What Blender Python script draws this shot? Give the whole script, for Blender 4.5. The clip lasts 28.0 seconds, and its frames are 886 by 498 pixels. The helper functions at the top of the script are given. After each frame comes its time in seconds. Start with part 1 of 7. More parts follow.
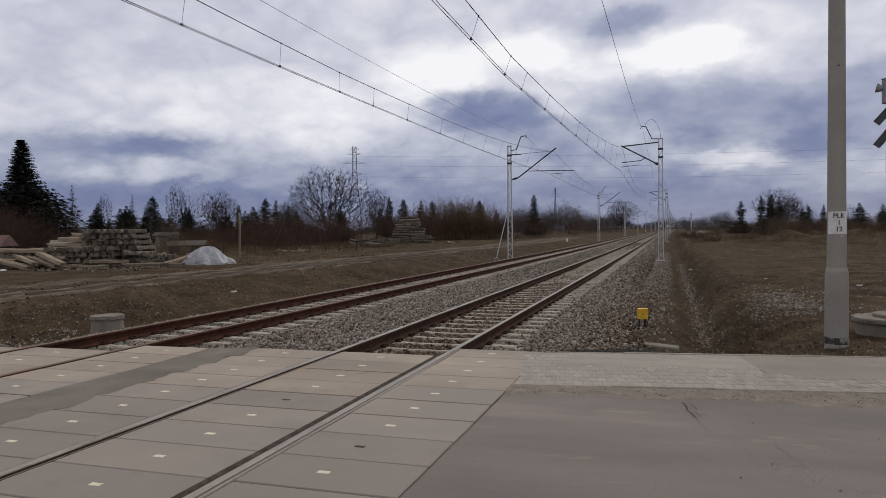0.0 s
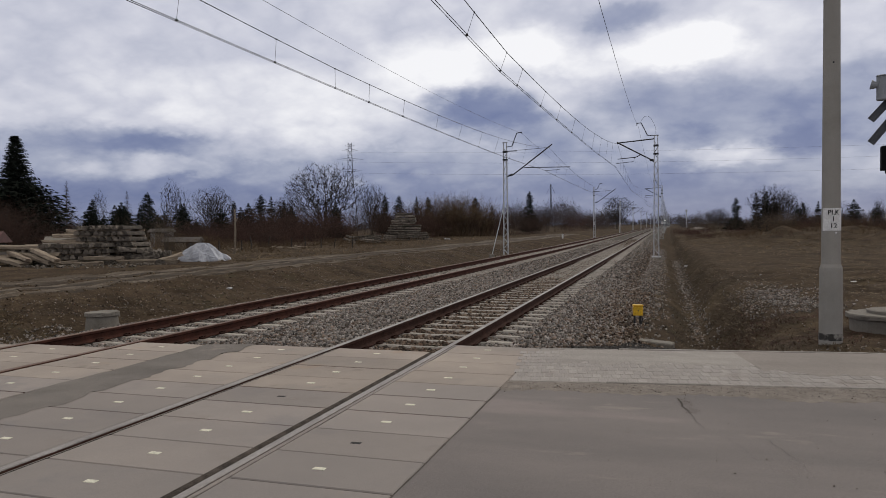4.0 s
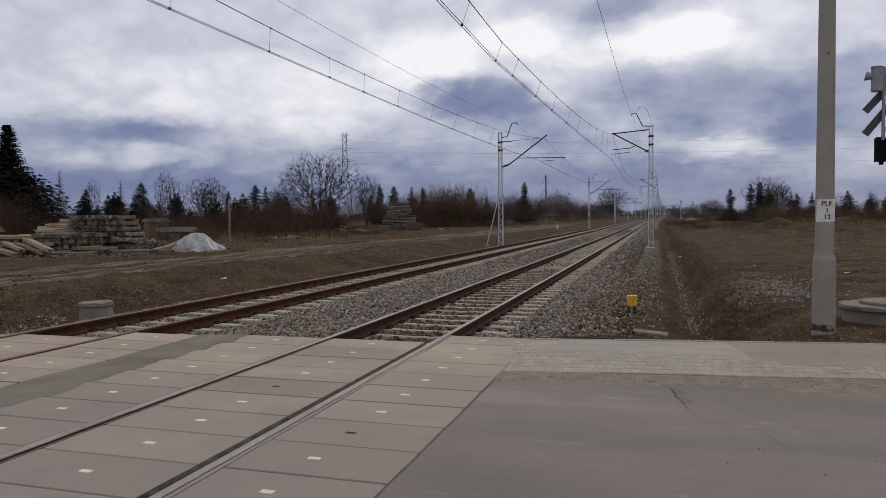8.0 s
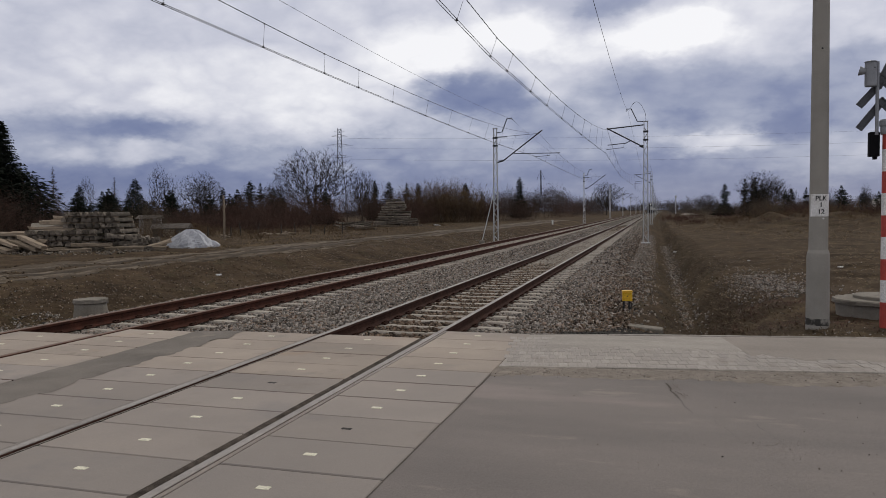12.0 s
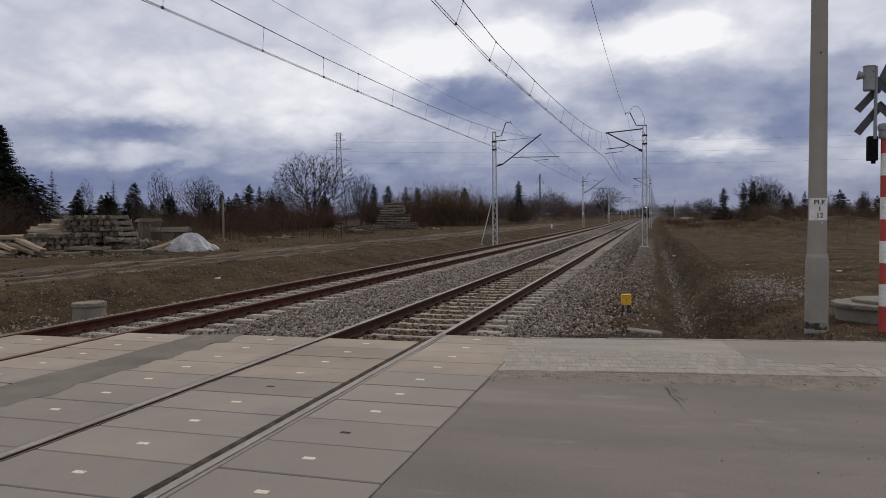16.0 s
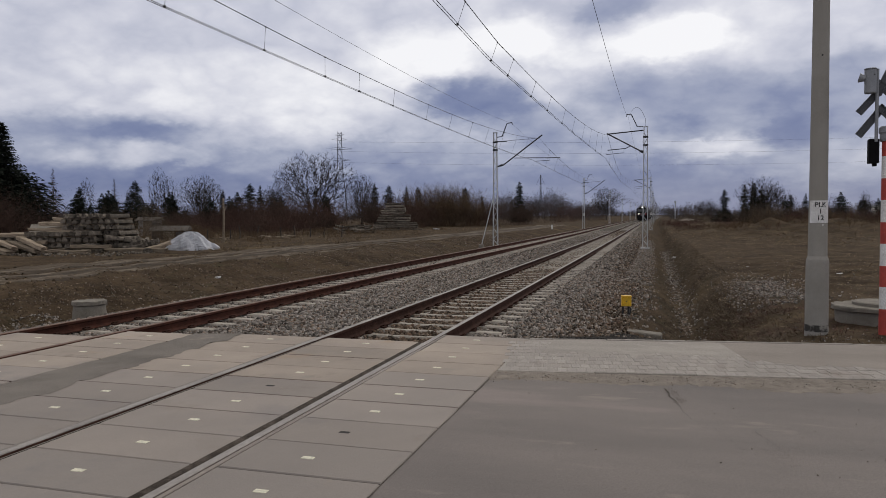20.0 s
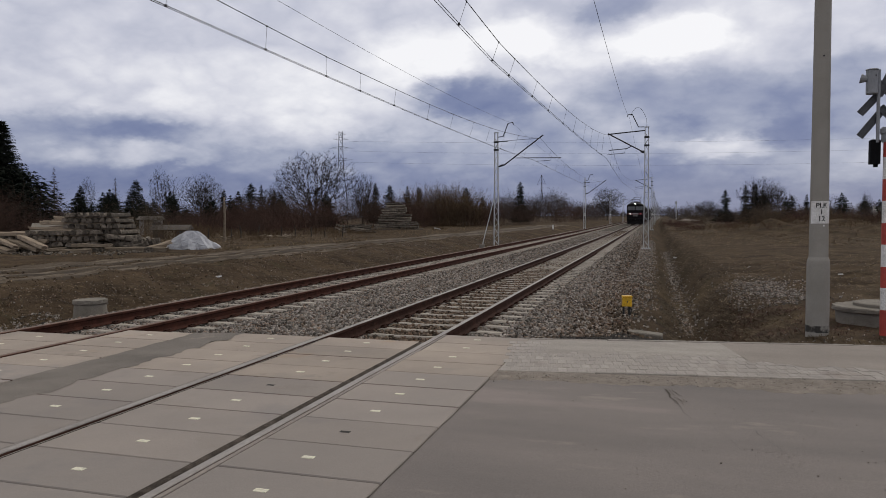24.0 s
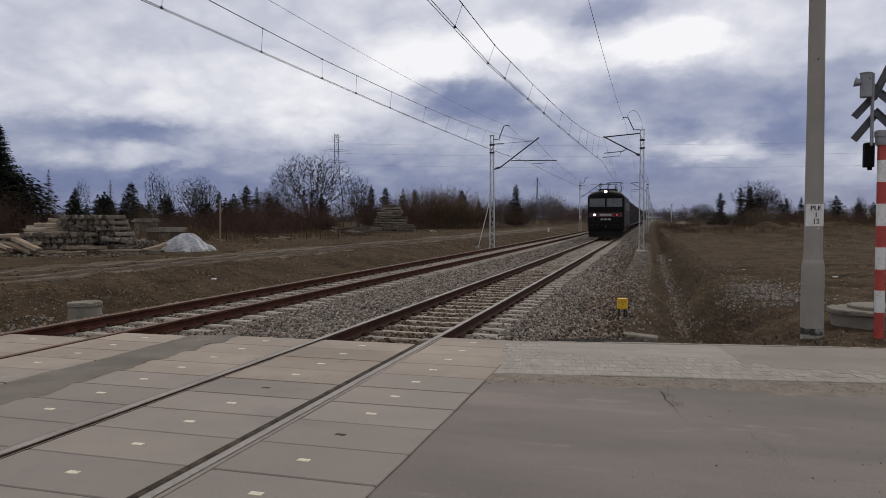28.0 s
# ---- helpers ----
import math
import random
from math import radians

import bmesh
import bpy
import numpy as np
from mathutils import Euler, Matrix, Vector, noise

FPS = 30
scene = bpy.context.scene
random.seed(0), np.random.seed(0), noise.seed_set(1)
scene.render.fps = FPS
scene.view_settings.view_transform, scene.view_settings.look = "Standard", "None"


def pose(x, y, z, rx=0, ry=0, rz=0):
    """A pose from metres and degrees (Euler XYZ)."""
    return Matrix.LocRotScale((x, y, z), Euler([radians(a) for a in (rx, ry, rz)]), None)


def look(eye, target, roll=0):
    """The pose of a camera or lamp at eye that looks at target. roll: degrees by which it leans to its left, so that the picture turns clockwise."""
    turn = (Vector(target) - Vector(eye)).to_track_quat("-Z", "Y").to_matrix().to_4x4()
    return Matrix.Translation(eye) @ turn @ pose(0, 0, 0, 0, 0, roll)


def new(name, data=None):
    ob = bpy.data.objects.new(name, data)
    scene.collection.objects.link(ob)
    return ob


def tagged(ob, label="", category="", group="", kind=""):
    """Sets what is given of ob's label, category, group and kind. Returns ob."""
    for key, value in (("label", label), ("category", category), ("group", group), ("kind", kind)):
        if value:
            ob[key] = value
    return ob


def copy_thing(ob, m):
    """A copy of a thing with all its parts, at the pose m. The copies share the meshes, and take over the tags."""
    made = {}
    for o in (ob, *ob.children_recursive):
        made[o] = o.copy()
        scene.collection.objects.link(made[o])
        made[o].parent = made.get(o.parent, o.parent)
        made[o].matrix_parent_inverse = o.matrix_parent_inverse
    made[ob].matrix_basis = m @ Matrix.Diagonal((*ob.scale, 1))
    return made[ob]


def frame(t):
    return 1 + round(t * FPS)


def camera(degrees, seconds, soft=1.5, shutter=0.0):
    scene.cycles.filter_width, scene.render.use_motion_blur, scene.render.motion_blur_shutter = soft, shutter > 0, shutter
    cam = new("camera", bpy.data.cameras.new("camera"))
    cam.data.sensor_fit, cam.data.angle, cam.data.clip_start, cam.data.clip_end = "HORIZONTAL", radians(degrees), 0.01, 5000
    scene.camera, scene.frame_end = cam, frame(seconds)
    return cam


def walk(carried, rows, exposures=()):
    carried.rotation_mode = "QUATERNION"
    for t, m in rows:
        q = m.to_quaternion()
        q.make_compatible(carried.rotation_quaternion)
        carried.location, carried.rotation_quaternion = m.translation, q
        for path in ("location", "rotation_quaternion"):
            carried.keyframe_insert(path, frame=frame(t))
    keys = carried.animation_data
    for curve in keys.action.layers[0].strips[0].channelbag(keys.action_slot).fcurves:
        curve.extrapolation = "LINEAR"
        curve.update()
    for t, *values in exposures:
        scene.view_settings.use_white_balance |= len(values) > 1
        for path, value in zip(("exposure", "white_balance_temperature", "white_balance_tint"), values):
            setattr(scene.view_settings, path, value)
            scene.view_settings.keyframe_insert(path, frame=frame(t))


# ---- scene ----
cam = camera(63.77, 28.0, soft=0.6)
EYE = Vector((3.532, 0.0, 1.586))
# seconds, yaw to the left of the track, pitch, roll
LOOKS = [
    (0, 17.517, -1.328, -0.672), (0.5, 17.552, -1.434, -0.627), (1, 17.536, -1.529, -0.688), (1.5, 17.598, -1.854, -0.753),
    (2, 17.553, -1.894, -0.780), (2.5, 17.457, -1.721, -0.759), (3, 17.285, -1.518, -0.746), (3.5, 17.223, -1.551, -0.708),
    (5.5, 17.066, -1.819, -0.618), (6, 17.065, -1.906, -0.685), (6.5, 17.022, -2.145, -0.723), (7, 16.827, -2.239, -0.690),
    (7.5, 16.706, -2.407, -0.615), (8, 16.769, -2.385, -0.568), (8.5, 16.770, -2.359, -0.644), (9, 16.653, -2.397, -0.682),
    (9.5, 16.541, -2.481, -0.672), (10, 16.463, -2.507, -0.711), (10.5, 16.524, -2.619, -0.748), (11, 16.525, -2.552, -0.743),
    (11.5, 16.544, -2.683, -0.727), (12, 16.394, -2.734, -0.723), (12.5, 16.322, -2.562, -0.740), (14.5, 16.168, -2.640, -0.788),
    (15, 16.144, -2.637, -0.777), (15.5, 16.204, -2.469, -0.763), (16, 16.313, -2.441, -0.675), (16.5, 16.253, -2.600, -0.564),
    (17, 16.124, -2.677, -0.450), (17.5, 16.185, -2.852, -0.410), (18, 16.155, -2.906, -0.264), (18.5, 16.014, -2.910, -0.237),
    (19, 16.150, -2.830, -0.240), (19.5, 16.203, -2.583, -0.249), (20, 16.344, -2.417, -0.350), (20.5, 16.191, -2.432, -0.284),
    (21, 16.210, -2.402, -0.337), (21.5, 16.355, -2.423, -0.440), (23.5, 16.337, -2.427, -0.257), (24, 16.406, -2.434, -0.212),
    (24.5, 16.265, -2.542, -0.190), (25, 16.305, -2.551, -0.199), (25.5, 16.247, -2.547, -0.195), (26, 16.203, -2.273, -0.171),
    (26.5, 16.164, -2.170, -0.142), (27, 16.370, -2.190, -0.180), (27.5, 16.370, -2.176, -0.321), (28, 16.063, -2.235, -0.167)]


def aim(yaw, pitch, roll):
    y, p = radians(yaw), radians(pitch)
    way = Vector((-math.sin(y) * math.cos(p), math.cos(y) * math.cos(p), math.sin(p)))
    return look(EYE, EYE + way, roll)


walk(cam, [(t, aim(y, p, r)) for t, y, p, r in LOOKS])

# ---- world and light ----
world = bpy.data.worlds.new("sky")
scene.world = world
world.use_nodes = True
WT = world.node_tree
WT.nodes.clear()


def wn(kind, *ins, **props):
    """A node of the sky; ins are values or sockets."""
    n = WT.nodes.new(kind)
    for k, v in props.items():
        if k == "op":
            n.operation = v
        elif k == "scale":
            n.inputs["Scale"].default_value = v
        elif k == "detail":
            n.inputs["Detail"].default_value = v
    for i, v in enumerate(ins):
        if v is None:
            continue
        if isinstance(v, bpy.types.NodeSocket):
            WT.links.new(v, n.inputs[i])
        else:
            n.inputs[i].default_value = v
    return n.outputs[0]


def wm(op, a, b=0.0, c=0.0):
    return wn("ShaderNodeMath", a, b, c, op=op)


SUN_EL, SUN_AZ = 38.0, 20.0
way = WT.nodes.new("ShaderNodeTexCoord").outputs["Generated"]
sep = WT.nodes.new("ShaderNodeSeparateXYZ")
WT.links.new(way, sep.inputs[0])
el = wm("MULTIPLY", wm("ARCSINE", sep.outputs[2]), 57.2958)
az = wm("MULTIPLY", wm("ARCTAN2", sep.outputs[0], sep.outputs[1]), 57.2958)
# the cloud deck lies flat overhead, so its forms draw out sideways towards the horizon
deck = WT.nodes.new("ShaderNodeCombineXYZ")
over_z = wm("ADD", wm("MAXIMUM", sep.outputs[2], 0.0), 0.42)
WT.links.new(wm("DIVIDE", sep.outputs[0], over_z), deck.inputs[0])
WT.links.new(wm("DIVIDE", sep.outputs[1], over_z), deck.inputs[1])


def wnoise(scale, detail, rough, offset):
    n = WT.nodes.new("ShaderNodeTexNoise")
    m = WT.nodes.new("ShaderNodeVectorMath")
    m.operation = "ADD"
    WT.links.new(deck.outputs[0], m.inputs[0])
    m.inputs[1].default_value = (offset, -offset * 0.7, offset * 0.3)
    WT.links.new(m.outputs[0], n.inputs["Vector"])
    n.inputs["Scale"].default_value, n.inputs["Detail"].default_value, n.inputs["Roughness"].default_value = scale, detail, rough
    return n.outputs[0]


def about(v, gain):
    """A noise's swing about its middle."""
    return wm("MULTIPLY", wm("SUBTRACT", v, 0.5), gain)


azw = wm("ADD", az, wm("ADD", about(wnoise(3.0, 5.0, 0.55, 8.1), 8.0), about(wnoise(10.0, 5.0, 0.6, 2.6), 4.0)))
elw = wm("ADD", el, wm("ADD", about(wnoise(3.4, 5.0, 0.55, 15.2), 3.0), about(wnoise(11.0, 5.0, 0.6, 5.9), 1.8)))
# brighter overhead than towards the horizon
lift = WT.nodes.new("ShaderNodeMapRange")
WT.links.new(elw, lift.inputs[0])
lift.interpolation_type = "SMOOTHSTEP"
lift.inputs[1].default_value, lift.inputs[2].default_value, lift.inputs[3].default_value, lift.inputs[4].default_value = 1.0, 9.5, 0.25, 0.755
cover = wm("ADD", lift.outputs[0], about(wnoise(3.6, 7.0, 0.5, 1.3), 0.44))
cover = wm("ADD", cover, about(wnoise(11.0, 6.0, 0.55, 11.4), 0.16))
billow = wm("ABSOLUTE", wm("SUBTRACT", wnoise(7.0, 4.0, 0.5, 21.7), 0.5))
cover = wm("ADD", cover, wm("MULTIPLY", wm("SUBTRACT", billow, 0.075), 0.62))
# cloud bellies and gaps: azimuth, elevation, half widths, gain
BELLIES = [(-13.6, 9.3, 4.1, 1.7, -0.52), (-9.0, 7.2, 3.6, 1.5, -0.24), (-43.5, 6.6, 6.5, 1.1, -0.22), (-39.0, 6.1, 3.2, 0.8, -0.16), (-41.0, 2.7, 10.0, 1.0, -0.12), (2.0, 9.3, 7.5, 2.1, -0.33), (3.0, 6.9, 4.2, 0.8, -0.22),
           (10.2, 6.2, 1.9, 1.3, -0.24), (12.5, 8.6, 5.0, 2.4, -0.26), (-2.6, 16.1, 2.4, 0.9, -0.25), (-20.0, 4.9, 4.5, 1.3, -0.06), (-3.5, 4.4, 9.0, 1.7, -0.15), (-42.0, 9.6, 4.5, 1.2, -0.05), (14.5, 11.2, 2.5, 0.7, -0.10)]
GAPS = [(-17.5, 12.6, 5.0, 2.4, 0.28), (-9.2, 13.9, 3.5, 1.7, 0.28), (-4.0, 12.9, 4.0, 1.2, 0.16), (1.5, 13.6, 4.2, 1.3, 0.32), (-37.8, 4.5, 3.8, 0.75, 0.15), (-45.0, 4.7, 3.0, 0.5, 0.05), (5.0, 5.3, 4.5, 0.7, 0.22), (12.5, 3.8, 5.0, 1.6, 0.18),
        (-31.0, 9.6, 8.0, 2.8, 0.17), (-26.0, 6.8, 4.0, 0.9, 0.16), (-30.0, 5.6, 5.0, 0.5, 0.10), (8.0, 14.6, 7.0, 1.2, 0.05), (-37.0, 9.0, 2.0, 0.9, 0.08)]
for ba, be, wa, we, gain in BELLIES + GAPS:
    da = wm("DIVIDE", wm("SUBTRACT", azw, ba), wa)
    de = wm("DIVIDE", wm("SUBTRACT", elw, be), we)
    d2 = wm("POWER", wm("ADD", wm("MULTIPLY", da, da), wm("MULTIPLY", de, de)), 2.0)
    cover = wm("ADD", cover, wm("MULTIPLY", wm("EXPONENT", wm("MULTIPLY", d2, -0.8)), gain))
ramp = WT.nodes.new("ShaderNodeValToRGB")
WT.links.new(cover, ramp.inputs[0])
els = ramp.color_ramp.elements
els[0].position, els[0].color = 0.05, (0.115, 0.15, 0.31, 1)
els[1].position, els[1].color = 1.0, (0.96, 0.955, 0.98, 1)
for p, c in ((0.30, (0.215, 0.25, 0.40, 1)), (0.52, (0.385, 0.414, 0.535, 1)), (0.74, (0.63, 0.64, 0.73, 1))):
    e = els.new(p)
    e.color = c
# a calm grey-blue band towards the horizon
low = WT.nodes.new("ShaderNodeMapRange")
WT.links.new(el, low.inputs[0])
low.inputs[1].default_value, low.inputs[2].default_value, low.inputs[3].default_value, low.inputs[4].default_value = 0.0, 3.5, 0.5, 0.0
haze = WT.nodes.new("ShaderNodeMix")
haze.data_type = "RGBA"
WT.links.new(low.outputs[0], haze.inputs[0])
WT.links.new(ramp.outputs[0], haze.inputs[6])
haze.inputs[7].default_value = (0.275, 0.305, 0.415, 1)
dome = WT.nodes.new("ShaderNodeMapRange")
WT.links.new(el, dome.inputs[0])
dome.inputs[1].default_value, dome.inputs[2].default_value = 18.0, 40.0
over = WT.nodes.new("ShaderNodeMix")
over.data_type = "RGBA"
WT.links.new(dome.outputs[0], over.inputs[0])
WT.links.new(haze.outputs[2], over.inputs[6])
over.inputs[7].default_value = (0.645, 0.62, 0.595, 1)
sky = WT.nodes.new("ShaderNodeTexSky")
sky.sky_type, sky.sun_disc, sky.sun_elevation, sky.sun_rotation = "NISHITA", False, radians(SUN_EL), radians(SUN_AZ)
clear, cloud = WT.nodes.new("ShaderNodeBackground"), WT.nodes.new("ShaderNodeBackground")
WT.links.new(sky.outputs[0], clear.inputs[0])
clear.inputs[1].default_value = 0.06
WT.links.new(over.outputs[2], cloud.inputs[0])
cloud.inputs[1].default_value = 1.0
both, out = WT.nodes.new("ShaderNodeMixShader"), WT.nodes.new("ShaderNodeOutputWorld")
both.inputs[0].default_value = 0.93
WT.links.new(clear.outputs[0], both.inputs[1])
WT.links.new(cloud.outputs[0], both.inputs[2])
WT.links.new(both.outputs[0], out.inputs[0])

sun = new("sun", bpy.data.lights.new("sun", "SUN"))
sun.data.energy, sun.data.angle, sun.data.color = 0.9, radians(25), (1.0, 0.94, 0.86)
sa, se = radians(SUN_AZ), radians(SUN_EL)
sun.matrix_world = look((0, 0, 50), Vector((0, 0, 50)) - Vector((math.sin(sa) * math.cos(se), math.cos(sa) * math.cos(se), math.sin(se))))
scene.view_settings.exposure = 0.0


# ---- materials ----
def material(name, base, dark=None, rough=0.85, metal=0.0, scale=3.0, fine=60.0, bump=0.3, bump_scale=None, spots=None, per=0.0, coords="Object", stretch=(1, 1, 1), gloss=0.5, tint=None, grit=0.34, more=()):
    """A surface with stains at one scale and grain at another. spots: (colour, scale, amount). per: how far pieces differ."""
    m = bpy.data.materials.new(name)
    m.use_nodes = True
    nt = m.node_tree
    b = nt.nodes["Principled BSDF"]
    b.inputs["Roughness"].default_value, b.inputs["Metallic"].default_value = rough, metal
    b.inputs["Specular IOR Level"].default_value = gloss
    dark = dark or tuple(c * 0.6 for c in base)
    tc = nt.nodes.new("ShaderNodeTexCoord")
    mp = nt.nodes.new("ShaderNodeMapping")
    mp.inputs["Scale"].default_value = stretch
    if coords == "World":
        nt.links.new(nt.nodes.new("ShaderNodeNewGeometry").outputs["Position"], mp.inputs[0])
    else:
        nt.links.new(tc.outputs[coords], mp.inputs[0])

    def tex(s, detail=5.0, r=0.6):
        n = nt.nodes.new("ShaderNodeTexNoise")
        n.inputs["Scale"].default_value, n.inputs["Detail"].default_value, n.inputs["Roughness"].default_value = s, detail, r
        nt.links.new(mp.outputs[0], n.inputs["Vector"])
        return n.outputs[0]

    def mix(fac, a, c, blend="MIX"):
        n = nt.nodes.new("ShaderNodeMix")
        n.data_type, n.blend_type = "RGBA", blend
        for i, v in ((0, fac), (6, a), (7, c)):
            if isinstance(v, bpy.types.NodeSocket):
                nt.links.new(v, n.inputs[i])
            else:
                n.inputs[i].default_value = (*v, 1) if isinstance(v, tuple) else v
        return n.outputs[2]

    def contrast(v, lo, hi):
        n = nt.nodes.new("ShaderNodeMapRange")
        nt.links.new(v, n.inputs[0])
        n.inputs[1].default_value, n.inputs[2].default_value = lo, hi
        return n.outputs[0]

    grain = tex(fine, 4.0, 0.7)
    col = mix(contrast(tex(scale), 0.3, 0.7), dark, base)
    col = mix(contrast(grain, 0.25, 0.75), mix(1.0, col, (1 - grit,) * 3, "MULTIPLY"), mix(1.0, col, (1 + grit,) * 3, "MULTIPLY"))
    for c, s, amount in ((spots,) if spots else ()) + tuple(more):
        col = mix(contrast(tex(s, 6.0, 0.65), 1 - amount, 1 - amount + 0.12), col, c)
    if per:
        info = nt.nodes.new("ShaderNodeObjectInfo")
        geo = nt.nodes.new("ShaderNodeNewGeometry")
        add = nt.nodes.new("ShaderNodeMath")
        add.operation = "ADD"
        nt.links.new(info.outputs["Random"], add.inputs[0])
        nt.links.new(geo.outputs["Random Per Island"], add.inputs[1])
        frac = nt.nodes.new("ShaderNodeMath")
        frac.operation = "FRACT"
        nt.links.new(add.outputs[0], frac.inputs[0])
        mr = nt.nodes.new("ShaderNodeMapRange")
        nt.links.new(frac.outputs[0], mr.inputs[0])
        mr.inputs[3].default_value, mr.inputs[4].default_value = 1 - per, 1 + per
        hsv = nt.nodes.new("ShaderNodeHueSaturation")
        nt.links.new(mr.outputs[0], hsv.inputs["Value"])
        if tint:
            pick = nt.nodes.new("ShaderNodeMath")
            pick.operation = "FRACT"
            times = nt.nodes.new("ShaderNodeMath")
            times.operation = "MULTIPLY"
            times.inputs[1].default_value = 17.3
            nt.links.new(frac.outputs[0], times.inputs[0])
            nt.links.new(times.outputs[0], pick.inputs[0])
            col = mix(contrast(pick.outputs[0], tint[1], 1.0), col, tint[0])
        nt.links.new(col, hsv.inputs["Color"])
        col = hsv.outputs[0]
    nt.links.new(col, b.inputs["Base Color"])
    if bump:
        bn = nt.nodes.new("ShaderNodeBump")
        bn.inputs["Strength"].default_value, bn.inputs["Distance"].default_value = bump, 0.02
        nt.links.new(tex(bump_scale or fine * 0.5, 6.0, 0.65), bn.inputs["Height"])
        nt.links.new(bn.outputs[0], b.inputs["Normal"])
    return m


def glow(name, colour, strength):
    m = bpy.data.materials.new(name)
    m.use_nodes = True
    b = m.node_tree.nodes["Principled BSDF"]
    b.inputs["Base Color"].default_value = (*colour, 1)
    b.inputs["Emission Color"].default_value = (*colour, 1)
    b.inputs["Emission Strength"].default_value = strength
    return m


M = {}
M["asphalt"] = material("asphalt", (0.230, 0.201, 0.184), (0.156, 0.139, 0.130), 0.9, scale=0.7, fine=160, bump=0.3, stretch=(0.45, 1.3, 1), gloss=0.3, spots=((0.29, 0.253, 0.219), 1.7, 0.40), grit=0.30, more=(((0.262, 0.222, 0.206), 0.35, 0.46), ((0.150, 0.135, 0.127), 0.5, 0.38), ((0.135, 0.12, 0.11), 24.0, 0.27), ((0.33, 0.295, 0.255), 30.0, 0.25)))
M["asphalt_dark"] = material("asphalt_dark", (0.228, 0.205, 0.182), (0.145, 0.131, 0.117), 0.95, scale=1.2, fine=150, bump=0.4, gloss=0.1, spots=((0.28, 0.242, 0.21), 1.6, 0.40), more=(((0.09, 0.08, 0.072), 6.0, 0.34),))
M["dust"] = material("dust", (0.275, 0.24, 0.205), (0.185, 0.158, 0.133), 0.95, scale=5, fine=90, bump=0.6, gloss=0.2, spots=((0.14, 0.115, 0.095), 9, 0.45))
M["panel"] = material("panel", (0.315, 0.273, 0.240), (0.236, 0.210, 0.192), 0.85, scale=0.45, fine=120, bump=0.15, spots=((0.245, 0.212, 0.186), 1.3, 0.42), per=0.09, gloss=0.3, coords="World", grit=0.12, more=(((0.225, 0.203, 0.192), 0.55, 0.47), ((0.33, 0.265, 0.207), 0.8, 0.38), ((0.37, 0.325, 0.285), 2.6, 0.34), ((0.13, 0.112, 0.098), 16.0, 0.27), ((0.17, 0.148, 0.13), 4.5, 0.30)))
M["panel_worn"] = material("panel_worn", (0.278, 0.243, 0.216), (0.212, 0.190, 0.175), 0.82, scale=0.5, fine=120, bump=0.15, spots=((0.225, 0.197, 0.174), 1.1, 0.42), per=0.07, gloss=0.3, coords="World", grit=0.12, more=(((0.205, 0.187, 0.178), 0.5, 0.47), ((0.30, 0.245, 0.195), 0.8, 0.34), ((0.12, 0.104, 0.092), 14.0, 0.27), ((0.17, 0.148, 0.132), 4.5, 0.31)))
M["panel_pale"] = material("panel_pale", (0.385, 0.325, 0.272), (0.275, 0.236, 0.203), 0.88, scale=0.7, fine=120, bump=0.2, spots=((0.245, 0.205, 0.172), 2.1, 0.40), per=0.10, gloss=0.25, coords="World", grit=0.14, more=(((0.34, 0.258, 0.19), 0.9, 0.40), ((0.17, 0.145, 0.122), 5.0, 0.31), ((0.27, 0.24, 0.215), 0.6, 0.45)))
M["edge_strip"] = material("edge_strip", (0.27, 0.235, 0.205), (0.17, 0.147, 0.128), 0.7, metal=0.15, scale=4, fine=90, bump=0.2, stretch=(1, 0.15, 1), coords="World")
M["marker"] = material("marker", (0.72, 0.69, 0.54), (0.58, 0.55, 0.43), 0.6, scale=20, bump=0.1, coords="World")
M["hole"] = material("hole", (0.03, 0.028, 0.025), None, 0.95, bump=0.2)
M["paver"] = material("paver", (0.385, 0.35, 0.32), (0.27, 0.245, 0.222), 0.9, scale=1.4, fine=110, bump=0.3, per=0.08, gloss=0.3, spots=((0.27, 0.235, 0.208), 1.2, 0.45), coords="World", more=(((0.47, 0.44, 0.41), 2.2, 0.38), ((0.20, 0.175, 0.15), 7.0, 0.30)))
M["kerb"] = material("kerb", (0.37, 0.335, 0.30), (0.22, 0.198, 0.175), 0.9, scale=5, fine=70, bump=0.5, per=0.14, gloss=0.3, coords="World", spots=((0.16, 0.14, 0.12), 3.5, 0.40))
M["concrete"] = material("concrete", (0.24, 0.218, 0.185), (0.15, 0.135, 0.113), 0.92, scale=2.5, fine=80, bump=0.35, gloss=0.25, spots=((0.13, 0.12, 0.10), 6, 0.40), coords="World")
M["post_concrete"] = material("post_concrete", (0.315, 0.298, 0.268), (0.25, 0.237, 0.212), 0.88, scale=2.2, fine=260, bump=0.2, spots=((0.18, 0.168, 0.147), 5, 0.30), gloss=0.3)
M["tar"] = material("tar", (0.05, 0.046, 0.04), (0.03, 0.027, 0.024), 0.8, scale=9, bump=0.4, spots=((0.25, 0.235, 0.208), 9, 0.52))
M["tar_grit"] = material("tar_grit", (0.055, 0.05, 0.045), (0.03, 0.027, 0.025), 0.95, scale=9, bump=0.3, per=0.6, gloss=0.2)
M["hairline"] = material("hairline", (0.115, 0.105, 0.096), (0.085, 0.078, 0.072), 0.95, bump=0.2)
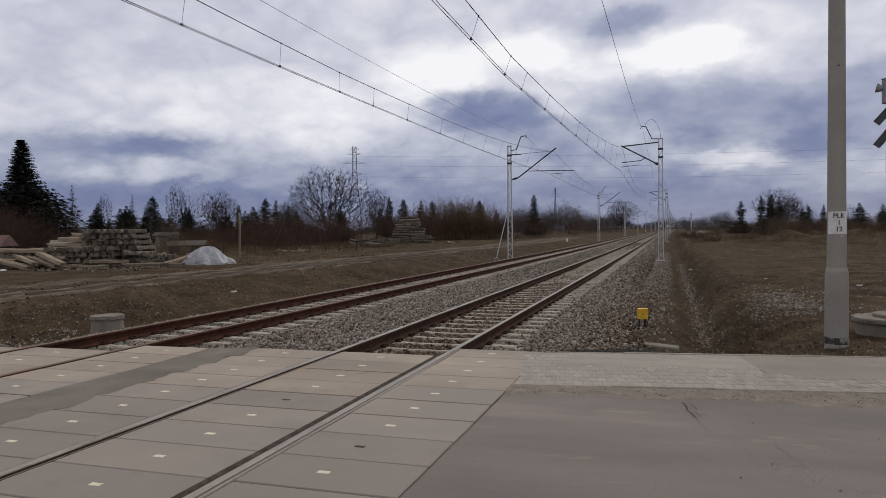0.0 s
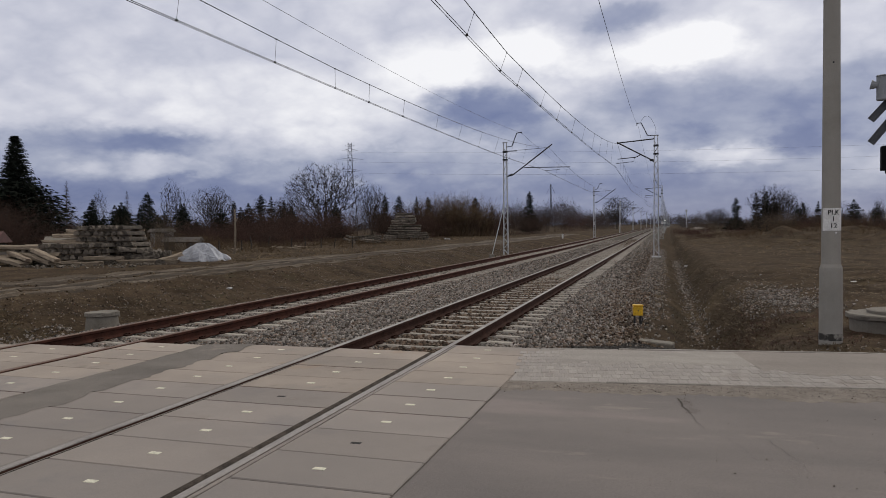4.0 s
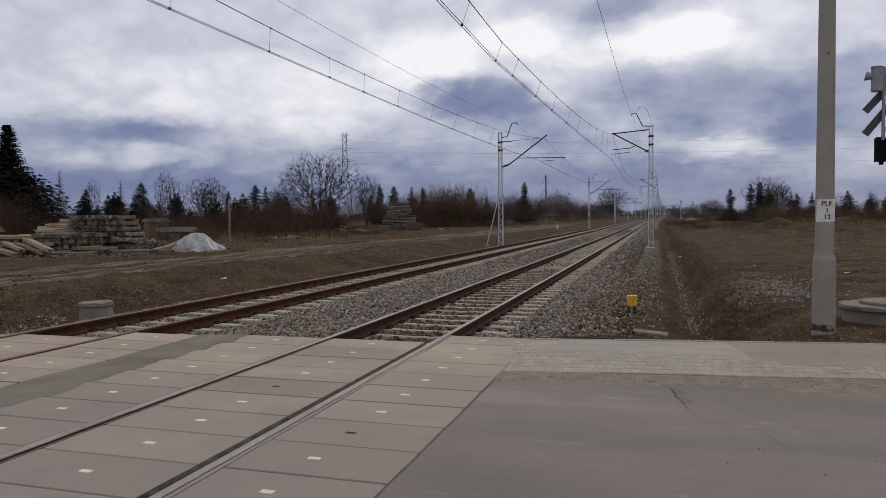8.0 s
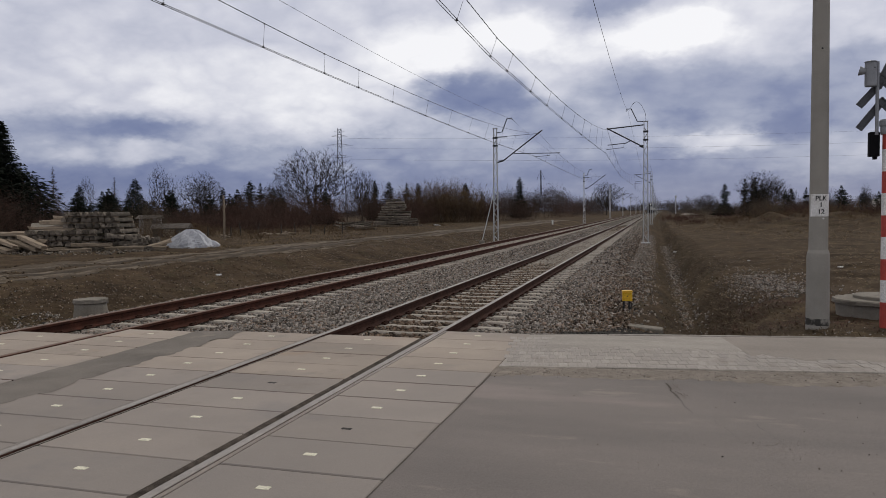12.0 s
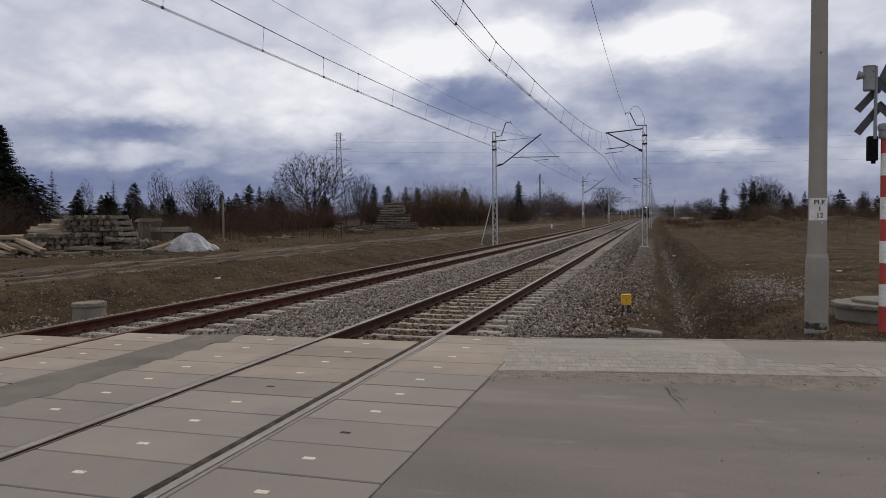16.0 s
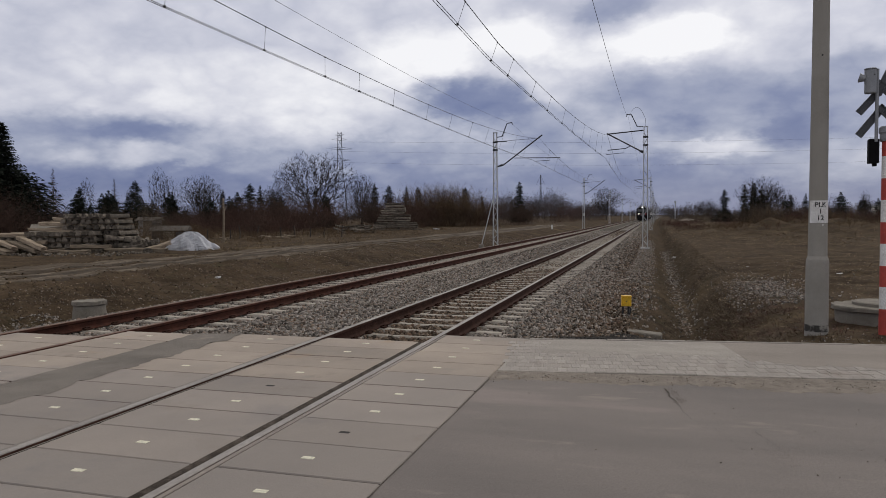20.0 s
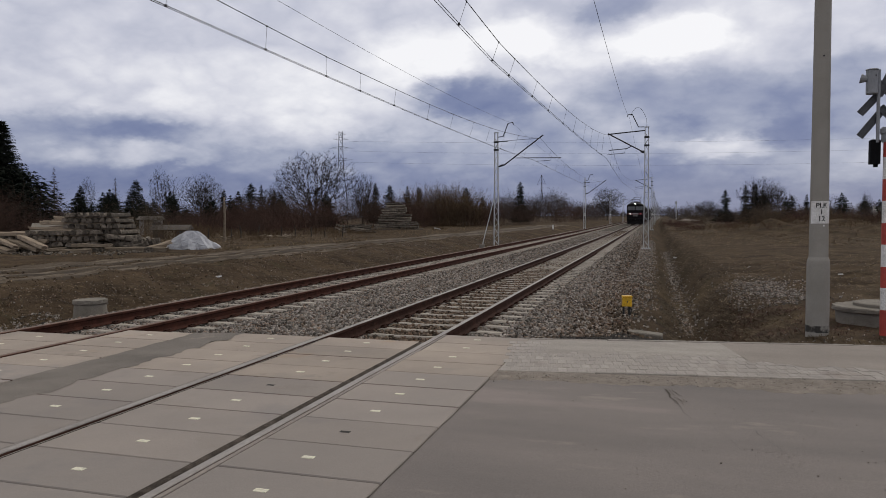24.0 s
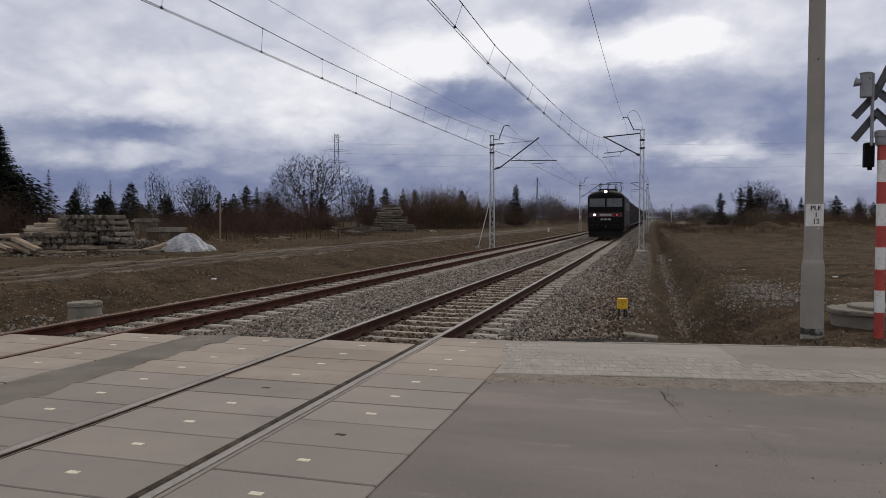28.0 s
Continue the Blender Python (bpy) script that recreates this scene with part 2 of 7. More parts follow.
M["sleeper"] = material("sleeper", (0.43, 0.395, 0.345), (0.28, 0.247, 0.21), 0.92, scale=5, fine=90, bump=0.4, per=0.14, gloss=0.3, spots=((0.19, 0.14, 0.105), 5, 0.38), coords="World")
M["old_sleeper"] = material("old_sleeper", (0.225, 0.193, 0.157), (0.052, 0.043, 0.035), 0.95, scale=5, fine=40, bump=0.8, per=0.45, gloss=0.2, spots=((0.035, 0.030, 0.024), 4, 0.48), coords="World", more=(((0.26, 0.235, 0.195), 9, 0.36),))
M["timber"] = material("timber", (0.345, 0.280, 0.208), (0.15, 0.118, 0.086), 0.9, scale=3, fine=40, bump=0.9, per=0.3, stretch=(0.3, 4, 4), gloss=0.2, spots=((0.05, 0.04, 0.03), 4, 0.40), more=(((0.31, 0.27, 0.21), 2.0, 0.36),))
M["rust"] = material("rust", (0.080, 0.032, 0.022), (0.036, 0.017, 0.013), 0.9, scale=6, fine=80, bump=0.4, spots=((0.11, 0.048, 0.03), 3, 0.36), gloss=0.08)
M["rail_dark"] = material("rail_dark", (0.070, 0.036, 0.027), (0.032, 0.018, 0.014), 0.9, scale=6, fine=80, bump=0.4, gloss=0.06)
M["rail_head"] = material("rail_head", (0.34, 0.312, 0.285), (0.19, 0.168, 0.15), 0.5, metal=0.2, scale=5, fine=70, bump=0.12, spots=((0.13, 0.105, 0.088), 3.0, 0.36), stretch=(1, 0.25, 1))
M["rail_head_brown"] = material("rail_head_brown", (0.20, 0.125, 0.09), (0.13, 0.075, 0.055), 0.65, metal=0.3, scale=5, fine=70, bump=0.1)
M["stone"] = material("stone", (0.290, 0.262, 0.236), (0.132, 0.118, 0.105), 0.92, scale=25, fine=140, bump=0.3, per=0.72, gloss=0.25, tint=((0.17, 0.122, 0.092), 0.55))
M["stone_brown"] = material("stone_brown", (0.185, 0.142, 0.108), (0.085, 0.064, 0.048), 0.94, scale=25, fine=140, bump=0.3, per=0.8, gloss=0.2, tint=((0.10, 0.062, 0.042), 0.5))
M["joint_fill"] = material("joint_fill", (0.125, 0.107, 0.092), (0.060, 0.052, 0.045), 0.95, scale=5, fine=90, bump=0.4, gloss=0.15)
M["groove"] = material("groove", (0.115, 0.096, 0.082), (0.045, 0.038, 0.033), 0.95, scale=9, fine=80, bump=0.6, gloss=0.1)
M["sand_film"] = material("sand_film", (0.36, 0.33, 0.295), (0.27, 0.245, 0.22), 0.93, scale=1.8, fine=120, bump=0.25, gloss=0.25, spots=((0.45, 0.415, 0.38), 3.0, 0.40), stretch=(0.6, 1.4, 1), more=(((0.22, 0.19, 0.165), 6.0, 0.34),))
M["patch"] = material("patch", (0.305, 0.268, 0.235), (0.24, 0.212, 0.188), 0.93, scale=0.9, fine=150, bump=0.2, gloss=0.25, spots=((0.22, 0.192, 0.168), 4.0, 0.36), stretch=(0.5, 1.6, 1))
M["clod"] = material("clod", (0.13, 0.098, 0.064), (0.07, 0.051, 0.034), 0.97, scale=8, fine=60, bump=0.5, per=0.75, gloss=0.1)
M["red_weed"] = material("red_weed", (0.112, 0.064, 0.050), (0.056, 0.032, 0.027), 0.95, scale=1.2, bump=0, per=0.5, gloss=0.1)
# near-black: the shade between the loose stones is put into this colour
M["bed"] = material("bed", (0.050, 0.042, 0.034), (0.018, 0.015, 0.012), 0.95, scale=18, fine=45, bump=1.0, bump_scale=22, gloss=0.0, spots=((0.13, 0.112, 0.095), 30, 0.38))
M["soil"] = material("soil", (0.092, 0.066, 0.043), (0.034, 0.024, 0.016), 0.97, scale=0.55, fine=15, bump=1.0, bump_scale=12, gloss=0.03, spots=((0.140, 0.107, 0.066), 5.0, 0.42), more=(((0.056, 0.047, 0.028), 0.9, 0.43), ((0.112, 0.083, 0.050), 0.23, 0.44), ((0.040, 0.029, 0.020), 2.6, 0.41)))
M["track_dirt"] = material("track_dirt", (0.135, 0.107, 0.078), (0.052, 0.040, 0.029), 0.97, scale=1.6, fine=22, bump=1.0, bump_scale=9, stretch=(2.0, 0.3, 1), gloss=0.1, spots=((0.19, 0.158, 0.118), 1.0, 0.40), more=(((0.040, 0.031, 0.023), 2.2, 0.40), ((0.085, 0.068, 0.044), 0.6, 0.40)), grit=0.5)
M["rut"] = material("rut", (0.185, 0.153, 0.118), (0.095, 0.075, 0.056), 0.97, scale=1.8, fine=24, bump=0.9, bump_scale=10, stretch=(2.0, 0.4, 1), gloss=0.1, spots=((0.075, 0.059, 0.044), 2.4, 0.40), grit=0.45)
M["dry_grass"] = material("dry_grass", (0.225, 0.168, 0.102), (0.105, 0.079, 0.050), 0.95, scale=1.2, bump=0, per=0.5, gloss=0.15)
M["weed"] = material("weed", (0.11, 0.082, 0.052), (0.055, 0.041, 0.028), 0.95, scale=1.2, bump=0, per=0.5, gloss=0.15)
M["bark"] = material("bark", (0.060, 0.050, 0.043), (0.034, 0.029, 0.025), 0.95, scale=4, fine=30, bump=0.7)
M["twig_red"] = material("twig_red", (0.112, 0.066, 0.052), (0.062, 0.039, 0.032), 0.95, scale=0.6, bump=0, per=0.5, gloss=0.05)
M["branch"] = material("branch", (0.042, 0.034, 0.030), (0.024, 0.020, 0.018), 0.95, scale=0.8, bump=0, per=0.3, gloss=0.05)
M["mud"] = material("mud", (0.080, 0.062, 0.045), (0.038, 0.029, 0.021), 0.95, scale=1.6, fine=24, bump=1.0, bump_scale=9, stretch=(2.0, 0.4, 1), gloss=0.12, grit=0.5, spots=((0.125, 0.10, 0.075), 2.0, 0.40))
# paler ballast copy, without the gap shade that darkens the near bed's colour
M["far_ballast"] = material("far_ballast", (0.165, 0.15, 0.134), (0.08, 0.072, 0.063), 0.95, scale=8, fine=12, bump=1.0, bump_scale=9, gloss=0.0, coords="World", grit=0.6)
M["twig"] = material("twig", (0.080, 0.053, 0.041), (0.044, 0.031, 0.025), 0.95, scale=0.6, bump=0, per=0.4, gloss=0.05)
M["twig_tan"] = material("twig_tan", (0.150, 0.104, 0.063), (0.088, 0.062, 0.040), 0.95, scale=0.6, bump=0, per=0.3, gloss=0.05)
M["needle"] = material("needle", (0.017, 0.022, 0.015), (0.009, 0.012, 0.009), 0.9, scale=2, bump=0, per=0.35, gloss=0.15)
M["twig_brown"] = material("twig_brown", (0.125, 0.098, 0.070), (0.072, 0.057, 0.043), 0.95, scale=0.6, bump=0, per=0.4, gloss=0.05)
# lighter and greyer than the near twigs: distance haze is mixed into the colour
M["far_wood"] = material("far_wood", (0.096, 0.082, 0.078), (0.060, 0.052, 0.052), 0.95, scale=0.05, fine=1.5, bump=0, per=0.3, gloss=0.05)
M["galv"] = material("galv", (0.52, 0.53, 0.54), (0.40, 0.41, 0.42), 0.55, metal=0.55, scale=3, fine=50, bump=0.1)
M["dark_steel"] = material("dark_steel", (0.05, 0.052, 0.058), (0.03, 0.03, 0.034), 0.6, metal=0.4, scale=5, bump=0.1)
M["wire"] = material("wire", (0.045, 0.042, 0.042), (0.03, 0.028, 0.028), 0.6, metal=0.5, scale=2, bump=0)
M["board_back"] = material("board_back", (0.105, 0.11, 0.122), (0.06, 0.063, 0.07), 0.55, scale=6, fine=60, bump=0.1, metal=0.2)
M["grey_paint"] = material("grey_paint", (0.27, 0.28, 0.30), (0.20, 0.21, 0.225), 0.5, scale=4, fine=200, bump=0.1, metal=0.2)
M["white_paint"] = material("white_paint", (0.72, 0.72, 0.71), (0.58, 0.57, 0.55), 0.55, scale=5, fine=50, bump=0.08)
M["red_paint"] = material("red_paint", (0.44, 0.055, 0.04), (0.32, 0.04, 0.03), 0.55, scale=5, fine=50, bump=0.08)
M["black_paint"] = material("black_paint", (0.008, 0.008, 0.009), (0.005, 0.005, 0.006), 0.8, scale=5, bump=0.05, gloss=0.1)
M["yellow_paint"] = material("yellow_paint", (0.78, 0.47, 0.02), (0.62, 0.36, 0.015), 0.5, scale=6, fine=50, bump=0.08)
M["tarp"] = material("tarp", (0.43, 0.44, 0.475), (0.30, 0.31, 0.34), 0.55, scale=1.8, fine=20, bump=0.7, bump_scale=6)
M["loco"] = material("loco", (0.011, 0.010, 0.0105), (0.006, 0.0055, 0.006), 0.6, scale=1.2, fine=30, bump=0.05, gloss=0.08)
M["loco_side"] = material("loco_side", (0.024, 0.023, 0.024), (0.013, 0.0125, 0.013), 0.7, scale=1.0, fine=30, bump=0.05, gloss=0.1)
M["loco_red"] = material("loco_red", (0.095, 0.016, 0.020), (0.045, 0.01, 0.012), 0.5, scale=2, fine=30, bump=0.05)
M["cab_glass"] = material("cab_glass", (0.15, 0.155, 0.16), (0.09, 0.093, 0.097), 0.15, scale=1.0, fine=8, bump=0.0)
M["lettering"] = material("lettering", (0.42, 0.41, 0.40), None, 0.6, bump=0.0)
M["ink"] = material("ink", (0.012, 0.012, 0.012), None, 0.6, bump=0.0)
M["lamp_on"] = glow("lamp_on", (1.0, 0.93, 0.82), 9.0)
M["lamp_red"] = glow("lamp_red", (0.9, 0.06, 0.10), 0.45)
M["wagon"] = material("wagon", (0.06, 0.05, 0.046), (0.035, 0.03, 0.028), 0.75, scale=1.2, fine=20, bump=0.2)
M["roof_red"] = material("roof_red", (0.115, 0.050, 0.044), (0.07, 0.035, 0.03), 0.85, scale=2, bump=0.3)
M["wall_pale"] = material("wall_pale", (0.36, 0.34, 0.32), (0.24, 0.225, 0.21), 0.9, scale=1.5, bump=0.2)
M["roof_felt"] = material("roof_felt", (0.10, 0.085, 0.07), (0.06, 0.05, 0.045), 0.9, scale=1.5, bump=0.2)
M["litter"] = material("litter", (0.62, 0.62, 0.62), (0.45, 0.45, 0.45), 0.7, scale=10, bump=0.1)


# ---- mesh helpers ----
class Bag:
    """Gathers vertices and faces for one mesh."""

    def __init__(self):
        self.v, self.f = [], []

    def add(self, verts, faces):
        n = len(self.v)
        self.v.extend(tuple(p) for p in verts)
        self.f.extend(tuple(i + n for i in q) for q in faces)
        return self

    def box(self, x0, x1, y0, y1, z0, z1, m=None, bevel=0.0):
        b = bevel
        if b:
            ring = [(x0 + b, y0), (x1 - b, y0), (x1, y0 + b), (x1, y1 - b), (x1 - b, y1), (x0 + b, y1), (x0, y1 - b), (x0, y0 + b)]
            cx, cy = (x0 + x1) / 2, (y0 + y1) / 2
            kx, ky = 1 - 2 * b / (x1 - x0), 1 - 2 * b / (y1 - y0)
            inner = [(cx + (x - cx) * kx, cy + (y - cy) * ky) for x, y in ring]
            vs = [(x, y, z0) for x, y in ring] + [(x, y, z1 - b) for x, y in ring] + [(x, y, z1) for x, y in inner]
            fs = [tuple(reversed(range(8))), tuple(range(16, 24))]
            for k in (0, 8):
                fs += [(k + i, k + (i + 1) % 8, k + 8 + (i + 1) % 8, k + 8 + i) for i in range(8)]
        else:
            vs = [(x, y, z) for z in (z0, z1) for x, y in ((x0, y0), (x1, y0), (x1, y1), (x0, y1))]
            fs = [(3, 2, 1, 0), (4, 5, 6, 7), (0, 1, 5, 4), (1, 2, 6, 5), (2, 3, 7, 6), (3, 0, 4, 7)]
        if m:
            vs = [m @ Vector(p) for p in vs]
        return self.add(vs, fs)

    def tube(self, pts, radii, sides=8, caps=True, flatten=None):
        """A round bar along points; radii one number or one a point."""
        pts = [Vector(p) for p in pts]
        radii = radii if isinstance(radii, (list, tuple)) else [radii] * len(pts)
        vs, fs = [], []
        for i, (p, r) in enumerate(zip(pts, radii)):
            d = (pts[min(i + 1, len(pts) - 1)] - pts[max(i - 1, 0)]).normalized()
            a = d.cross(Vector((0, 0, 1)) if abs(d.z) < 0.9 else Vector((1, 0, 0))).normalized()
            b = d.cross(a)
            for k in range(sides):
                t = 2 * math.pi * k / sides
                vs.append(p + a * (r * math.cos(t)) + b * (r * math.sin(t)))
        for i in range(len(pts) - 1):
            for k in range(sides):
                k2 = (k + 1) % sides
                fs.append((i * sides + k, i * sides + k2, (i + 1) * sides + k2, (i + 1) * sides + k))
        if caps:
            fs.append(tuple(reversed(range(sides))))
            fs.append(tuple(range((len(pts) - 1) * sides, len(pts) * sides)))
        return self.add(vs, fs)

    def turned(self, profile, sides=24, cx=0.0, cy=0.0):
        """A shape turned round the vertical through (cx, cy); profile of (radius, z) upwards."""
        vs = [(cx + r * math.cos(2 * math.pi * k / sides), cy + r * math.sin(2 * math.pi * k / sides), z) for r, z in profile for k in range(sides)]
        fs = []
        for i in range(len(profile) - 1):
            for k in range(sides):
                k2 = (k + 1) % sides
                fs.append((i * sides + k, i * sides + k2, (i + 1) * sides + k2, (i + 1) * sides + k))
        fs.append(tuple(reversed(range(sides))))
        fs.append(tuple(range((len(profile) - 1) * sides, len(profile) * sides)))
        return self.add(vs, fs)

    def sweep(self, section, stations):
        """A closed section of (u, w) carried along stations; each station a function of (u, w) to a point."""
        n = len(section)
        vs = [st(u, w) for st in stations for u, w in section]
        fs = []
        for i in range(len(stations) - 1):
            for k in range(n):
                k2 = (k + 1) % n
                fs.append((i * n + k, (i + 1) * n + k, (i + 1) * n + k2, i * n + k2))
        fs.append(tuple(range(n)))
        fs.append(tuple(reversed(range((len(stations) - 1) * n, len(stations) * n))))
        return self.add(vs, fs)

    def mesh(self, name, mat, smooth=False):
        me = bpy.data.meshes.new(name)
        me.from_pydata([tuple(p) for p in self.v], [], self.f)
        me.materials.append(mat)
        if smooth:
            me.shade_smooth()
        me.validate()
        return me


def part(name, bag, mat, parent=None, label="", smooth=False, at=None):
    me = bag.mesh(name, mat, smooth) if isinstance(bag, Bag) else bag
    ob = new(name, me)
    if parent is not None:
        ob.parent = parent
    if at is not None:
        ob.matrix_basis = at
    if label:
        ob["label"] = label
    return ob


def thing(name, label, category, at=None, group="", kind=""):
    ob = new(name)
    ob.empty_display_size = 0.2
    if at is not None:
        ob.matrix_basis = at
    return tagged(ob, label, category, group, kind)


def np_mesh(name, verts, faces, mat):
    """A mesh from arrays; faces all of one size."""
    me = bpy.data.meshes.new(name)
    n, k = faces.shape
    me.vertices.add(len(verts))
    me.vertices.foreach_set("co", np.ascontiguousarray(verts, np.float32).ravel())
    me.loops.add(n * k)
    me.loops.foreach_set("vertex_index", np.ascontiguousarray(faces, np.int32).ravel())
    me.polygons.add(n)
    me.polygons.foreach_set("loop_start", np.arange(0, n * k, k, dtype=np.int32))
    me.polygons.foreach_set("loop_total", np.full(n, k, np.int32))
    me.materials.append(mat)
    me.update()
    me.validate()
    return me


rng = np.random.default_rng(7)


# ---- the plan: x across the near track, y along it, z above its rail heads ----
def bend(y):
    """How far the line swings to +x."""
    return 1.85e-5 * y * np.abs(y)


def grade(y):
    """How far the line climbs."""
    y = np.asarray(y, float)
    return np.where(y > 90, 0.004 * (y - 60), np.where(y > 30, 0.004 * (y - 30) ** 2 / 120, 0.0))


def on_line(s, y, z=0.0):
    return Vector((s + float(bend(y)), y, z + float(grade(y))))


def verge(x):
    """The road's far edge."""
    return 9.34 + 0.139 * (np.asarray(x, float) - 1.97)


PROFILE = np.array([(-2500, 0.4), (-60, 0.15), (-24, 0.0), (-17, 0.0), (-11.6, 0.0), (-10.9, -0.12), (-9.9, -0.38), (-8.6, -0.66), (-7.9, -0.80), (1.9, -0.86), (2.4, -0.60), (3.0, -0.57), (3.5, -0.68), (3.85, -0.90),
                    (4.2, -1.20), (4.55, -1.22), (5.3, -0.38), (5.9, -0.20), (7.5, -0.12), (12, -0.08), (60, 0.0), (2500, 0.4)])


HUMPS = [(15.0, 82.0, 6.0, 0.2), (21.0, 88.0, 5.0, 0.6), (27.0, 84.0, 5.0, 0.55), (33.0, 90.0, 6.0, 0.7), (40.0, 85.0, 5.0, 0.7), (24.0, 100.0, 6.0, 0.9), (12.0, 110.0, 4.0, 0.6)]
HR = random.Random(12)
HUMPS += [(HR.uniform(13, 36), HR.uniform(72, 92), HR.uniform(1.2, 2.4), HR.uniform(0.08, 0.28)) for _ in range(26)]
HUMPS += [(HR.uniform(12, 44), HR.uniform(66, 90), HR.uniform(0.7, 1.4), HR.uniform(0.12, 0.36)) for _ in range(90)]


def lie(x, y):
    """The ground's height."""
    x, y = np.asarray(x, float), np.asarray(y, float)
    z = np.interp(x - bend(y), PROFILE[:, 0], PROFILE[:, 1])
    d = y - verge(x)
    # level shoulder along the road, then down to the ditches
    w = np.clip((d - 0.25) / np.where(x > 1.5, 3.6, 2.2), 0, 1)
    w = np.where(x > 1.5, w, w * w * (3 - 2 * w))
    w = np.where(x > 5.2, np.maximum(w * np.clip((6.6 - x) / 1.2, 0, 1), np.clip((d - 2.5) / 4, 0, 1)), w)
    s_ = x - bend(y)
    w = np.where(s_ > -7.4, np.maximum(w, np.clip((2.35 - s_) / 0.4, 0, 1)), w)
    z = -0.05 * (1 - w) + z * w
    for hx, hy, hr, hz in HUMPS:
        z = z + hz * np.exp(-((x - hx) / hr) ** 2 - ((y - hy) / (hr * 1.6)) ** 2)
    z = np.where(d < 0.0, -0.30, z)
    return z + grade(y)


def rough(x, y):
    """Small lumps of the ground."""
    bumps = 0.035 * np.sin(1.7 * x + 0.9 * y) * np.sin(1.1 * y - 0.6 * x) + 0.02 * np.sin(4.1 * x + 1.3) * np.sin(3.7 * y) + 0.012 * np.sin(9.7 * x + 2 * y) * np.sin(8.3 * y - x)
    swell = 0.05 * np.sin(0.31 * x + 0.13 * y) * np.sin(0.17 * y - 0.09 * x)
    far_off = np.clip((np.asarray(y, float) - 22) / 14, 0, 1)
    tussocks = 1 + 1.6 * np.clip(np.asarray(x, float) - 6.0, 0, 1) * np.clip((np.asarray(y, float) - 16) / 8, 0, 1)
    tussocks = tussocks + 0.8 * (np.asarray(x, float) < -7.6)
    return bumps * tussocks * (1 - 0.55 * far_off) + swell * far_off


def top(x, y):
    d = np.asarray(y, float) - verge(x)
    return float(lie(x, y) + rough(x, y) * np.clip(d / 1.5, 0, 1))


def grid(name, xs, ys, mat, height, kind="structure", smooth=True):
    X, Y = np.meshgrid(xs, ys)
    Z = height(X, Y)
    v = np.stack([X.ravel(), Y.ravel(), Z.ravel()], 1)
    a = (np.arange(len(ys) - 1)[:, None] * len(xs) + np.arange(len(xs) - 1)[None]).ravel()
    me = np_mesh(name, v, np.stack([a, a + 1, a + 1 + len(xs), a + len(xs)], 1), mat)
    if smooth:
        me.shade_smooth()
    return new(name, me)


xs = np.r_[-2500, -1200, -600, -300, -160, -100, -70, -50, -40, -34, np.arange(-30, -18, 1.0), np.arange(-18, -7, 0.3), np.arange(-7, 1.4, 1.0), np.arange(1.4, 9, 0.2), np.arange(9, 46, 0.5), 50, 70, 100, 160, 300, 600, 1200, 2500]
ys = np.r_[-1500, -400, -100, -30, 0, 4, 6, 7, np.arange(7.6, 14, 0.12), np.arange(14, 30, 0.3), np.arange(30, 62, 1.0), np.arange(62, 94, 0.7), np.arange(94, 120, 1.5), np.arange(120, 200, 5.0), np.arange(200, 700, 25.0), 800, 1000, 1400, 2000, 3000]
ground = grid("ground", xs, ys, M["soil"], lambda X, Y: lie(X, Y) + rough(X, Y) * np.clip((Y - verge(X)) / 1.5, 0, 1))
tagged(ground, "brown bare soil with withered grass beside the railway", "ground", kind="structure")


def strip(name, edges, mat, label, category, z=0.0, thick=0.06, ends=None):
    """A flat sheet between two skew lines y = a + 0.139 x, cut at x ranges."""
    (y0, y1), (x0, x1) = edges
    bag = Bag()
    n = 40
    for i in range(n):
        a, b = x0 + (x1 - x0) * i / n, x0 + (x1 - x0) * (i + 1) / n
        p = [(a, y0 + 0.139 * a), (b, y0 + 0.139 * b), (b, y1 + 0.139 * b), (a, y1 + 0.139 * a)]
        bag.add([(x, y, z - thick) for x, y in p] + [(x, y, z) for x, y in p],
                [(4, 5, 6, 7), (0, 1, 5, 4), (2, 3, 7, 6)] + ([(3, 0, 4, 7)] if i == 0 else []) + ([(1, 2, 6, 5)] if i == n - 1 else []))
    return tagged(part(name, bag, mat), label, category, kind="structure")


# lines y = c + 0.139 x of the road, from the verge towards the camera
C_EDGE, C_PAVE, C_KERB, C_DUST = 9.066, 7.03, 6.96, 6.50
RX = 1.98
strip("road", ((-16.0, C_KERB), (RX, 60.0)), M["asphalt"], "worn pale grey asphalt road with cracks", "road", -0.012)
bag = Bag()
lr, n = random.Random(9), 260
for i in range(n + 1):
    x = RX + 14.0 * i / n
    y = C_DUST + 0.139 * x + 0.05 * math.sin(i * 0.21) + lr.uniform(-0.05, 0.05) + 0.10 * math.sin(i * 0.045 + 1)
    bag.v += [(x, y - 0.04, -0.0135), (x, y, -0.0095), (x, C_KERB + 0.139 * x, -0.004)]
bag.f = [(3 * i + j, 3 * i + 3 + j, 3 * i + 4 + j, 3 * i + 1 + j) for i in range(n) for j in (0, 1)]
tagged(part("road_margin", bag, M["dust"]), "sandy gravel strip along the asphalt edge", "road margin", kind="structure")
strip("pavement_bed", ((C_PAVE, C_EDGE - 0.06), (RX, 60.0)), M["sand_film"], "sand bed under the paving blocks", "pavement", -0.0092, 0.1)
strip("road", ((-16.0, 9.0), (-60.0, -5.95)), M["asphalt"], "worn asphalt road beyond the far track", "road", -0.012)
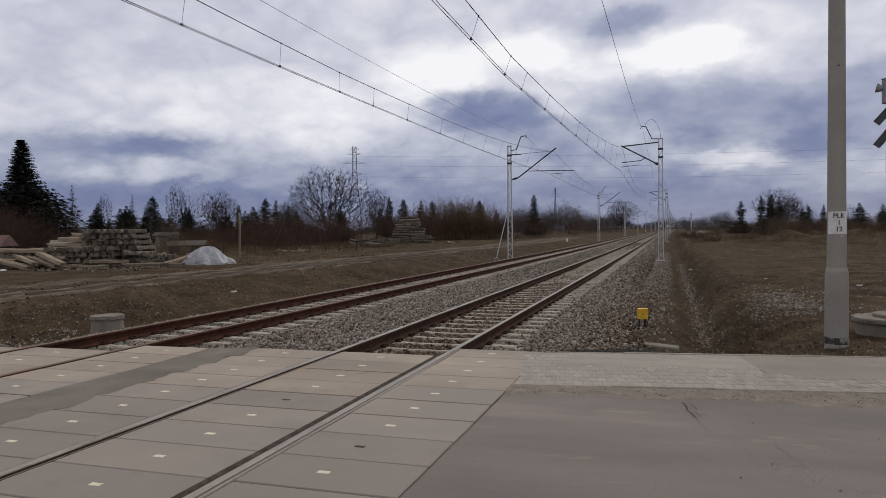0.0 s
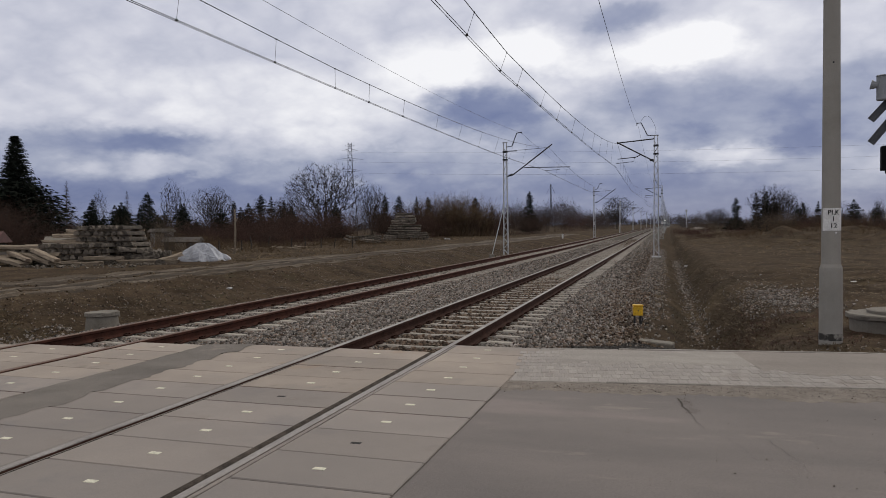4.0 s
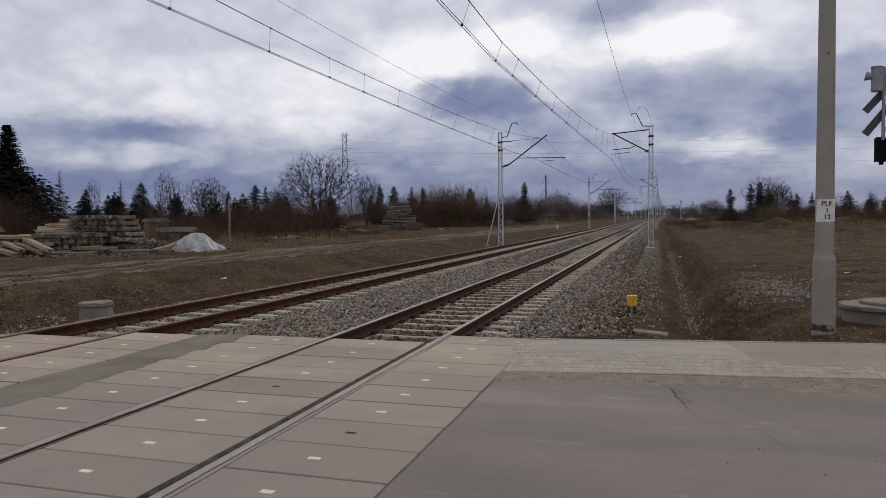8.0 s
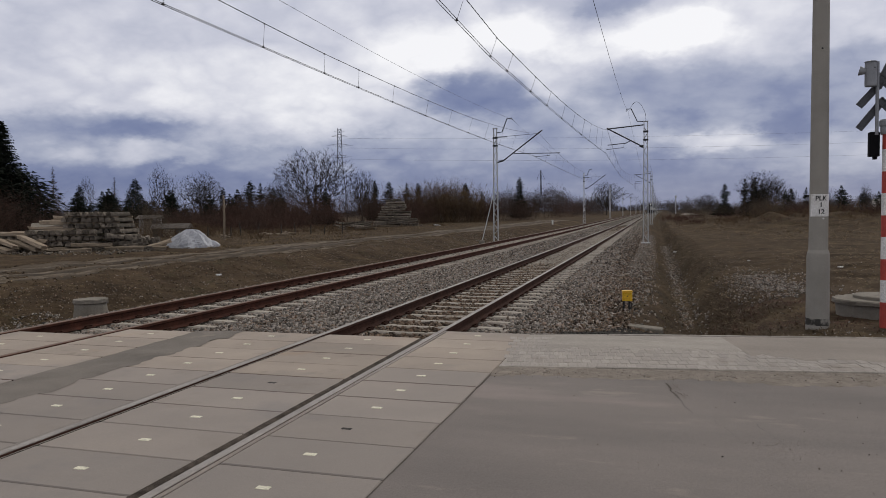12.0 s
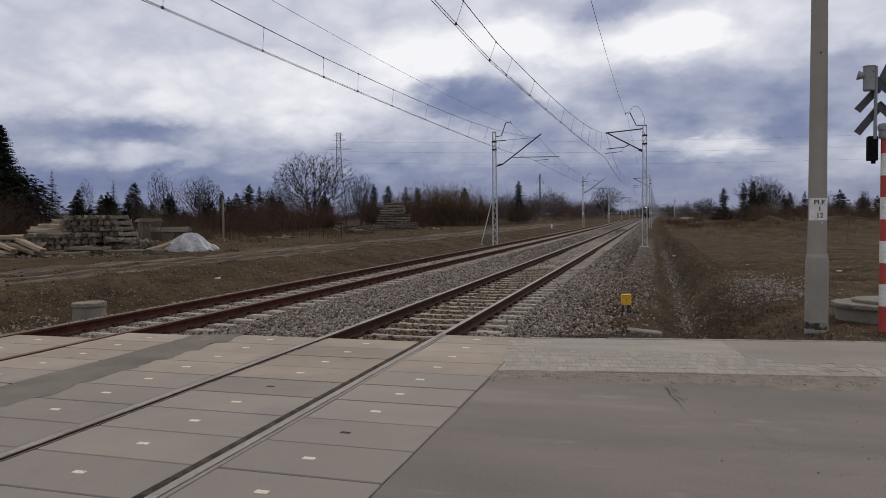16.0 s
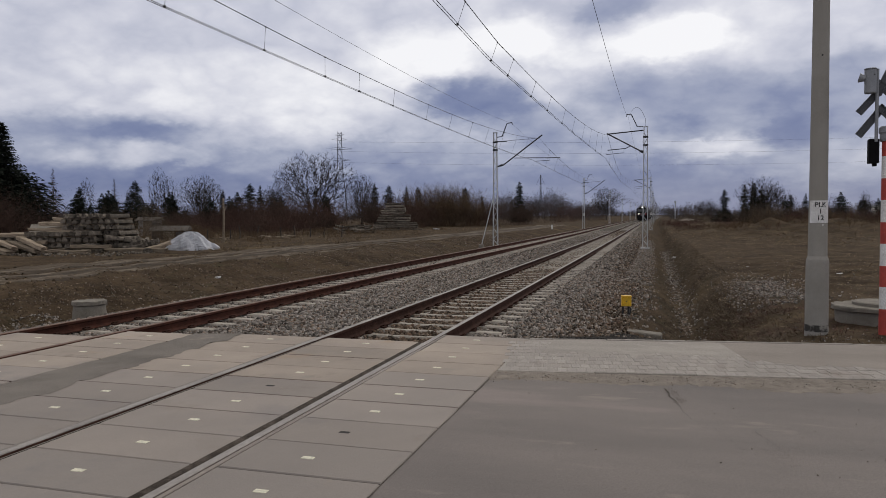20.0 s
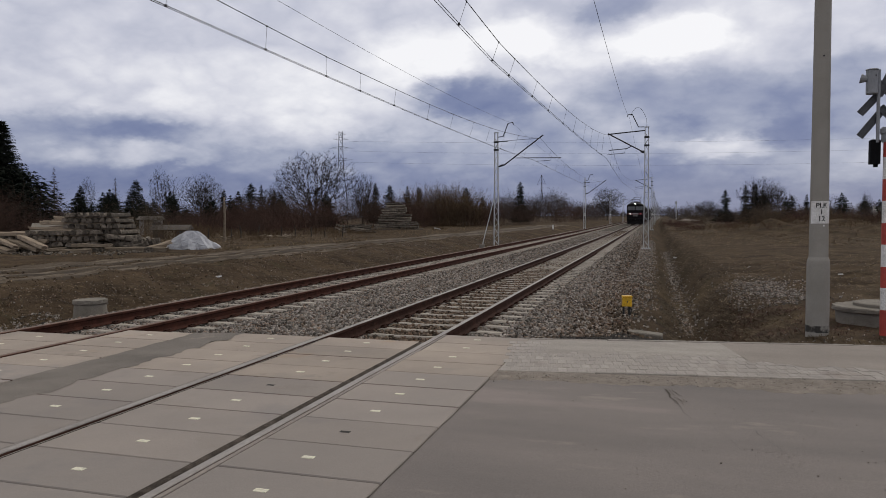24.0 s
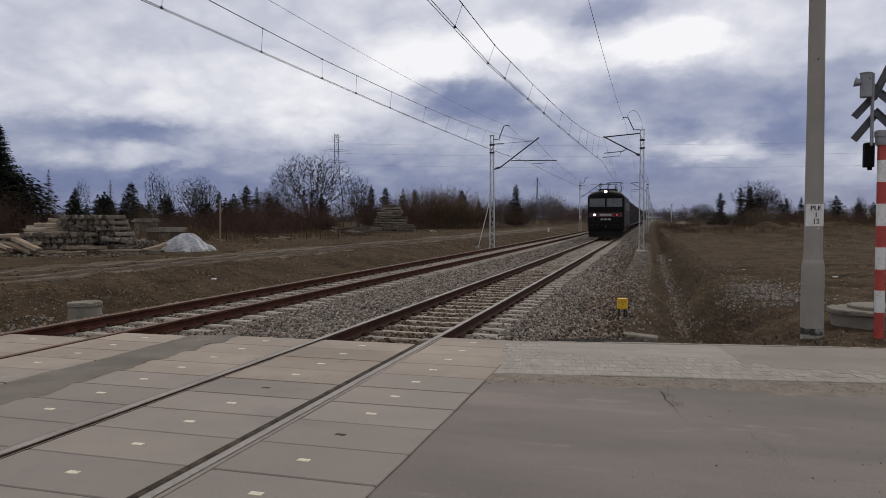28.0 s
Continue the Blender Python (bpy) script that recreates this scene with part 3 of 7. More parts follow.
strip("crossing_bed", ((-16.0, 8.6), (-5.94, RX - 0.004)), M["joint_fill"], "dark fill under the crossing panels", "crossing", -0.05, 0.1)

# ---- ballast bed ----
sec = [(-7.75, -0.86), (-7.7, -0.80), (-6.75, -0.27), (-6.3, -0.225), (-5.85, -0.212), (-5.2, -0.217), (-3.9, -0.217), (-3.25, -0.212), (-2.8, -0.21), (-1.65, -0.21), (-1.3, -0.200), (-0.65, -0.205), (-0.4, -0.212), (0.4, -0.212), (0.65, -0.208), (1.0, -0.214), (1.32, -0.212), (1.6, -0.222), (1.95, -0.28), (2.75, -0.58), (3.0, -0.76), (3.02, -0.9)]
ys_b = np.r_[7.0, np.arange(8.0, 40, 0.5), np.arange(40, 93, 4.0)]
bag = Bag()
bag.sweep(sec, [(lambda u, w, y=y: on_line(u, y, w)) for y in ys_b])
tagged(part("ballast_bed", bag, M["bed"]), "crushed stone ballast bed under two tracks, darkened for shade between stones", "ballast", kind="structure")
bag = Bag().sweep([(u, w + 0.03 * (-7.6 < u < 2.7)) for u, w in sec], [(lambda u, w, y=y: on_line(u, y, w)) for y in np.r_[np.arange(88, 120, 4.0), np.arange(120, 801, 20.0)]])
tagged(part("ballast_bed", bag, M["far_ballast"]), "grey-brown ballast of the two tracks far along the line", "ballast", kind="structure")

# ---- rails ----
RAIL = [(-0.075, -0.172), (0.075, -0.172), (0.075, -0.160), (0.018, -0.143), (0.009, -0.125), (0.009, -0.058), (0.036, -0.042), (0.036, -0.012), (0.026, -0.0015),
        (-0.026, -0.0015), (-0.036, -0.012), (-0.036, -0.042), (-0.009, -0.058), (-0.009, -0.125), (-0.018, -0.143), (-0.075, -0.160)]
HEAD = [(-0.034, -0.008), (0.034, -0.008), (0.033, -0.003), (0.0265, 0.0005), (-0.0265, 0.0005), (-0.033, -0.003)]
ys_r = np.r_[-40.0, np.arange(0, 120, 10.0), np.arange(120, 801, 20.0)]
for centre, body, head, label in ((0.0, "rail_dark", "rail_head", "dark brown steel rail with a bright worn head"), (-4.56, "rust", "rail_head_brown", "rusty red-brown steel rail, little used")):
    for side in (-0.7525, 0.7525):
        rail = thing("rail", label, "rail", group="rails", kind="structure")
        part("rail_body", Bag().sweep(RAIL, [(lambda u, w, y=y, s=centre + side: on_line(s + u, y, w)) for y in ys_r]), M[body], rail)
        part("rail_head", Bag().sweep(HEAD, [(lambda u, w, y=y, s=centre + side: on_line(s + u, y, w)) for y in ys_r]), M[head], rail, "running surface polished by wheels" if centre == 0 else "dull brown running surface")

# ---- sleepers ----


def sleeper_bag():
    half = [(-1.30, 0.09, -0.176), (-0.95, 0.09, -0.166), (-0.55, 0.08, -0.174), (-0.25, 0.065, -0.184), (0.25, 0.065, -0.184), (0.55, 0.08, -0.174), (0.95, 0.09, -0.166), (1.30, 0.09, -0.176)]
    b = Bag()
    vs, fs = [], []
    for x, w, z in half:
        vs += [(x, -w - 0.05, -0.38), (x, w + 0.05, -0.38), (x, w, z - 0.02), (x, w - 0.02, z), (x, -w + 0.02, z), (x, -w, z - 0.02)]
    n = 6
    for i in range(len(half) - 1):
        for k in range(n):
            fs.append((i * n + k, i * n + (k + 1) % n, (i + 1) * n + (k + 1) % n, (i + 1) * n + k))
    fs += [tuple(reversed(range(n))), tuple(range((len(half) - 1) * n, len(half) * n))]
    b.add(vs, fs)
    return b


def clip_bag():
    b = Bag()
    b.box(-0.045, 0.045, -0.06, 0.06, -0.175, -0.145, bevel=0.01)
    b.tube([(-0.03, -0.06, -0.14), (0.03, -0.055, -0.12), (0.045, 0, -0.115), (0.03, 0.055, -0.12), (-0.03, 0.06, -0.14)], 0.011, 6)
    return b


SLEEPER_ME, CLIP_ME = sleeper_bag().mesh("sleeper", M["sleeper"]), clip_bag().mesh("rail_clip", M["rail_dark"])
far = Bag()
for centre in (0.0, -4.56):
    y0 = 9.55 if centre == 0 else 8.75
    for k in range(600):
        y = y0 + 0.6 * k
        if y > 330:
            break
        wob = Matrix.Translation(on_line(centre + random.uniform(-0.015, 0.015), y + random.uniform(-0.012, 0.012))) @ pose(0, 0, 0, 0, 0, random.uniform(-0.6, 0.6))
        if y < 95:
            ob = new("sleeper", SLEEPER_ME)
            ob.matrix_basis = wob
            tagged(ob, "pale concrete railway sleeper half sunk in ballast", "railway sleeper", group="sleepers of the near track" if centre == 0 else "sleepers of the far track")
            if y < 36:
                for s in (-0.7525, 0.7525):
                    for q in (-0.11, 0.11):
                        part("rail_clip", CLIP_ME, None, ob, at=pose(s + q, 0, 0, 0, 0, 180 if q < 0 else 0))
        else:
            far.box(-1.3, 1.3, -0.09, 0.09, -0.3, -0.175, wob)
tagged(part("far_sleepers", far, M["sleeper"]), "rows of concrete sleepers in the distance", "railway sleepers", kind="stuff")

# ---- loose ballast stones ----
CUBE = np.array([(x, y, z) for z in (-1, 1) for x, y in ((-1, -1), (1, -1), (1, 1), (-1, 1))], float)
CUBE_F = np.array([(4, 5, 6), (4, 6, 7), (0, 1, 5), (0, 5, 4), (1, 2, 6), (1, 6, 5), (2, 3, 7), (2, 7, 6), (3, 0, 4), (3, 4, 7)])


def stones(name, x, y, z, size, label, mat="stone"):
    n = len(x)
    v = CUBE[None] * rng.uniform(0.3, 1.0, (n, 8, 3)) * 0.5 * size[:, None, None] * rng.uniform(0.6, 1.15, (n, 1, 3))
    a, b = rng.uniform(0, 6.28, n), rng.uniform(-1.5, 1.5, n)
    ca, sa_, cb, sb = np.cos(a), np.sin(a), np.cos(b), np.sin(b)
    r1 = np.zeros((n, 3, 3))
    r1[:, 0, 0], r1[:, 0, 1], r1[:, 1, 0], r1[:, 1, 1], r1[:, 2, 2] = ca, -sa_, sa_, ca, 1
    r2 = np.zeros((n, 3, 3))
    r2[:, 0, 0], r2[:, 1, 1], r2[:, 1, 2], r2[:, 2, 1], r2[:, 2, 2] = 1, cb, -sb, sb, cb
    v = np.einsum("nij,nkj->nki", r1 @ r2, v) + np.stack([x, y, z], 1)[:, None]
    f = (CUBE_F[None] + 8 * np.arange(n)[:, None, None]).reshape(-1, 3)
    return tagged(new(name, np_mesh(name, v.reshape(-1, 3), f, M[mat])), label, "stones", kind="stuff")


def bed_top(s):
    return np.interp(s, [p[0] for p in sec[1:-1]], [p[1] for p in sec[1:-1]])


def scatter(n, y0, y1, power, s0=-7.6, s1=3.3):
    u = rng.uniform(0, 1, n)
    y = y0 + (y1 - y0) * u ** power
    s = rng.uniform(s0, s1, n)
    # rails, and most of the sleepers' tops, stay clear
    clear = rng.uniform(0, 1, n) > np.clip((s - 2.4) / 0.8, 0, 0.93)
    for c, ystart in ((0.0, 9.55), (-4.56, 8.75)):
        d = np.abs(s - c)
        clear &= ~((d > 0.66) & (d < 0.85))
        on = (np.abs((y - ystart + 0.3) % 0.6 - 0.3) < 0.10) & (d < 1.28)
        clear &= ~(on & (rng.uniform(0, 1, n) > np.where(d < 0.6, 0.12, 0.05)))
    clear &= y > np.where(s > 0.7, 9.42 + 0.139 * (s - 0.8) * (s > 1.9), np.where(s > -2.6, 8.86, np.where(s > -3.9, 8.66, 8.12)))
    clear &= (s < 2.1) | (y > verge(s) + 1.0 + 1.6 * np.clip((s - 2.1) / 0.6, 0, 1) + 0.9 * rng.uniform(-1, 1, n))
    return s[clear], y[clear]




def floor_z(s, y):
    return np.where(s > 1.9, np.maximum(bed_top(s) + grade(y), lie(s + bend(y), y)), bed_top(s) + grade(y))


def in_gauge(s):
    return np.abs(s) < 0.70 + 0.25 * rng.uniform(-1, 1, len(s))


s, y = scatter(112000, 8.0, 24.0, 1.15)
size = rng.uniform(0.032, 0.078, len(s))
z = floor_z(s, y) + size * 0.15 + rng.uniform(-0.024, 0.010, len(s)) + np.where((np.abs(s + 2.28) < 0.85) | (s > 1.45), 0.02, 0.0)
brown = in_gauge(s) | (rng.uniform(0, 1, len(s)) < np.clip((s - 1.7) / 1.4, 0.06, 0.75))
for pick, mat, lab in ((~brown, "stone", "loose grey crushed stones between and beside the tracks"), (brown, "stone_brown", "rust-stained brown crushed stones in the near track")):
    stones("ballast_stones", (s + bend(y))[pick], y[pick], z[pick], size[pick], lab, mat)
s, y = scatter(44000, 24.0, 92.0, 1.6)
size = rng.uniform(0.05, 0.10, len(s)) * np.clip(y / 55, 1, 1.6)
z = floor_z(s, y) + size * 0.15 - 0.014
brown = in_gauge(s) | (rng.uniform(0, 1, len(s)) < np.clip((s - 1.7) / 1.4, 0.06, 0.75))
for pick, mat, lab in ((~brown, "stone", "loose grey crushed stones farther along the tracks"), (brown, "stone_brown", "rust-stained crushed stones farther along the near track")):
    stones("ballast_stones", (s + bend(y))[pick], y[pick], z[pick], size[pick], lab, mat)
# stones heaped against the panels' ends
s = rng.uniform(-6.9, 2.1, 9000)
end = np.where(s > 0.7, 9.38, np.where(s > -2.6, 8.78, np.where(s > -3.9, 8.60, 8.09)))
d = rng.uniform(0, 0.75, len(s)) ** 1.2
ok = np.ones(len(s), bool)
for c in (0.0, -4.56):
    ok &= ~((np.abs(s - c) > 0.64) & (np.abs(s - c) < 0.87))
s, y, d = s[ok], (end + 0.03 + d)[ok], d[ok]
size = rng.uniform(0.03, 0.07, len(s))
stones("ballast_heap", s, y, -0.22 + 0.15 * np.clip(1 - d / 0.6, 0, 1) * rng.uniform(0.4, 1.0, len(s)), size, "crushed stones heaped against the crossing panels")

# ---- crossing panels ----
FIRST = 3.964 - 0.6 * 14


def panel_row(x0, x1, end, marker_x, skip, group, label):
    """Concrete slabs 0.6 m long laid between the rails up to the verge."""
    n = int(round((end - FIRST) / 0.6))
    slab = thing("crossing_panels", label, "crossing panels", group="crossing panels", kind="structure")
    base = Bag().box(x0, x1, 0.006, 0.594, -0.15, -0.010, bevel=0.007).mesh("panel", M["panel"])
    clean = Bag().box(x0, x1, 0.006, 0.594, -0.15, -0.010, bevel=0.007).mesh("panel", M["panel_pale"])
    worn = Bag().box(x0, x1, 0.006, 0.594, -0.15, -0.010, bevel=0.007).mesh("panel", M["panel_worn"])
    angle = Bag().box(x0 + 0.004, x1 - 0.004, -0.006, 0.006, -0.08, -0.0135).mesh("joint_strip", M["rust"])
    dab = Bag().box(-0.044, 0.044, -0.025, 0.025, -0.0105, -0.0065, bevel=0.002).mesh("marker", M["marker"])
    # thin dark patch on the slab paints the shade inside a lifting hole
    pit_shade = Bag().box(-0.04, 0.04, -0.02, 0.02, -0.0105, -0.0085).mesh("recess", M["hole"])
    for k in range(n):
        y = end - 0.6 * (k + 1)
        # beyond the carriageway the slabs stay pale, and their steel edges rust; the wheel tracks are the dirtiest
        p = part("panel", clean if k < 4 else base if k < 8 else worn, None, slab, at=pose(random.uniform(-0.004, 0.004), y, random.uniform(-0.003, 0.001)))
        if k < 6:
            part("joint_strip", angle, None, p, "rusty steel edge between two slabs")
        if marker_x is not None and y > 0:
            part("marker" if k not in skip else "recess", dab if k not in skip else pit_shade, None, p, "pale yellow paint dab" if k not in skip else "flat dark patch for the shade in an empty lifting hole", at=pose(marker_x, 0.3, 0))
    return slab


panel_row(-0.660, 0.640, 8.764, 0.01, (4,), "", "worn beige concrete panels between the near rails")
panel_row(0.834, 1.972, 9.364, 1.33, (7,), "", "worn beige concrete panels outside the near rail")
panel_row(-1.99, -0.834, 8.764, -1.38, (), "", "worn beige concrete panels between the tracks")
panel_row(-3.740, -2.62, 8.57, -3.15, (), "", "pale concrete panels beside the rusty rail")
panel_row(-5.235, -3.885, 8.07, -4.56, (), "", "pale concrete panels between the rusty rails")
panel_row(-6.45, -5.375, 7.95, None, (), "", "pale concrete panels beyond the rusty rail")
# pale steel-edged strips against the near rails
for a, b, end, z, mat in ((0.793, 0.830, 9.364, -0.007, "edge_strip"), (-0.830, -0.793, 8.764, -0.007, "edge_strip"), (-0.712, -0.664, 8.764, -0.022, "edge_strip")):
    tagged(part("edge_strip", Bag().box(a, b, FIRST, end, -0.12, z, bevel=0.003), M[mat]), "pale worn strip along the rail in the crossing", "edge strip", group="edge strips", kind="structure")
rngp = random.Random(5)
# packed dirt in the wheel grooves
for a, b, w_ in ((0.643, 0.714, 0.012), (-0.664, -0.714, -0.010)):
    bag = Bag()
    for i in range(221):
        y = FIRST + (8.72 - FIRST) * i / 220
        u = a + w_ * rngp.uniform(0.1, 1.6)
        bag.v += [(a - w_ * 0.3, y, -0.0085 + rngp.uniform(-0.002, 0.0005)), (u, y, -0.014 + rngp.uniform(-0.004, 0.002)), ((u + b) / 2, y, -0.036 + rngp.uniform(-0.008, 0.012)), (b, y, -0.022)]
    bag.f = [(4 * i + j, 4 * i + 1 + j, 4 * i + 5 + j, 4 * i + 4 + j) for i in range(220) for j in range(3)]
    tagged(part("groove_dirt", bag, M["groove"]), "dark packed dirt in the wheel groove beside the rail", "dirt", group="groove dirt", kind="structure")
bag = Bag()
edge_l, edge_r, top_y = [], [], 8.60
n = 150
wl = wr = 0.0
for i in range(n + 1):
    y = -4 + (top_y + 4) * i / n
    wl, wr = 0.8 * wl + rngp.uniform(-0.022, 0.022), 0.72 * wr + rngp.uniform(-0.035, 0.035)
    step = 0.10 * (((8.764 - y) / 0.6) % 1.0)
    edge_l.append((-2.62 + 0.018 * (8 - y) + wl, y, -0.0072))
    edge_r.append((-1.97 + 0.012 * (8 - y) + step + wr, y + 0.18 * (i == n), -0.0072))
bag.add(edge_l + edge_r, [(i, n + 1 + i, n + 2 + i, i + 1) for i in range(n)])
tagged(part("asphalt_strip", bag, M["asphalt_dark"]), "grey ragged asphalt fill between the two tracks' panels", "asphalt", kind="structure")

# ---- dirt track on the bank ----


def rut(X, Y):
    s = X - bend(Y)
    wander = 0.10 * np.sin(Y * 0.11) + 0.04 * np.sin(Y * 0.31 + 1)
    r = -0.07 * np.exp(-((s + 12.6 + wander) / 0.28) ** 2) - 0.08 * np.exp(-((s + 14.3 + wander) / 0.3) ** 2) - 0.05 * np.exp(-((s + 15.6 + wander) / 0.25) ** 2)
    side = np.clip(np.minimum(s + 16.9 + 0.5 * np.sin(Y * 0.4), -11.7 - s - 0.15 * np.sin(Y * 0.7)) / 0.5, 0, 1)
    return lie(X, Y) + rough(X, Y) * 0.7 + r * side + 0.05 * side - 0.06 * (1 - side)


grid("dirt_road", np.arange(-17.4, -11.2, 0.1), np.r_[np.arange(9.5, 40, 0.25), np.arange(40, 140, 1.5)], M["track_dirt"], rut)
tagged(scene.objects["dirt_road"], "rutted pale dirt road on the bank along the railway", "dirt road", kind="structure")
# the mud strip at -11.75 also paints the shade along the bank's edge
for k, (s0, w0, mat_) in enumerate(((-12.4, 0.22, "rut"), (-13.9, 0.14, "rut"), (-15.4, 0.24, "rut"), (-11.75, 0.10, "mud"), (-13.2, 0.14, "mud"), (-14.6, 0.14, "mud"))):
    lr = random.Random(40 + k)
    ys_t = np.r_[np.arange(10, 40, 0.35), np.arange(40, 130, 2.0)]
    bag = Bag()
    n = len(ys_t)
    wob = 0.0
    for y in ys_t:
        wob = 0.9 * wob + lr.uniform(-0.02, 0.02)
        mid = s0 - 0.10 * math.sin(y * 0.11) - 0.04 * math.sin(y * 0.31 + 1) + wob
        w = 1.9 * w0 * (1 + 0.25 * math.sin(y * 0.5 + k) + lr.uniform(-0.12, 0.12))
        for q in (-1, -0.4, 0.4, 1):
            x = mid + q * w + float(bend(y))
            bag.v.append((x, y, float(rut(np.array(x), np.array(float(y)))) + (0.012 if abs(q) < 1 else 0.004)))
    for i in range(n - 1):
        for j in range(3):
            bag.f.append((4 * i + j, 4 * i + j + 1, 4 * i + 5 + j, 4 * i + 4 + j))
    tagged(part("wheel_rut", bag, M[mat_], smooth=True), "pale compacted wheel rut of the dirt road" if mat_ == "rut" else "dark strip: churned mud by the ruts, painted shade at the bank edge", "wheel rut", group="wheel ruts", kind="structure")

# ---- cracks and stains of the asphalt ----


def crack(x0, y0, x1, y1, w, seed, label, mat="hairline", wild=0.016):
    lr = random.Random(seed)
    bag = Bag()
    n = 26
    d = Vector((x1 - x0, y1 - y0, 0))
    side = Vector((-d.y, d.x, 0)).normalized()
    off = 0.0
    for i in range(n + 1):
        off = off * 0.85 + lr.uniform(-wild, wild)
        p = Vector((x0, y0, -0.009)) + d * (i / n) + side * off
        ww = w * (0.25 + lr.uniform(0.3, 1.0)) * (1 - i / n * 0.6)
        bag.v += [p - side * ww, p + side * ww]
    bag.f = [(2 * i, 2 * i + 1, 2 * i + 3, 2 * i + 2) for i in range(n)]
    return tagged(part("road_crack", bag, M[mat]), label, "crack", group="cracks in the asphalt", kind="structure")


# flat dark line: the crack, with the shade of its stepped edge in the colour
crack(3.660, 6.905, 3.735, 6.43, 0.011, 1, "dark jagged line for a crack and the shade of its stepped edge", "joint_fill", 0.010)
crack(3.735, 6.43, 3.83, 5.90, 0.0035, 2, "hairline crack in the asphalt", "hairline", 0.008)
crack(4.00, 5.72, 4.12, 5.20, 0.0016, 3, "hairline crack in the asphalt", "hairline", 0.012)
crack(4.28, 5.72, 4.40, 5.22, 0.0026, 6, "hairline crack in the asphalt", "hairline", 0.012)
crack(3.50, 9.40, 3.62, 8.45, 0.004, 4, "hairline crack across the paving")
crack(1.985, 6.9, 1.975, 1.5, 0.006, 5, "open joint between asphalt and panels", "joint_fill", 0.004)


def film(name, top_c, bottom_c, x0, x1, slant, z, mat, label, seed):
    """A thin ragged layer on the paving between two lines along the road."""
    lr, n_ = random.Random(seed), 90
    b = Bag()
    for i in range(n_ + 1):
        u = i / n_
        xa, xb = x0 + (x1 - x0) * u, x0 + slant + (x1 - x0) * u
        ragged = 0.10 * math.sin(i * 0.37 + seed) + 0.06 * math.sin(i * 1.1) + lr.uniform(-0.07, 0.07)
        b.v += [(xb, bottom_c + 0.139 * xb + ragged - 0.05, z - 0.006), (xb, bottom_c + 0.139 * xb + ragged, z), (xa, top_c + 0.139 * xa, z)]
    b.f = [(3 * i + j, 3 * i + 3 + j, 3 * i + 4 + j, 3 * i + 1 + j) for i in range(n_) for j in (0, 1)]
    return tagged(part(name, b, M[mat]), label, "paving", kind="structure")


film("sand_film", C_EDGE - 0.07, 8.05, 2.30, 4.75, 0.0, -0.0032, "sand_film", "pale packed sand over the paving blocks", 3)
film("asphalt_patch", C_EDGE - 0.07, 7.70, 4.36, 16.0, 0.22, -0.0030, "patch", "smooth brownish asphalt patch on the paving", 8)

# ---- catenary masts ----
MAST_Y = [50, 116, 182, 248, 314, 380, 446, 512]
TOP_Z = 7.65


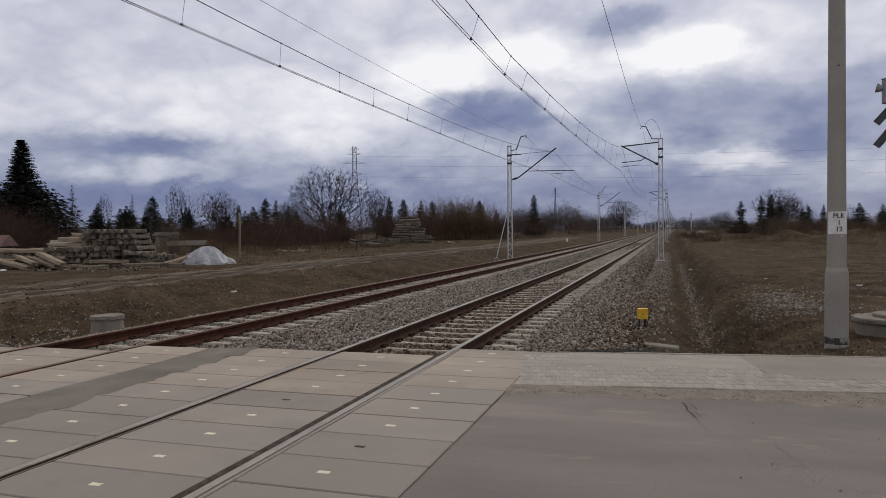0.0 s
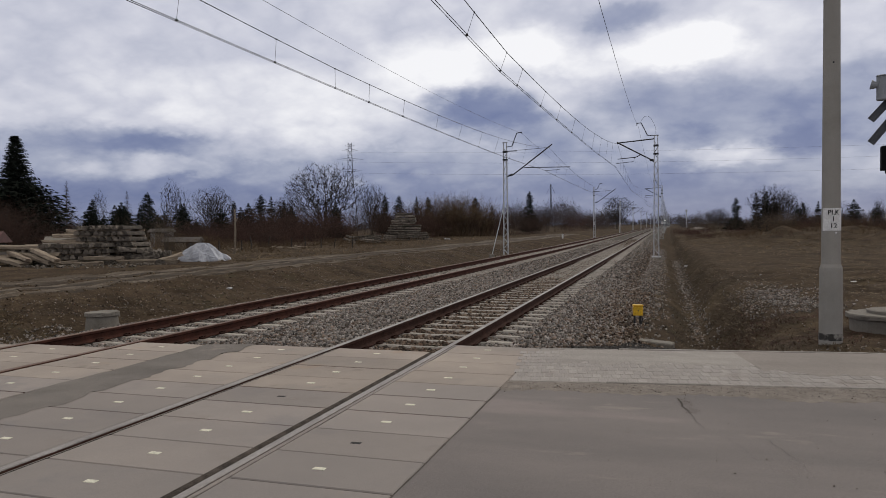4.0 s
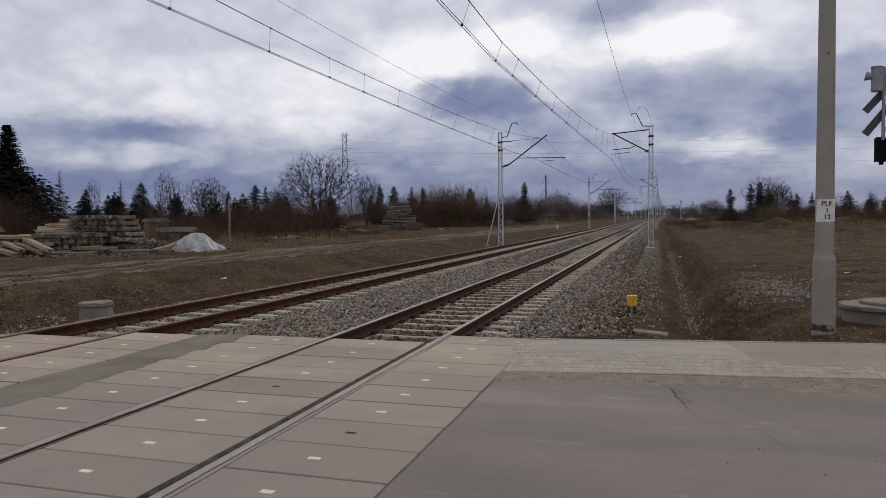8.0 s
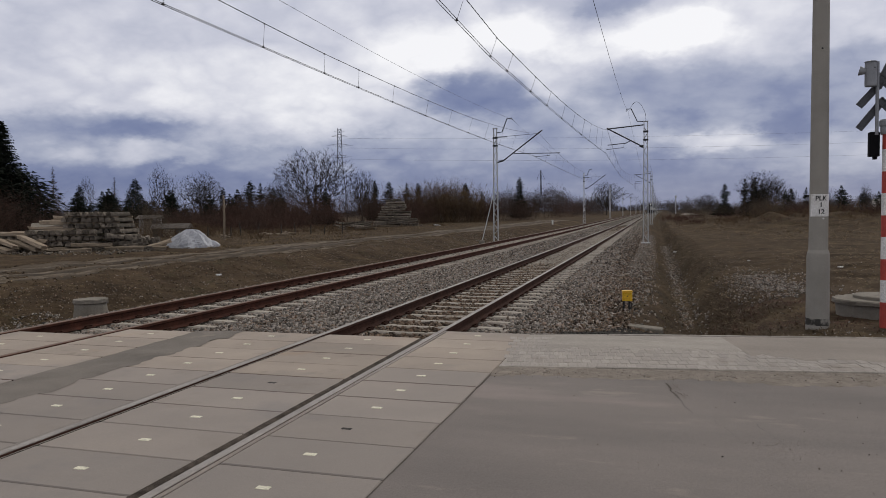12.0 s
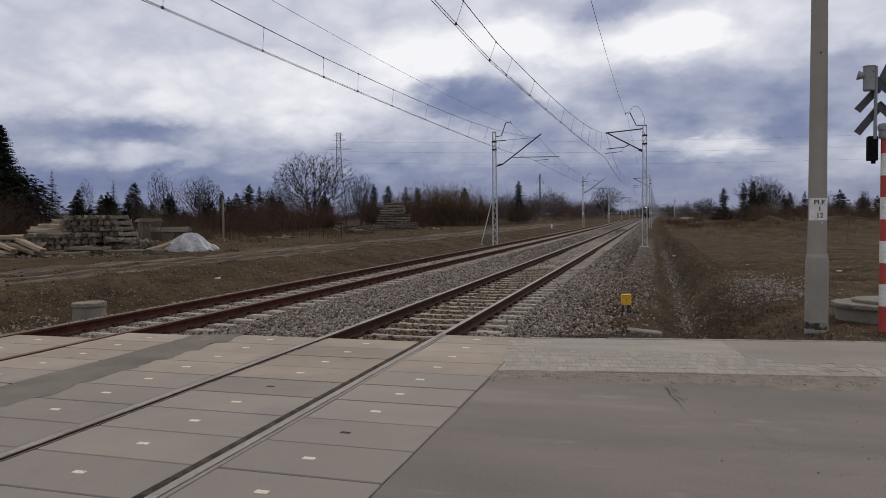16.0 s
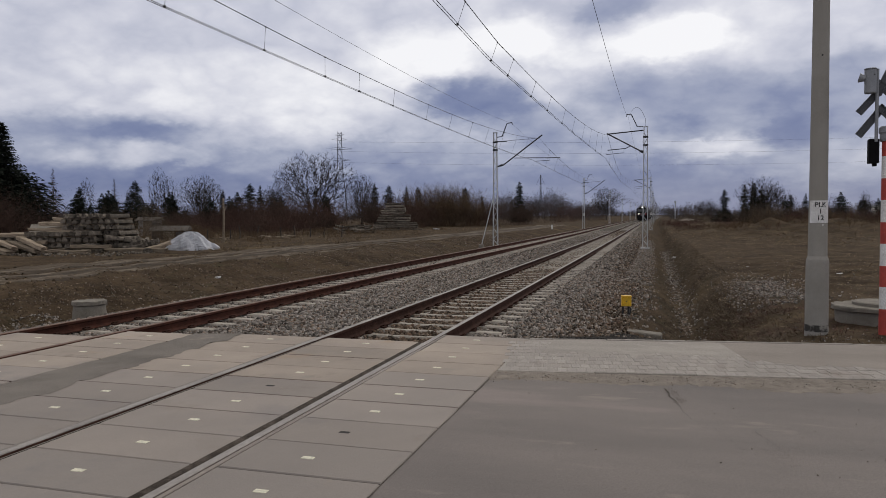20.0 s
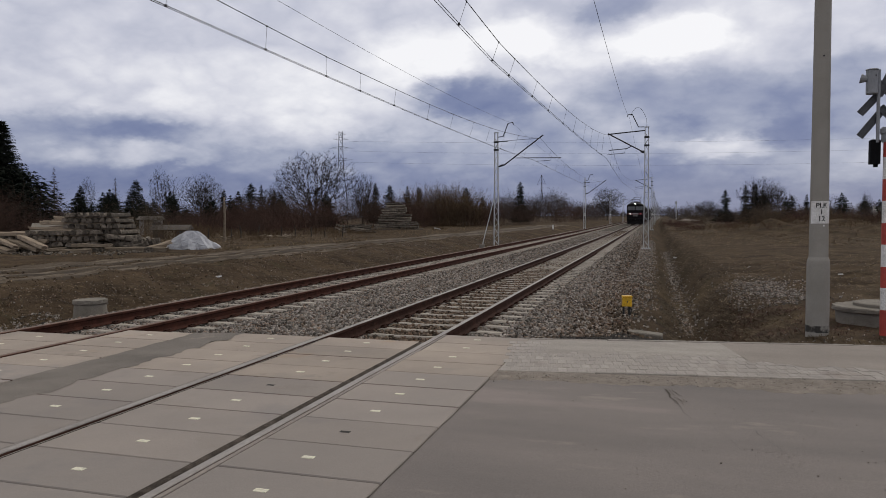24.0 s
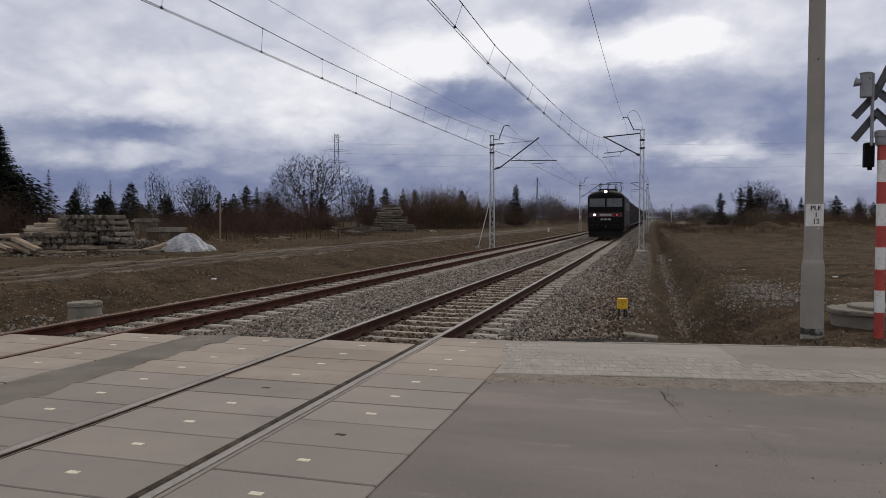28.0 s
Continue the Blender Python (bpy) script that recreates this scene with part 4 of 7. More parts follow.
def mast(side, label):
    """A lattice mast with its cantilever; the arm points along +x times side, the origin is at rail level."""
    m = thing("catenary_mast", label, "catenary mast", group="catenary masts")
    part("footing", Bag().turned([(0.34, -1.3), (0.34, -0.54), (0.30, -0.50)], 14), M["concrete"], m, "pale concrete footing")
    part("base_plate", Bag().box(-0.30, 0.30, -0.26, 0.26, -0.50, -0.45), M["galv"], m)

    def half(z):
        return 0.165 - 0.055 * (z + 0.7) / 8.35
    for sx in (-1, 1):
        a, b = half(-0.66), half(TOP_Z)
        leg = Bag()
        sec_ = [(-0.03, -0.075), (0.03, -0.075), (0.03, 0.075), (-0.03, 0.075)]
        leg.sweep(sec_, [lambda u, w: Vector((sx * a + u, w, -0.66)), lambda u, w: Vector((sx * b + u, w, TOP_Z))])
        part("leg", leg, M["galv"], m)
    z, k = -0.3, 0
    while z < TOP_Z - 0.5:
        z2 = z + 0.40
        s = 1 if k % 2 else -1
        for y in (-0.06, 0.06):
            part("lattice_bar", Bag().tube([(-s * half(z), y, z), (s * half(z2), y, z2)], 0.018, 4), M["galv"], m)
        z, k = z2, k + 1
    part("cap_plate", Bag().box(-0.16, 0.16, -0.11, 0.11, TOP_Z, TOP_Z + 0.05), M["galv"], m)
    part("mast_plate", Bag().box(-0.14, 0.14, -0.10, -0.085, 1.75, 2.15, bevel=0.004), M["white_paint"], m, "small white number plate")
    part("plate_bars", Bag().box(-0.09, 0.09, -0.105, -0.1, 2.0, 2.08).box(-0.06, 0.06, -0.105, -0.1, 1.84, 1.92), M["ink"], m, "dark unreadable bars")
    for z in (7.0, 6.45):
        part("clamp_band", Bag().box(-0.17, 0.17, -0.11, 0.11, z - 0.06, z + 0.06, bevel=0.02), M["dark_steel"], m, "dark clamp band")
    d = side
    if side > 0:
        # low arm rising to the messenger, as on the far track
        part("strut", Bag().tube([(0.1 * d, 0, 5.25), (0.55 * d, 0, 5.35), (3.35 * d, 0, 7.4)], 0.045, 8), M["dark_steel"], m, "dark slanting cantilever tube")
        part("tie_rod", Bag().tube([(0.1 * d, 0, 7.05), (3.05 * d, 0, 7.18)], 0.014, 6), M["dark_steel"], m)
        part("steady_tube", Bag().tube([(1.35 * d, 0, 5.85), (4.6 * d, 0, 5.78)], 0.028, 8), M["dark_steel"], m)
        part("steady_arm", Bag().tube([(3.9 * d, 0, 5.78), (3.85 * d, 0, 5.62), (2.85 * d, 0, 5.58)], 0.018, 6), M["dark_steel"], m)
        part("insulator", Bag().turned([(0.05, 0), (0.07, 0.05), (0.05, 0.1), (0.07, 0.15), (0.05, 0.2), (0.07, 0.25), (0.05, 0.3)], 10), M["dark_steel"], m, at=pose(0.25 * d, 0, 5.3, 0, 70 * d, 0))
        part("feeder_arm", Bag().tube([(0.1 * d, 0, 7.35), (0.5 * d, 0, 7.4), (0.85 * d, 0, 8.3), (1.2 * d, 0, 8.35), (1.25 * d, 0, 8.2)], 0.035, 6), M["dark_steel"], m)
        part("bracket", Bag().box(0.0, 0.85 * d, -0.05, 0.05, 7.02, 7.08) if d > 0 else Bag().box(-0.85, 0, -0.05, 0.05, 7.02, 7.08), M["dark_steel"], m)
    else:
        part("strut", Bag().tube([(0.1 * d, 0, 6.05), (0.35 * d, 0, 6.08), (2.55 * d, 0, 7.32)], 0.045, 8), M["dark_steel"], m, "dark slanting cantilever tube")
        part("tie_rod", Bag().tube([(0.1 * d, 0, 7.45), (2.55 * d, 0, 7.27)], 0.04, 8), M["dark_steel"], m)
        part("steady_tube", Bag().tube([(1.0 * d, 0, 6.42), (1.3 * d, 0, 6.27), (2.5 * d, 0, 6.18)], 0.028, 8), M["dark_steel"], m)
        part("steady_arm", Bag().tube([(1.4 * d, 0, 6.25), (1.45 * d, 0, 5.98), (2.6 * d, 0, 5.88)], 0.018, 6), M["dark_steel"], m)
        part("insulator", Bag().turned([(0.05, 0), (0.07, 0.05), (0.05, 0.1), (0.07, 0.15), (0.05, 0.2), (0.07, 0.25), (0.05, 0.3)], 10), M["dark_steel"], m, at=pose(0.12 * d, 0, 5.95, 0, 70 * d, 0))
        part("feeder_arm", Bag().tube([(0.1 * d, 0, 7.68), (0.55 * d, 0, 7.7), (0.95 * d, 0, 8.55), (1.25 * d, 0, 8.55), (1.28 * d, 0, 8.4)], 0.035, 6), M["dark_steel"], m)
        loop = [(-1.05 + 0.9 * t, 0, 8.45 + 0.55 * math.sin(math.pi * t) ** 0.7 if 0 < t < 1 else 8.45) for t in np.linspace(0, 0.95, 9)] + [(-0.02, 0, 8.2), (0.0, 0, 7.7)]
        part("jumper_loop", Bag().tube(loop, 0.01, 5), M["wire"], m)
    return m


right = mast(-1, "pale galvanised lattice mast carrying the near track's wires")
left = mast(1, "pale galvanised lattice mast with a slanting arm over the far track")
right.matrix_basis = Matrix.Translation(on_line(3.06, MAST_Y[0]))
left.matrix_basis = Matrix.Translation(on_line(-7.25, MAST_Y[0]))
for y in MAST_Y[1:]:
    copy_thing(right, Matrix.Translation(on_line(3.15, y)))
    copy_thing(left, Matrix.Translation(on_line(-7.2, y)))
# only the masts farther on carry number plates
for m_ in (right, left):
    for ob in [c for c in m_.children if c.name.split(".")[0] in ("mast_plate", "plate_bars")]:
        bpy.data.objects.remove(ob)
# the masts' stay on the far side
stay = thing("guy_wire", "pale steel stay slanting to the ground beside the mast", "guy wire")
part("stay_rod", Bag().tube([on_line(-7.4, 49.8, 2.9), on_line(-8.05, 49.0, -0.35)], 0.028, 6), M["galv"], stay)
part("stay_anchor", Bag().turned([(0.2, -0.75), (0.2, -0.3), (0.15, -0.22)], 10), M["concrete"], stay, at=Matrix.Translation(on_line(-8.05, 49.0, 0)))

# ---- overhead wires ----


def wire(name, pts, r, label, cat):
    return tagged(part(name, Bag().tube(pts, r, 5), M["wire"]), label, cat, group="overhead wires")


WY = np.r_[np.arange(-16, 50, 2.2), np.arange(50, 182, 5.5), np.arange(182, 513, 11.0)]
for centre, contact_low, contact_high, mess_low, mess_high, cx, mx in ((0.0, 5.37, 5.66, 5.80, 7.22, 0.42, 0.55), (-4.56, 5.26, 5.66, 5.76, 7.18, 0.0, 0.45)):
    def stagger(y, amount):
        u = ((y - 50) / 66.0) % 1.0
        return amount * (1 - 2 * min(u, 1 - u)) - (0.04 if amount == 0.55 else 0.2) * (2 * min(u, 1 - u)) * (centre == 0) * (y < 50)

    def hang(y, low, high):
        u = ((y - 50) / 66.0) % 1.0
        far_ = 0.25 if high < 6 else 0.55
        return high - (high - low) * (far_ if y > 50 else 1.0) * (1 - abs(1 - 2 * u) ** 2.3)
    for off in (-0.03, 0.03):
        wire("contact_wire", [on_line(centre + stagger(y, cx) + off, y, hang(y, contact_low, contact_high)) for y in WY], 0.0068, "dark copper contact wire, one of a close pair", "contact wire")
    mw = thing("messenger_wire", "dark messenger wire with droppers holding the contact wires", "messenger wire", group="overhead wires")
    part("strand", Bag().tube([on_line(centre + stagger(y, mx), y, hang(y, mess_low, mess_high)) for y in WY], 0.009, 5), M["wire"], mw)
    near_y = (10.4, 13.6, 16.9, 18.8, 22.2, 25.3, 29.0, 32.2, 36.0, 39.3, 43.0, 46.4) if centre == 0 else (10.6, 13.9, 16.9, 19.1, 21.9, 25.4, 28.5, 31.8, 35.0, 38.6, 42.2, 46.0)
    for y in (*near_y, *(56 + 5.2 * k for k in range(36))):
        if abs(((y - 50 + 33) % 66) - 33) < 3:
            continue
        a, b = on_line(centre + stagger(y, mx), y, hang(y, mess_low, mess_high)), on_line(centre + stagger(y, cx), y, hang(y, contact_low, contact_high))
        dr = part("dropper", Bag().tube([a, b], 0.0042, 4), M["wire"], mw)
        if y < 60:
            part("clamp", Bag().box(-0.022, 0.022, -0.012, 0.012, -0.014, 0.03), M["wire"], dr, at=Matrix.Translation(b))
            part("clamp", Bag().box(-0.012, 0.012, -0.012, 0.012, -0.022, 0.014), M["wire"], dr, at=Matrix.Translation(a))
for s_, low_, high_, lab in ((1.9, 6.35, 8.42, "thin feeder wire hung on the near masts"), (-6.05, 7.38, 8.28, "thin feeder wire hung on the far masts")):
    def fz(y):
        u = ((y - 50) / 66.0) % 1.0
        return high_ - (high_ - low_) * 4 * u * (1 - u)
    wire("feeder_wire", [on_line(s_ + (0.35 * 4 * (((y - 50) / 66.0) % 1.0) * (1 - ((y - 50) / 66.0) % 1.0) if s_ > 0 else 0), y, fz(y)) for y in WY], 0.0058, lab, "feeder wire")

# ---- concrete post with its plate ----
post = thing("concrete_post", "grey tapered concrete utility post with a stepped thicker foot", "concrete post", pose(5.765, 11.05, 0))
part("foot", Bag().turned([(0.150, -0.25), (0.150, 0.03), (0.149, 0.50), (0.147, 0.94), (0.142, 0.985), (0.1236, 1.035)], 32), M["post_concrete"], post, smooth=False)
part("shaft", Bag().turned([(0.1235, 1.03), (0.1165, 2.2), (0.1075, 4.0), (0.088, 8.2), (0.06, 8.25)], 32), M["post_concrete"], post, smooth=False)
part("collar", Bag().turned([(0.1525, -0.02), (0.1525, 0.0), (0.152, 0.06), (0.1505, 0.075)], 32), M["tar"], post, "dark tar stain round the foot")
# black disc on the shaft, painting the dark inside of a bolt hole
part("bolt_hole", Bag().turned([(0.012, -0.004), (0.012, 0.004)], 10), M["ink"], post, at=pose(0.0, -0.1125, 3.80, 90, 0, 0))
part("bolt", Bag().turned([(0.012, -0.004), (0.012, 0.008), (0.006, 0.014)], 10), M["white_paint"], post, at=pose(0.035, -0.1175, 1.47, 90, 0, 0))


def curved_plate(x_half, z0, z1, r, t):
    b = Bag()
    n_ = 12
    vs = []
    for z in (z0, z1):
        for rr in (r, r + t):
            for i in range(n_ + 1):
                a = math.asin(x_half / r) * (2 * i / n_ - 1)
                vs.append((rr * math.sin(a), -rr * math.cos(a), z))
    k = n_ + 1
    fs = []
    for i in range(n_):
        fs += [(k + i, k + i + 1, 3 * k + i + 1, 3 * k + i), (i + 1, i, 2 * k + i, 2 * k + i + 1), (i, i + 1, k + i + 1, k + i), (2 * k + i + 1, 2 * k + i, 3 * k + i, 3 * k + i + 1)]
    fs += [(0, k, 3 * k, 2 * k), (k + n_, n_, 2 * k + n_, 3 * k + n_)]
    return b.add(vs, fs)


plate = part("number_plate", curved_plate(0.112, 1.50, 1.81, 0.1222, 0.003), M["white_paint"], post, "white plate lettered in black")


def text(name, body, size, mat, parent, at, label=""):
    cu = bpy.data.curves.new(name, "FONT")
    cu.body, cu.size, cu.align_x, cu.extrude, cu.resolution_u, cu.offset = body, size, "CENTER", 0.0008, 3, 0.0022
    ob = bpy.data.objects.new(name, cu)
    scene.collection.objects.link(ob)
    me = bpy.data.meshes.new_from_object(ob)
    bpy.data.objects.remove(ob)
    me.materials.clear()
    me.materials.append(mat)
    # wraps round the post
    return me


def wrapped(name, body, size, z, dx):
    me = text(name, body, size, M["ink"], plate, None)
    for v in me.vertices:
        a = (v.co.x + dx) / 0.1257
        r = 0.1257 + v.co.z
        v.co = (r * math.sin(a), -r * math.cos(a), z + v.co.y)
    part(name, me, None, plate, "black lettering")


wrapped("lettering", "PLK", 0.092, 1.722, 0.006)
wrapped("lettering", "1", 0.092, 1.630, 0.004)
wrapped("lettering", "12", 0.092, 1.538, 0.005)

# ---- crossing signal on its striped post, seen from behind ----
signal = thing("crossing_signal", "crossing signal on a red and white striped post", "crossing signal", pose(6.588, 11.0, 0))
cuts = [-0.3, 0.32, 0.623, 0.91, 1.212, 1.505, 1.806, 2.10, 2.397, 2.60]
for i in range(len(cuts) - 1):
    part("post_band", Bag().turned([(0.063, cuts[i]), (0.063, cuts[i + 1])], 24), M["red_paint" if i % 2 == 0 else "white_paint"], signal, "red painted band" if i % 2 == 0 else "white painted band")
part("post_cap", Bag().turned([(0.085, 2.60), (0.092, 2.63), (0.092, 2.70), (0.105, 2.72), (0.105, 2.78), (0.09, 2.80)], 24), M["grey_paint"], signal, "grey metal collar")
part("lamp_housing", Bag().box(-0.215, -0.09, 0.0, 0.12, 2.31, 2.645, bevel=0.015), M["black_paint"], signal, "black lamp housing")
part("lamp_visor", Bag().tube([(-0.15, 0.11, 2.48), (-0.15, 0.19, 2.47)], 0.045, 14), M["black_paint"], signal)
part("housing_foot", Bag().box(-0.16, -0.115, 0.03, 0.09, 2.27, 2.31), M["black_paint"], signal)
part("upper_pole", Bag().tube([(-0.135, 0.0, 2.6), (-0.135, 0.0, 3.58)], 0.022, 10), M["grey_paint"], signal)
bell = part("bell_case", Bag().turned([(0.066, 0.0), (0.073, 0.012), (0.073, 0.31), (0.066, 0.322)], 24), M["grey_paint"], signal, "grey cylindrical warning bell", at=pose(-0.225, -0.03, 3.25))
part("bell_horn", Bag().tube([(-0.06, 0.0, 0.21), (-0.10, 0.0, 0.21), (-0.135, 0.01, 0.22)], [0.04, 0.05, 0.065], 14), M["grey_paint"], bell)
part("bell_rim", Bag().turned([(0.073, 0.318), (0.078, 0.322), (0.078, 0.332), (0.07, 0.336)], 24), M["grey_paint"], bell)
part("bell_screw", Bag().turned([(0.009, -0.003), (0.009, 0.004)], 8), M["ink"], bell, at=pose(0.03, -0.0665, 0.24, 90, 0, 0))


def board(ax, az_, bx, bz, y, half=0.048):
    """A flat board of the cross with folded edges, from (ax, az_) to (bx, bz)."""
    d = Vector((bx - ax, 0, bz - az_))
    n_, L = Vector((-d.z, 0, d.x)).normalized(), d.length
    m = Matrix.Translation((ax, y, az_)) @ Matrix(((d.x / L, 0, n_.x), (0, 1, 0), (d.z / L, 0, n_.z))).to_4x4()
    b = Bag().box(0, L, -0.004, 0.004, -half, half, m)
    b.box(0, L, -0.035, -0.004, half - 0.008, half, m)
    b.box(0, L, -0.035, -0.004, -half, -half + 0.008, m)
    return b


for ax, az_, bx, bz, y_ in ((-0.345, 3.00, -0.06, 3.33, 0.05), (-0.345, 2.69, -0.06, 3.06, 0.05), (-0.12, 3.24, 0.16, 3.86, 0.055), (-0.14, 3.42, 0.20, 3.10, 0.075), (-0.10, 3.08, 0.22, 2.74, 0.055)):
    part("cross_board", board(ax, az_, bx, bz, y_), M["board_back"], signal, "bare metal back of a cross board")

# ---- manholes, yellow box, slab ----


def manhole(x, y, z0, ztop, r, label, thick=0.12, flare=0.90):
    m = thing("manhole", label, "manhole", pose(x, y, 0))
    part("ring", Bag().turned([(r * flare, z0), (r * 0.90, ztop - thick - 0.01), (r * 0.88, ztop - thick)], 32), M["concrete"], m)
    lr, slab = random.Random(int(r * 100)), Bag().turned([(r * 0.97, ztop - thick), (r, ztop - thick * 0.85), (r, ztop - 0.02), (r * 0.98, ztop)], 48)
    # chipped rim
    slab.v = [(x_ * k, y_ * k, z_ - max(0.0, 1 - k) * 0.25) for x_, y_, z_ in slab.v for k in (1 - (lr.uniform(0.01, 0.06) if lr.random() < 0.2 else lr.uniform(0, 0.008)),)]
    part("cover_slab", slab, M["concrete"], m)
    return m


mh = manhole(-8.30, 12.75, -1.0, -0.15, 0.355, "round concrete manhole with a flat cover on the bank", 0.09, 1.15)
mh2 = manhole(6.86, 12.45, -0.3, 0.215, 0.61, "wide concrete manhole with a raised round lid", 0.075, 0.86)
part("lid", Bag().turned([(0.43, 0.216), (0.43, 0.255), (0.40, 0.268)], 28), M["concrete"], mh2, at=pose(0.13, 0.02, 0))

yb = thing("trackside_box", "small yellow trackside junction box on dark legs", "junction box", pose(3.0, 16.2, 0, 0, 0, 8))
part("case", Bag().box(-0.105, 0.105, -0.08, 0.08, -0.36, -0.155, bevel=0.018), M["yellow_paint"], yb)
part("lid", Bag().box(-0.112, 0.112, -0.087, 0.087, -0.155, -0.13, bevel=0.01), M["yellow_paint"], yb)
part("door_plate", Bag().box(-0.085, 0.085, -0.088, -0.0805, -0.34, -0.175), M["yellow_paint"], yb)
part("lock", Bag().box(-0.01, 0.01, -0.095, -0.088, -0.27, -0.24), M["dark_steel"], yb)
for x_ in (-0.07, 0.05):
    part("leg", Bag().tube([(x_, 0, -0.75), (x_, 0, -0.36)], 0.022, 8), M["dark_steel"], yb)
part("cable", Bag().tube([(0.03, 0, -0.36), (0.10, -0.03, -0.42), (0.07, -0.04, -0.55)], 0.015, 6), M["dark_steel"], yb, "black drooping cable")
tagged(part("concrete_slab", Bag().box(-0.33, 0.33, -0.14, 0.14, -0.10, 0.02, bevel=0.02), M["concrete"], at=pose(3.40, 14.2, -0.63, 2, 4, -8)), "broken concrete slab lying by the ditch", "concrete slab")
km = thing("kilometre_post", "small white kilometre post beside the far track", "kilometre post", Matrix.Translation(on_line(-10.6, 104.0, -0.4)))
part("shaft", Bag().box(-0.11, 0.11, -0.06, 0.06, -0.4, 0.85, bevel=0.02), M["white_paint"], km)
part("cap", Bag().box(-0.13, 0.13, -0.08, 0.08, 0.85, 0.93, bevel=0.02), M["concrete"], km)

# ---- paving blocks and kerbs ----
pav = thing("paving", "grey concrete block paving between two kerbs", "paving", kind="structure")
BLK = Bag().box(0.005, 0.095, 0.005, 0.195, -0.05, 0.0, bevel=0.005).mesh("paving_block", M["paver"])
KRB = Bag().box(0.003, 0.997, 0.0, 0.06, -0.2, 0.0, bevel=0.008).mesh("kerb_stone", M["kerb"])
SKEW = math.degrees(math.atan(0.139))
base = pose(RX + 0.01, C_PAVE + 0.139 * RX, 0, 0, 0, SKEW)
rest = Bag()
count, depth = 0, (C_EDGE - 0.07 - C_PAVE) * math.cos(math.radians(SKEW))
for r in range(int(depth / 0.2)):
    for c in range(0, 80):
        x_, y_ = 0.1 * c + (0.05 if r % 2 else 0) + 0.01, 0.2 * r + 0.005
        sunk = random.uniform(-0.002, 0.0015)
        if x_ < 3.0:
            part("paving_block", BLK, None, pav, at=base @ pose(x_, y_, -0.006 + sunk, random.uniform(-0.25, 0.25), random.uniform(-0.25, 0.25)))
        else:
            rest.box(x_ + 0.005, x_ + 0.095, y_ + 0.006, y_ + 0.194, -0.05, -0.006 + sunk)
part("far_blocks", Bag().add([base @ Vector(p) for p in rest.v], rest.f), M["paver"], pav)["kind"] = "stuff"
for name_, c_, n_ in (("kerb_stone", C_KERB, 30), ("kerb_stone", C_EDGE - 0.06, 30)):
    kb = thing("kerb", "narrow concrete kerb along the paving", "kerb", kind="structure")
    for i in range(n_):
        part(name_, KRB, None, kb, at=pose(RX + 0.01, c_ + 0.139 * RX, 0.005, 0, 0, SKEW) @ pose(i * 1.0, 0, random.uniform(-0.006, 0.004)))


# ---- stacks of old sleepers ----
def old_sleeper_bag():
    """A lying sleeper along x, with a bell-shaped end and a waisted middle."""
    vs, fs = [], []
    for x, w, h in ((-1.25, 0.128, 0.205), (-0.5, 0.12, 0.185), (0, 0.11, 0.16), (0.5, 0.12, 0.185), (1.25, 0.128, 0.205)):
        vs += [(x, -w, 0), (x, w, 0), (x, w, 0.06), (x, w * 0.80, 0.14), (x, w * 0.45, h), (x, -w * 0.45, h), (x, -w * 0.80, 0.14), (x, -w, 0.06)]
    for i in range(4):
        for k in range(8):
            fs.append((i * 8 + k, i * 8 + (k + 1) % 8, i * 8 + 8 + (k + 1) % 8, i * 8 + 8 + k))
    fs += [tuple(reversed(range(8))), tuple(range(32, 40))]
    return Bag().add(vs, fs)


def split_beam(seed):
    """A weathered beam along x: hewn unevenly, its ends split and ragged."""
    lr, vs, fs, n_ = random.Random(seed), [], [], 9
    for i in range(n_ + 1):
        x, e = -1.3 + 2.6 * i / n_, (i in (0, n_)) * 0.10
        for u, w in ((-0.12, 0.01), (-0.10, 0.0), (0.10, 0.0), (0.12, 0.02), (0.12, 0.13), (0.095, 0.16), (0.0, 0.155), (-0.095, 0.16), (-0.12, 0.13)):
            vs.append((x + lr.uniform(-1, 1) * e, u * (1 + 0.06 * math.sin(i * 1.1 + seed)) + lr.uniform(-0.012, 0.012), w * (1 + 0.10 * math.sin(i * 0.8 + seed * 2)) + lr.uniform(-0.01, 0.01) * (w > 0.02)))
    for i in range(n_):
        for k in range(9):
            fs.append((i * 9 + k, i * 9 + (k + 1) % 9, i * 9 + 9 + (k + 1) % 9, i * 9 + 9 + k))
    fs += [tuple(reversed(range(9))), tuple(range(n_ * 9, n_ * 9 + 9))]
    return Bag().add(vs, fs)


OLD = old_sleeper_bag().mesh("old_sleeper", M["old_sleeper"])
LATH = Bag().box(-1, 1, -0.05, 0.05, 0.0, 0.085).mesh("spacer_lath", M["timber"])
TIM = [split_beam(3 + i).mesh("timber", M["timber"]) for i in range(4)]


def lay(me, name, at, label, category, group):
    ob = new(name, me)
    ob.matrix_basis = at
    return tagged(ob, label, category, group=group)


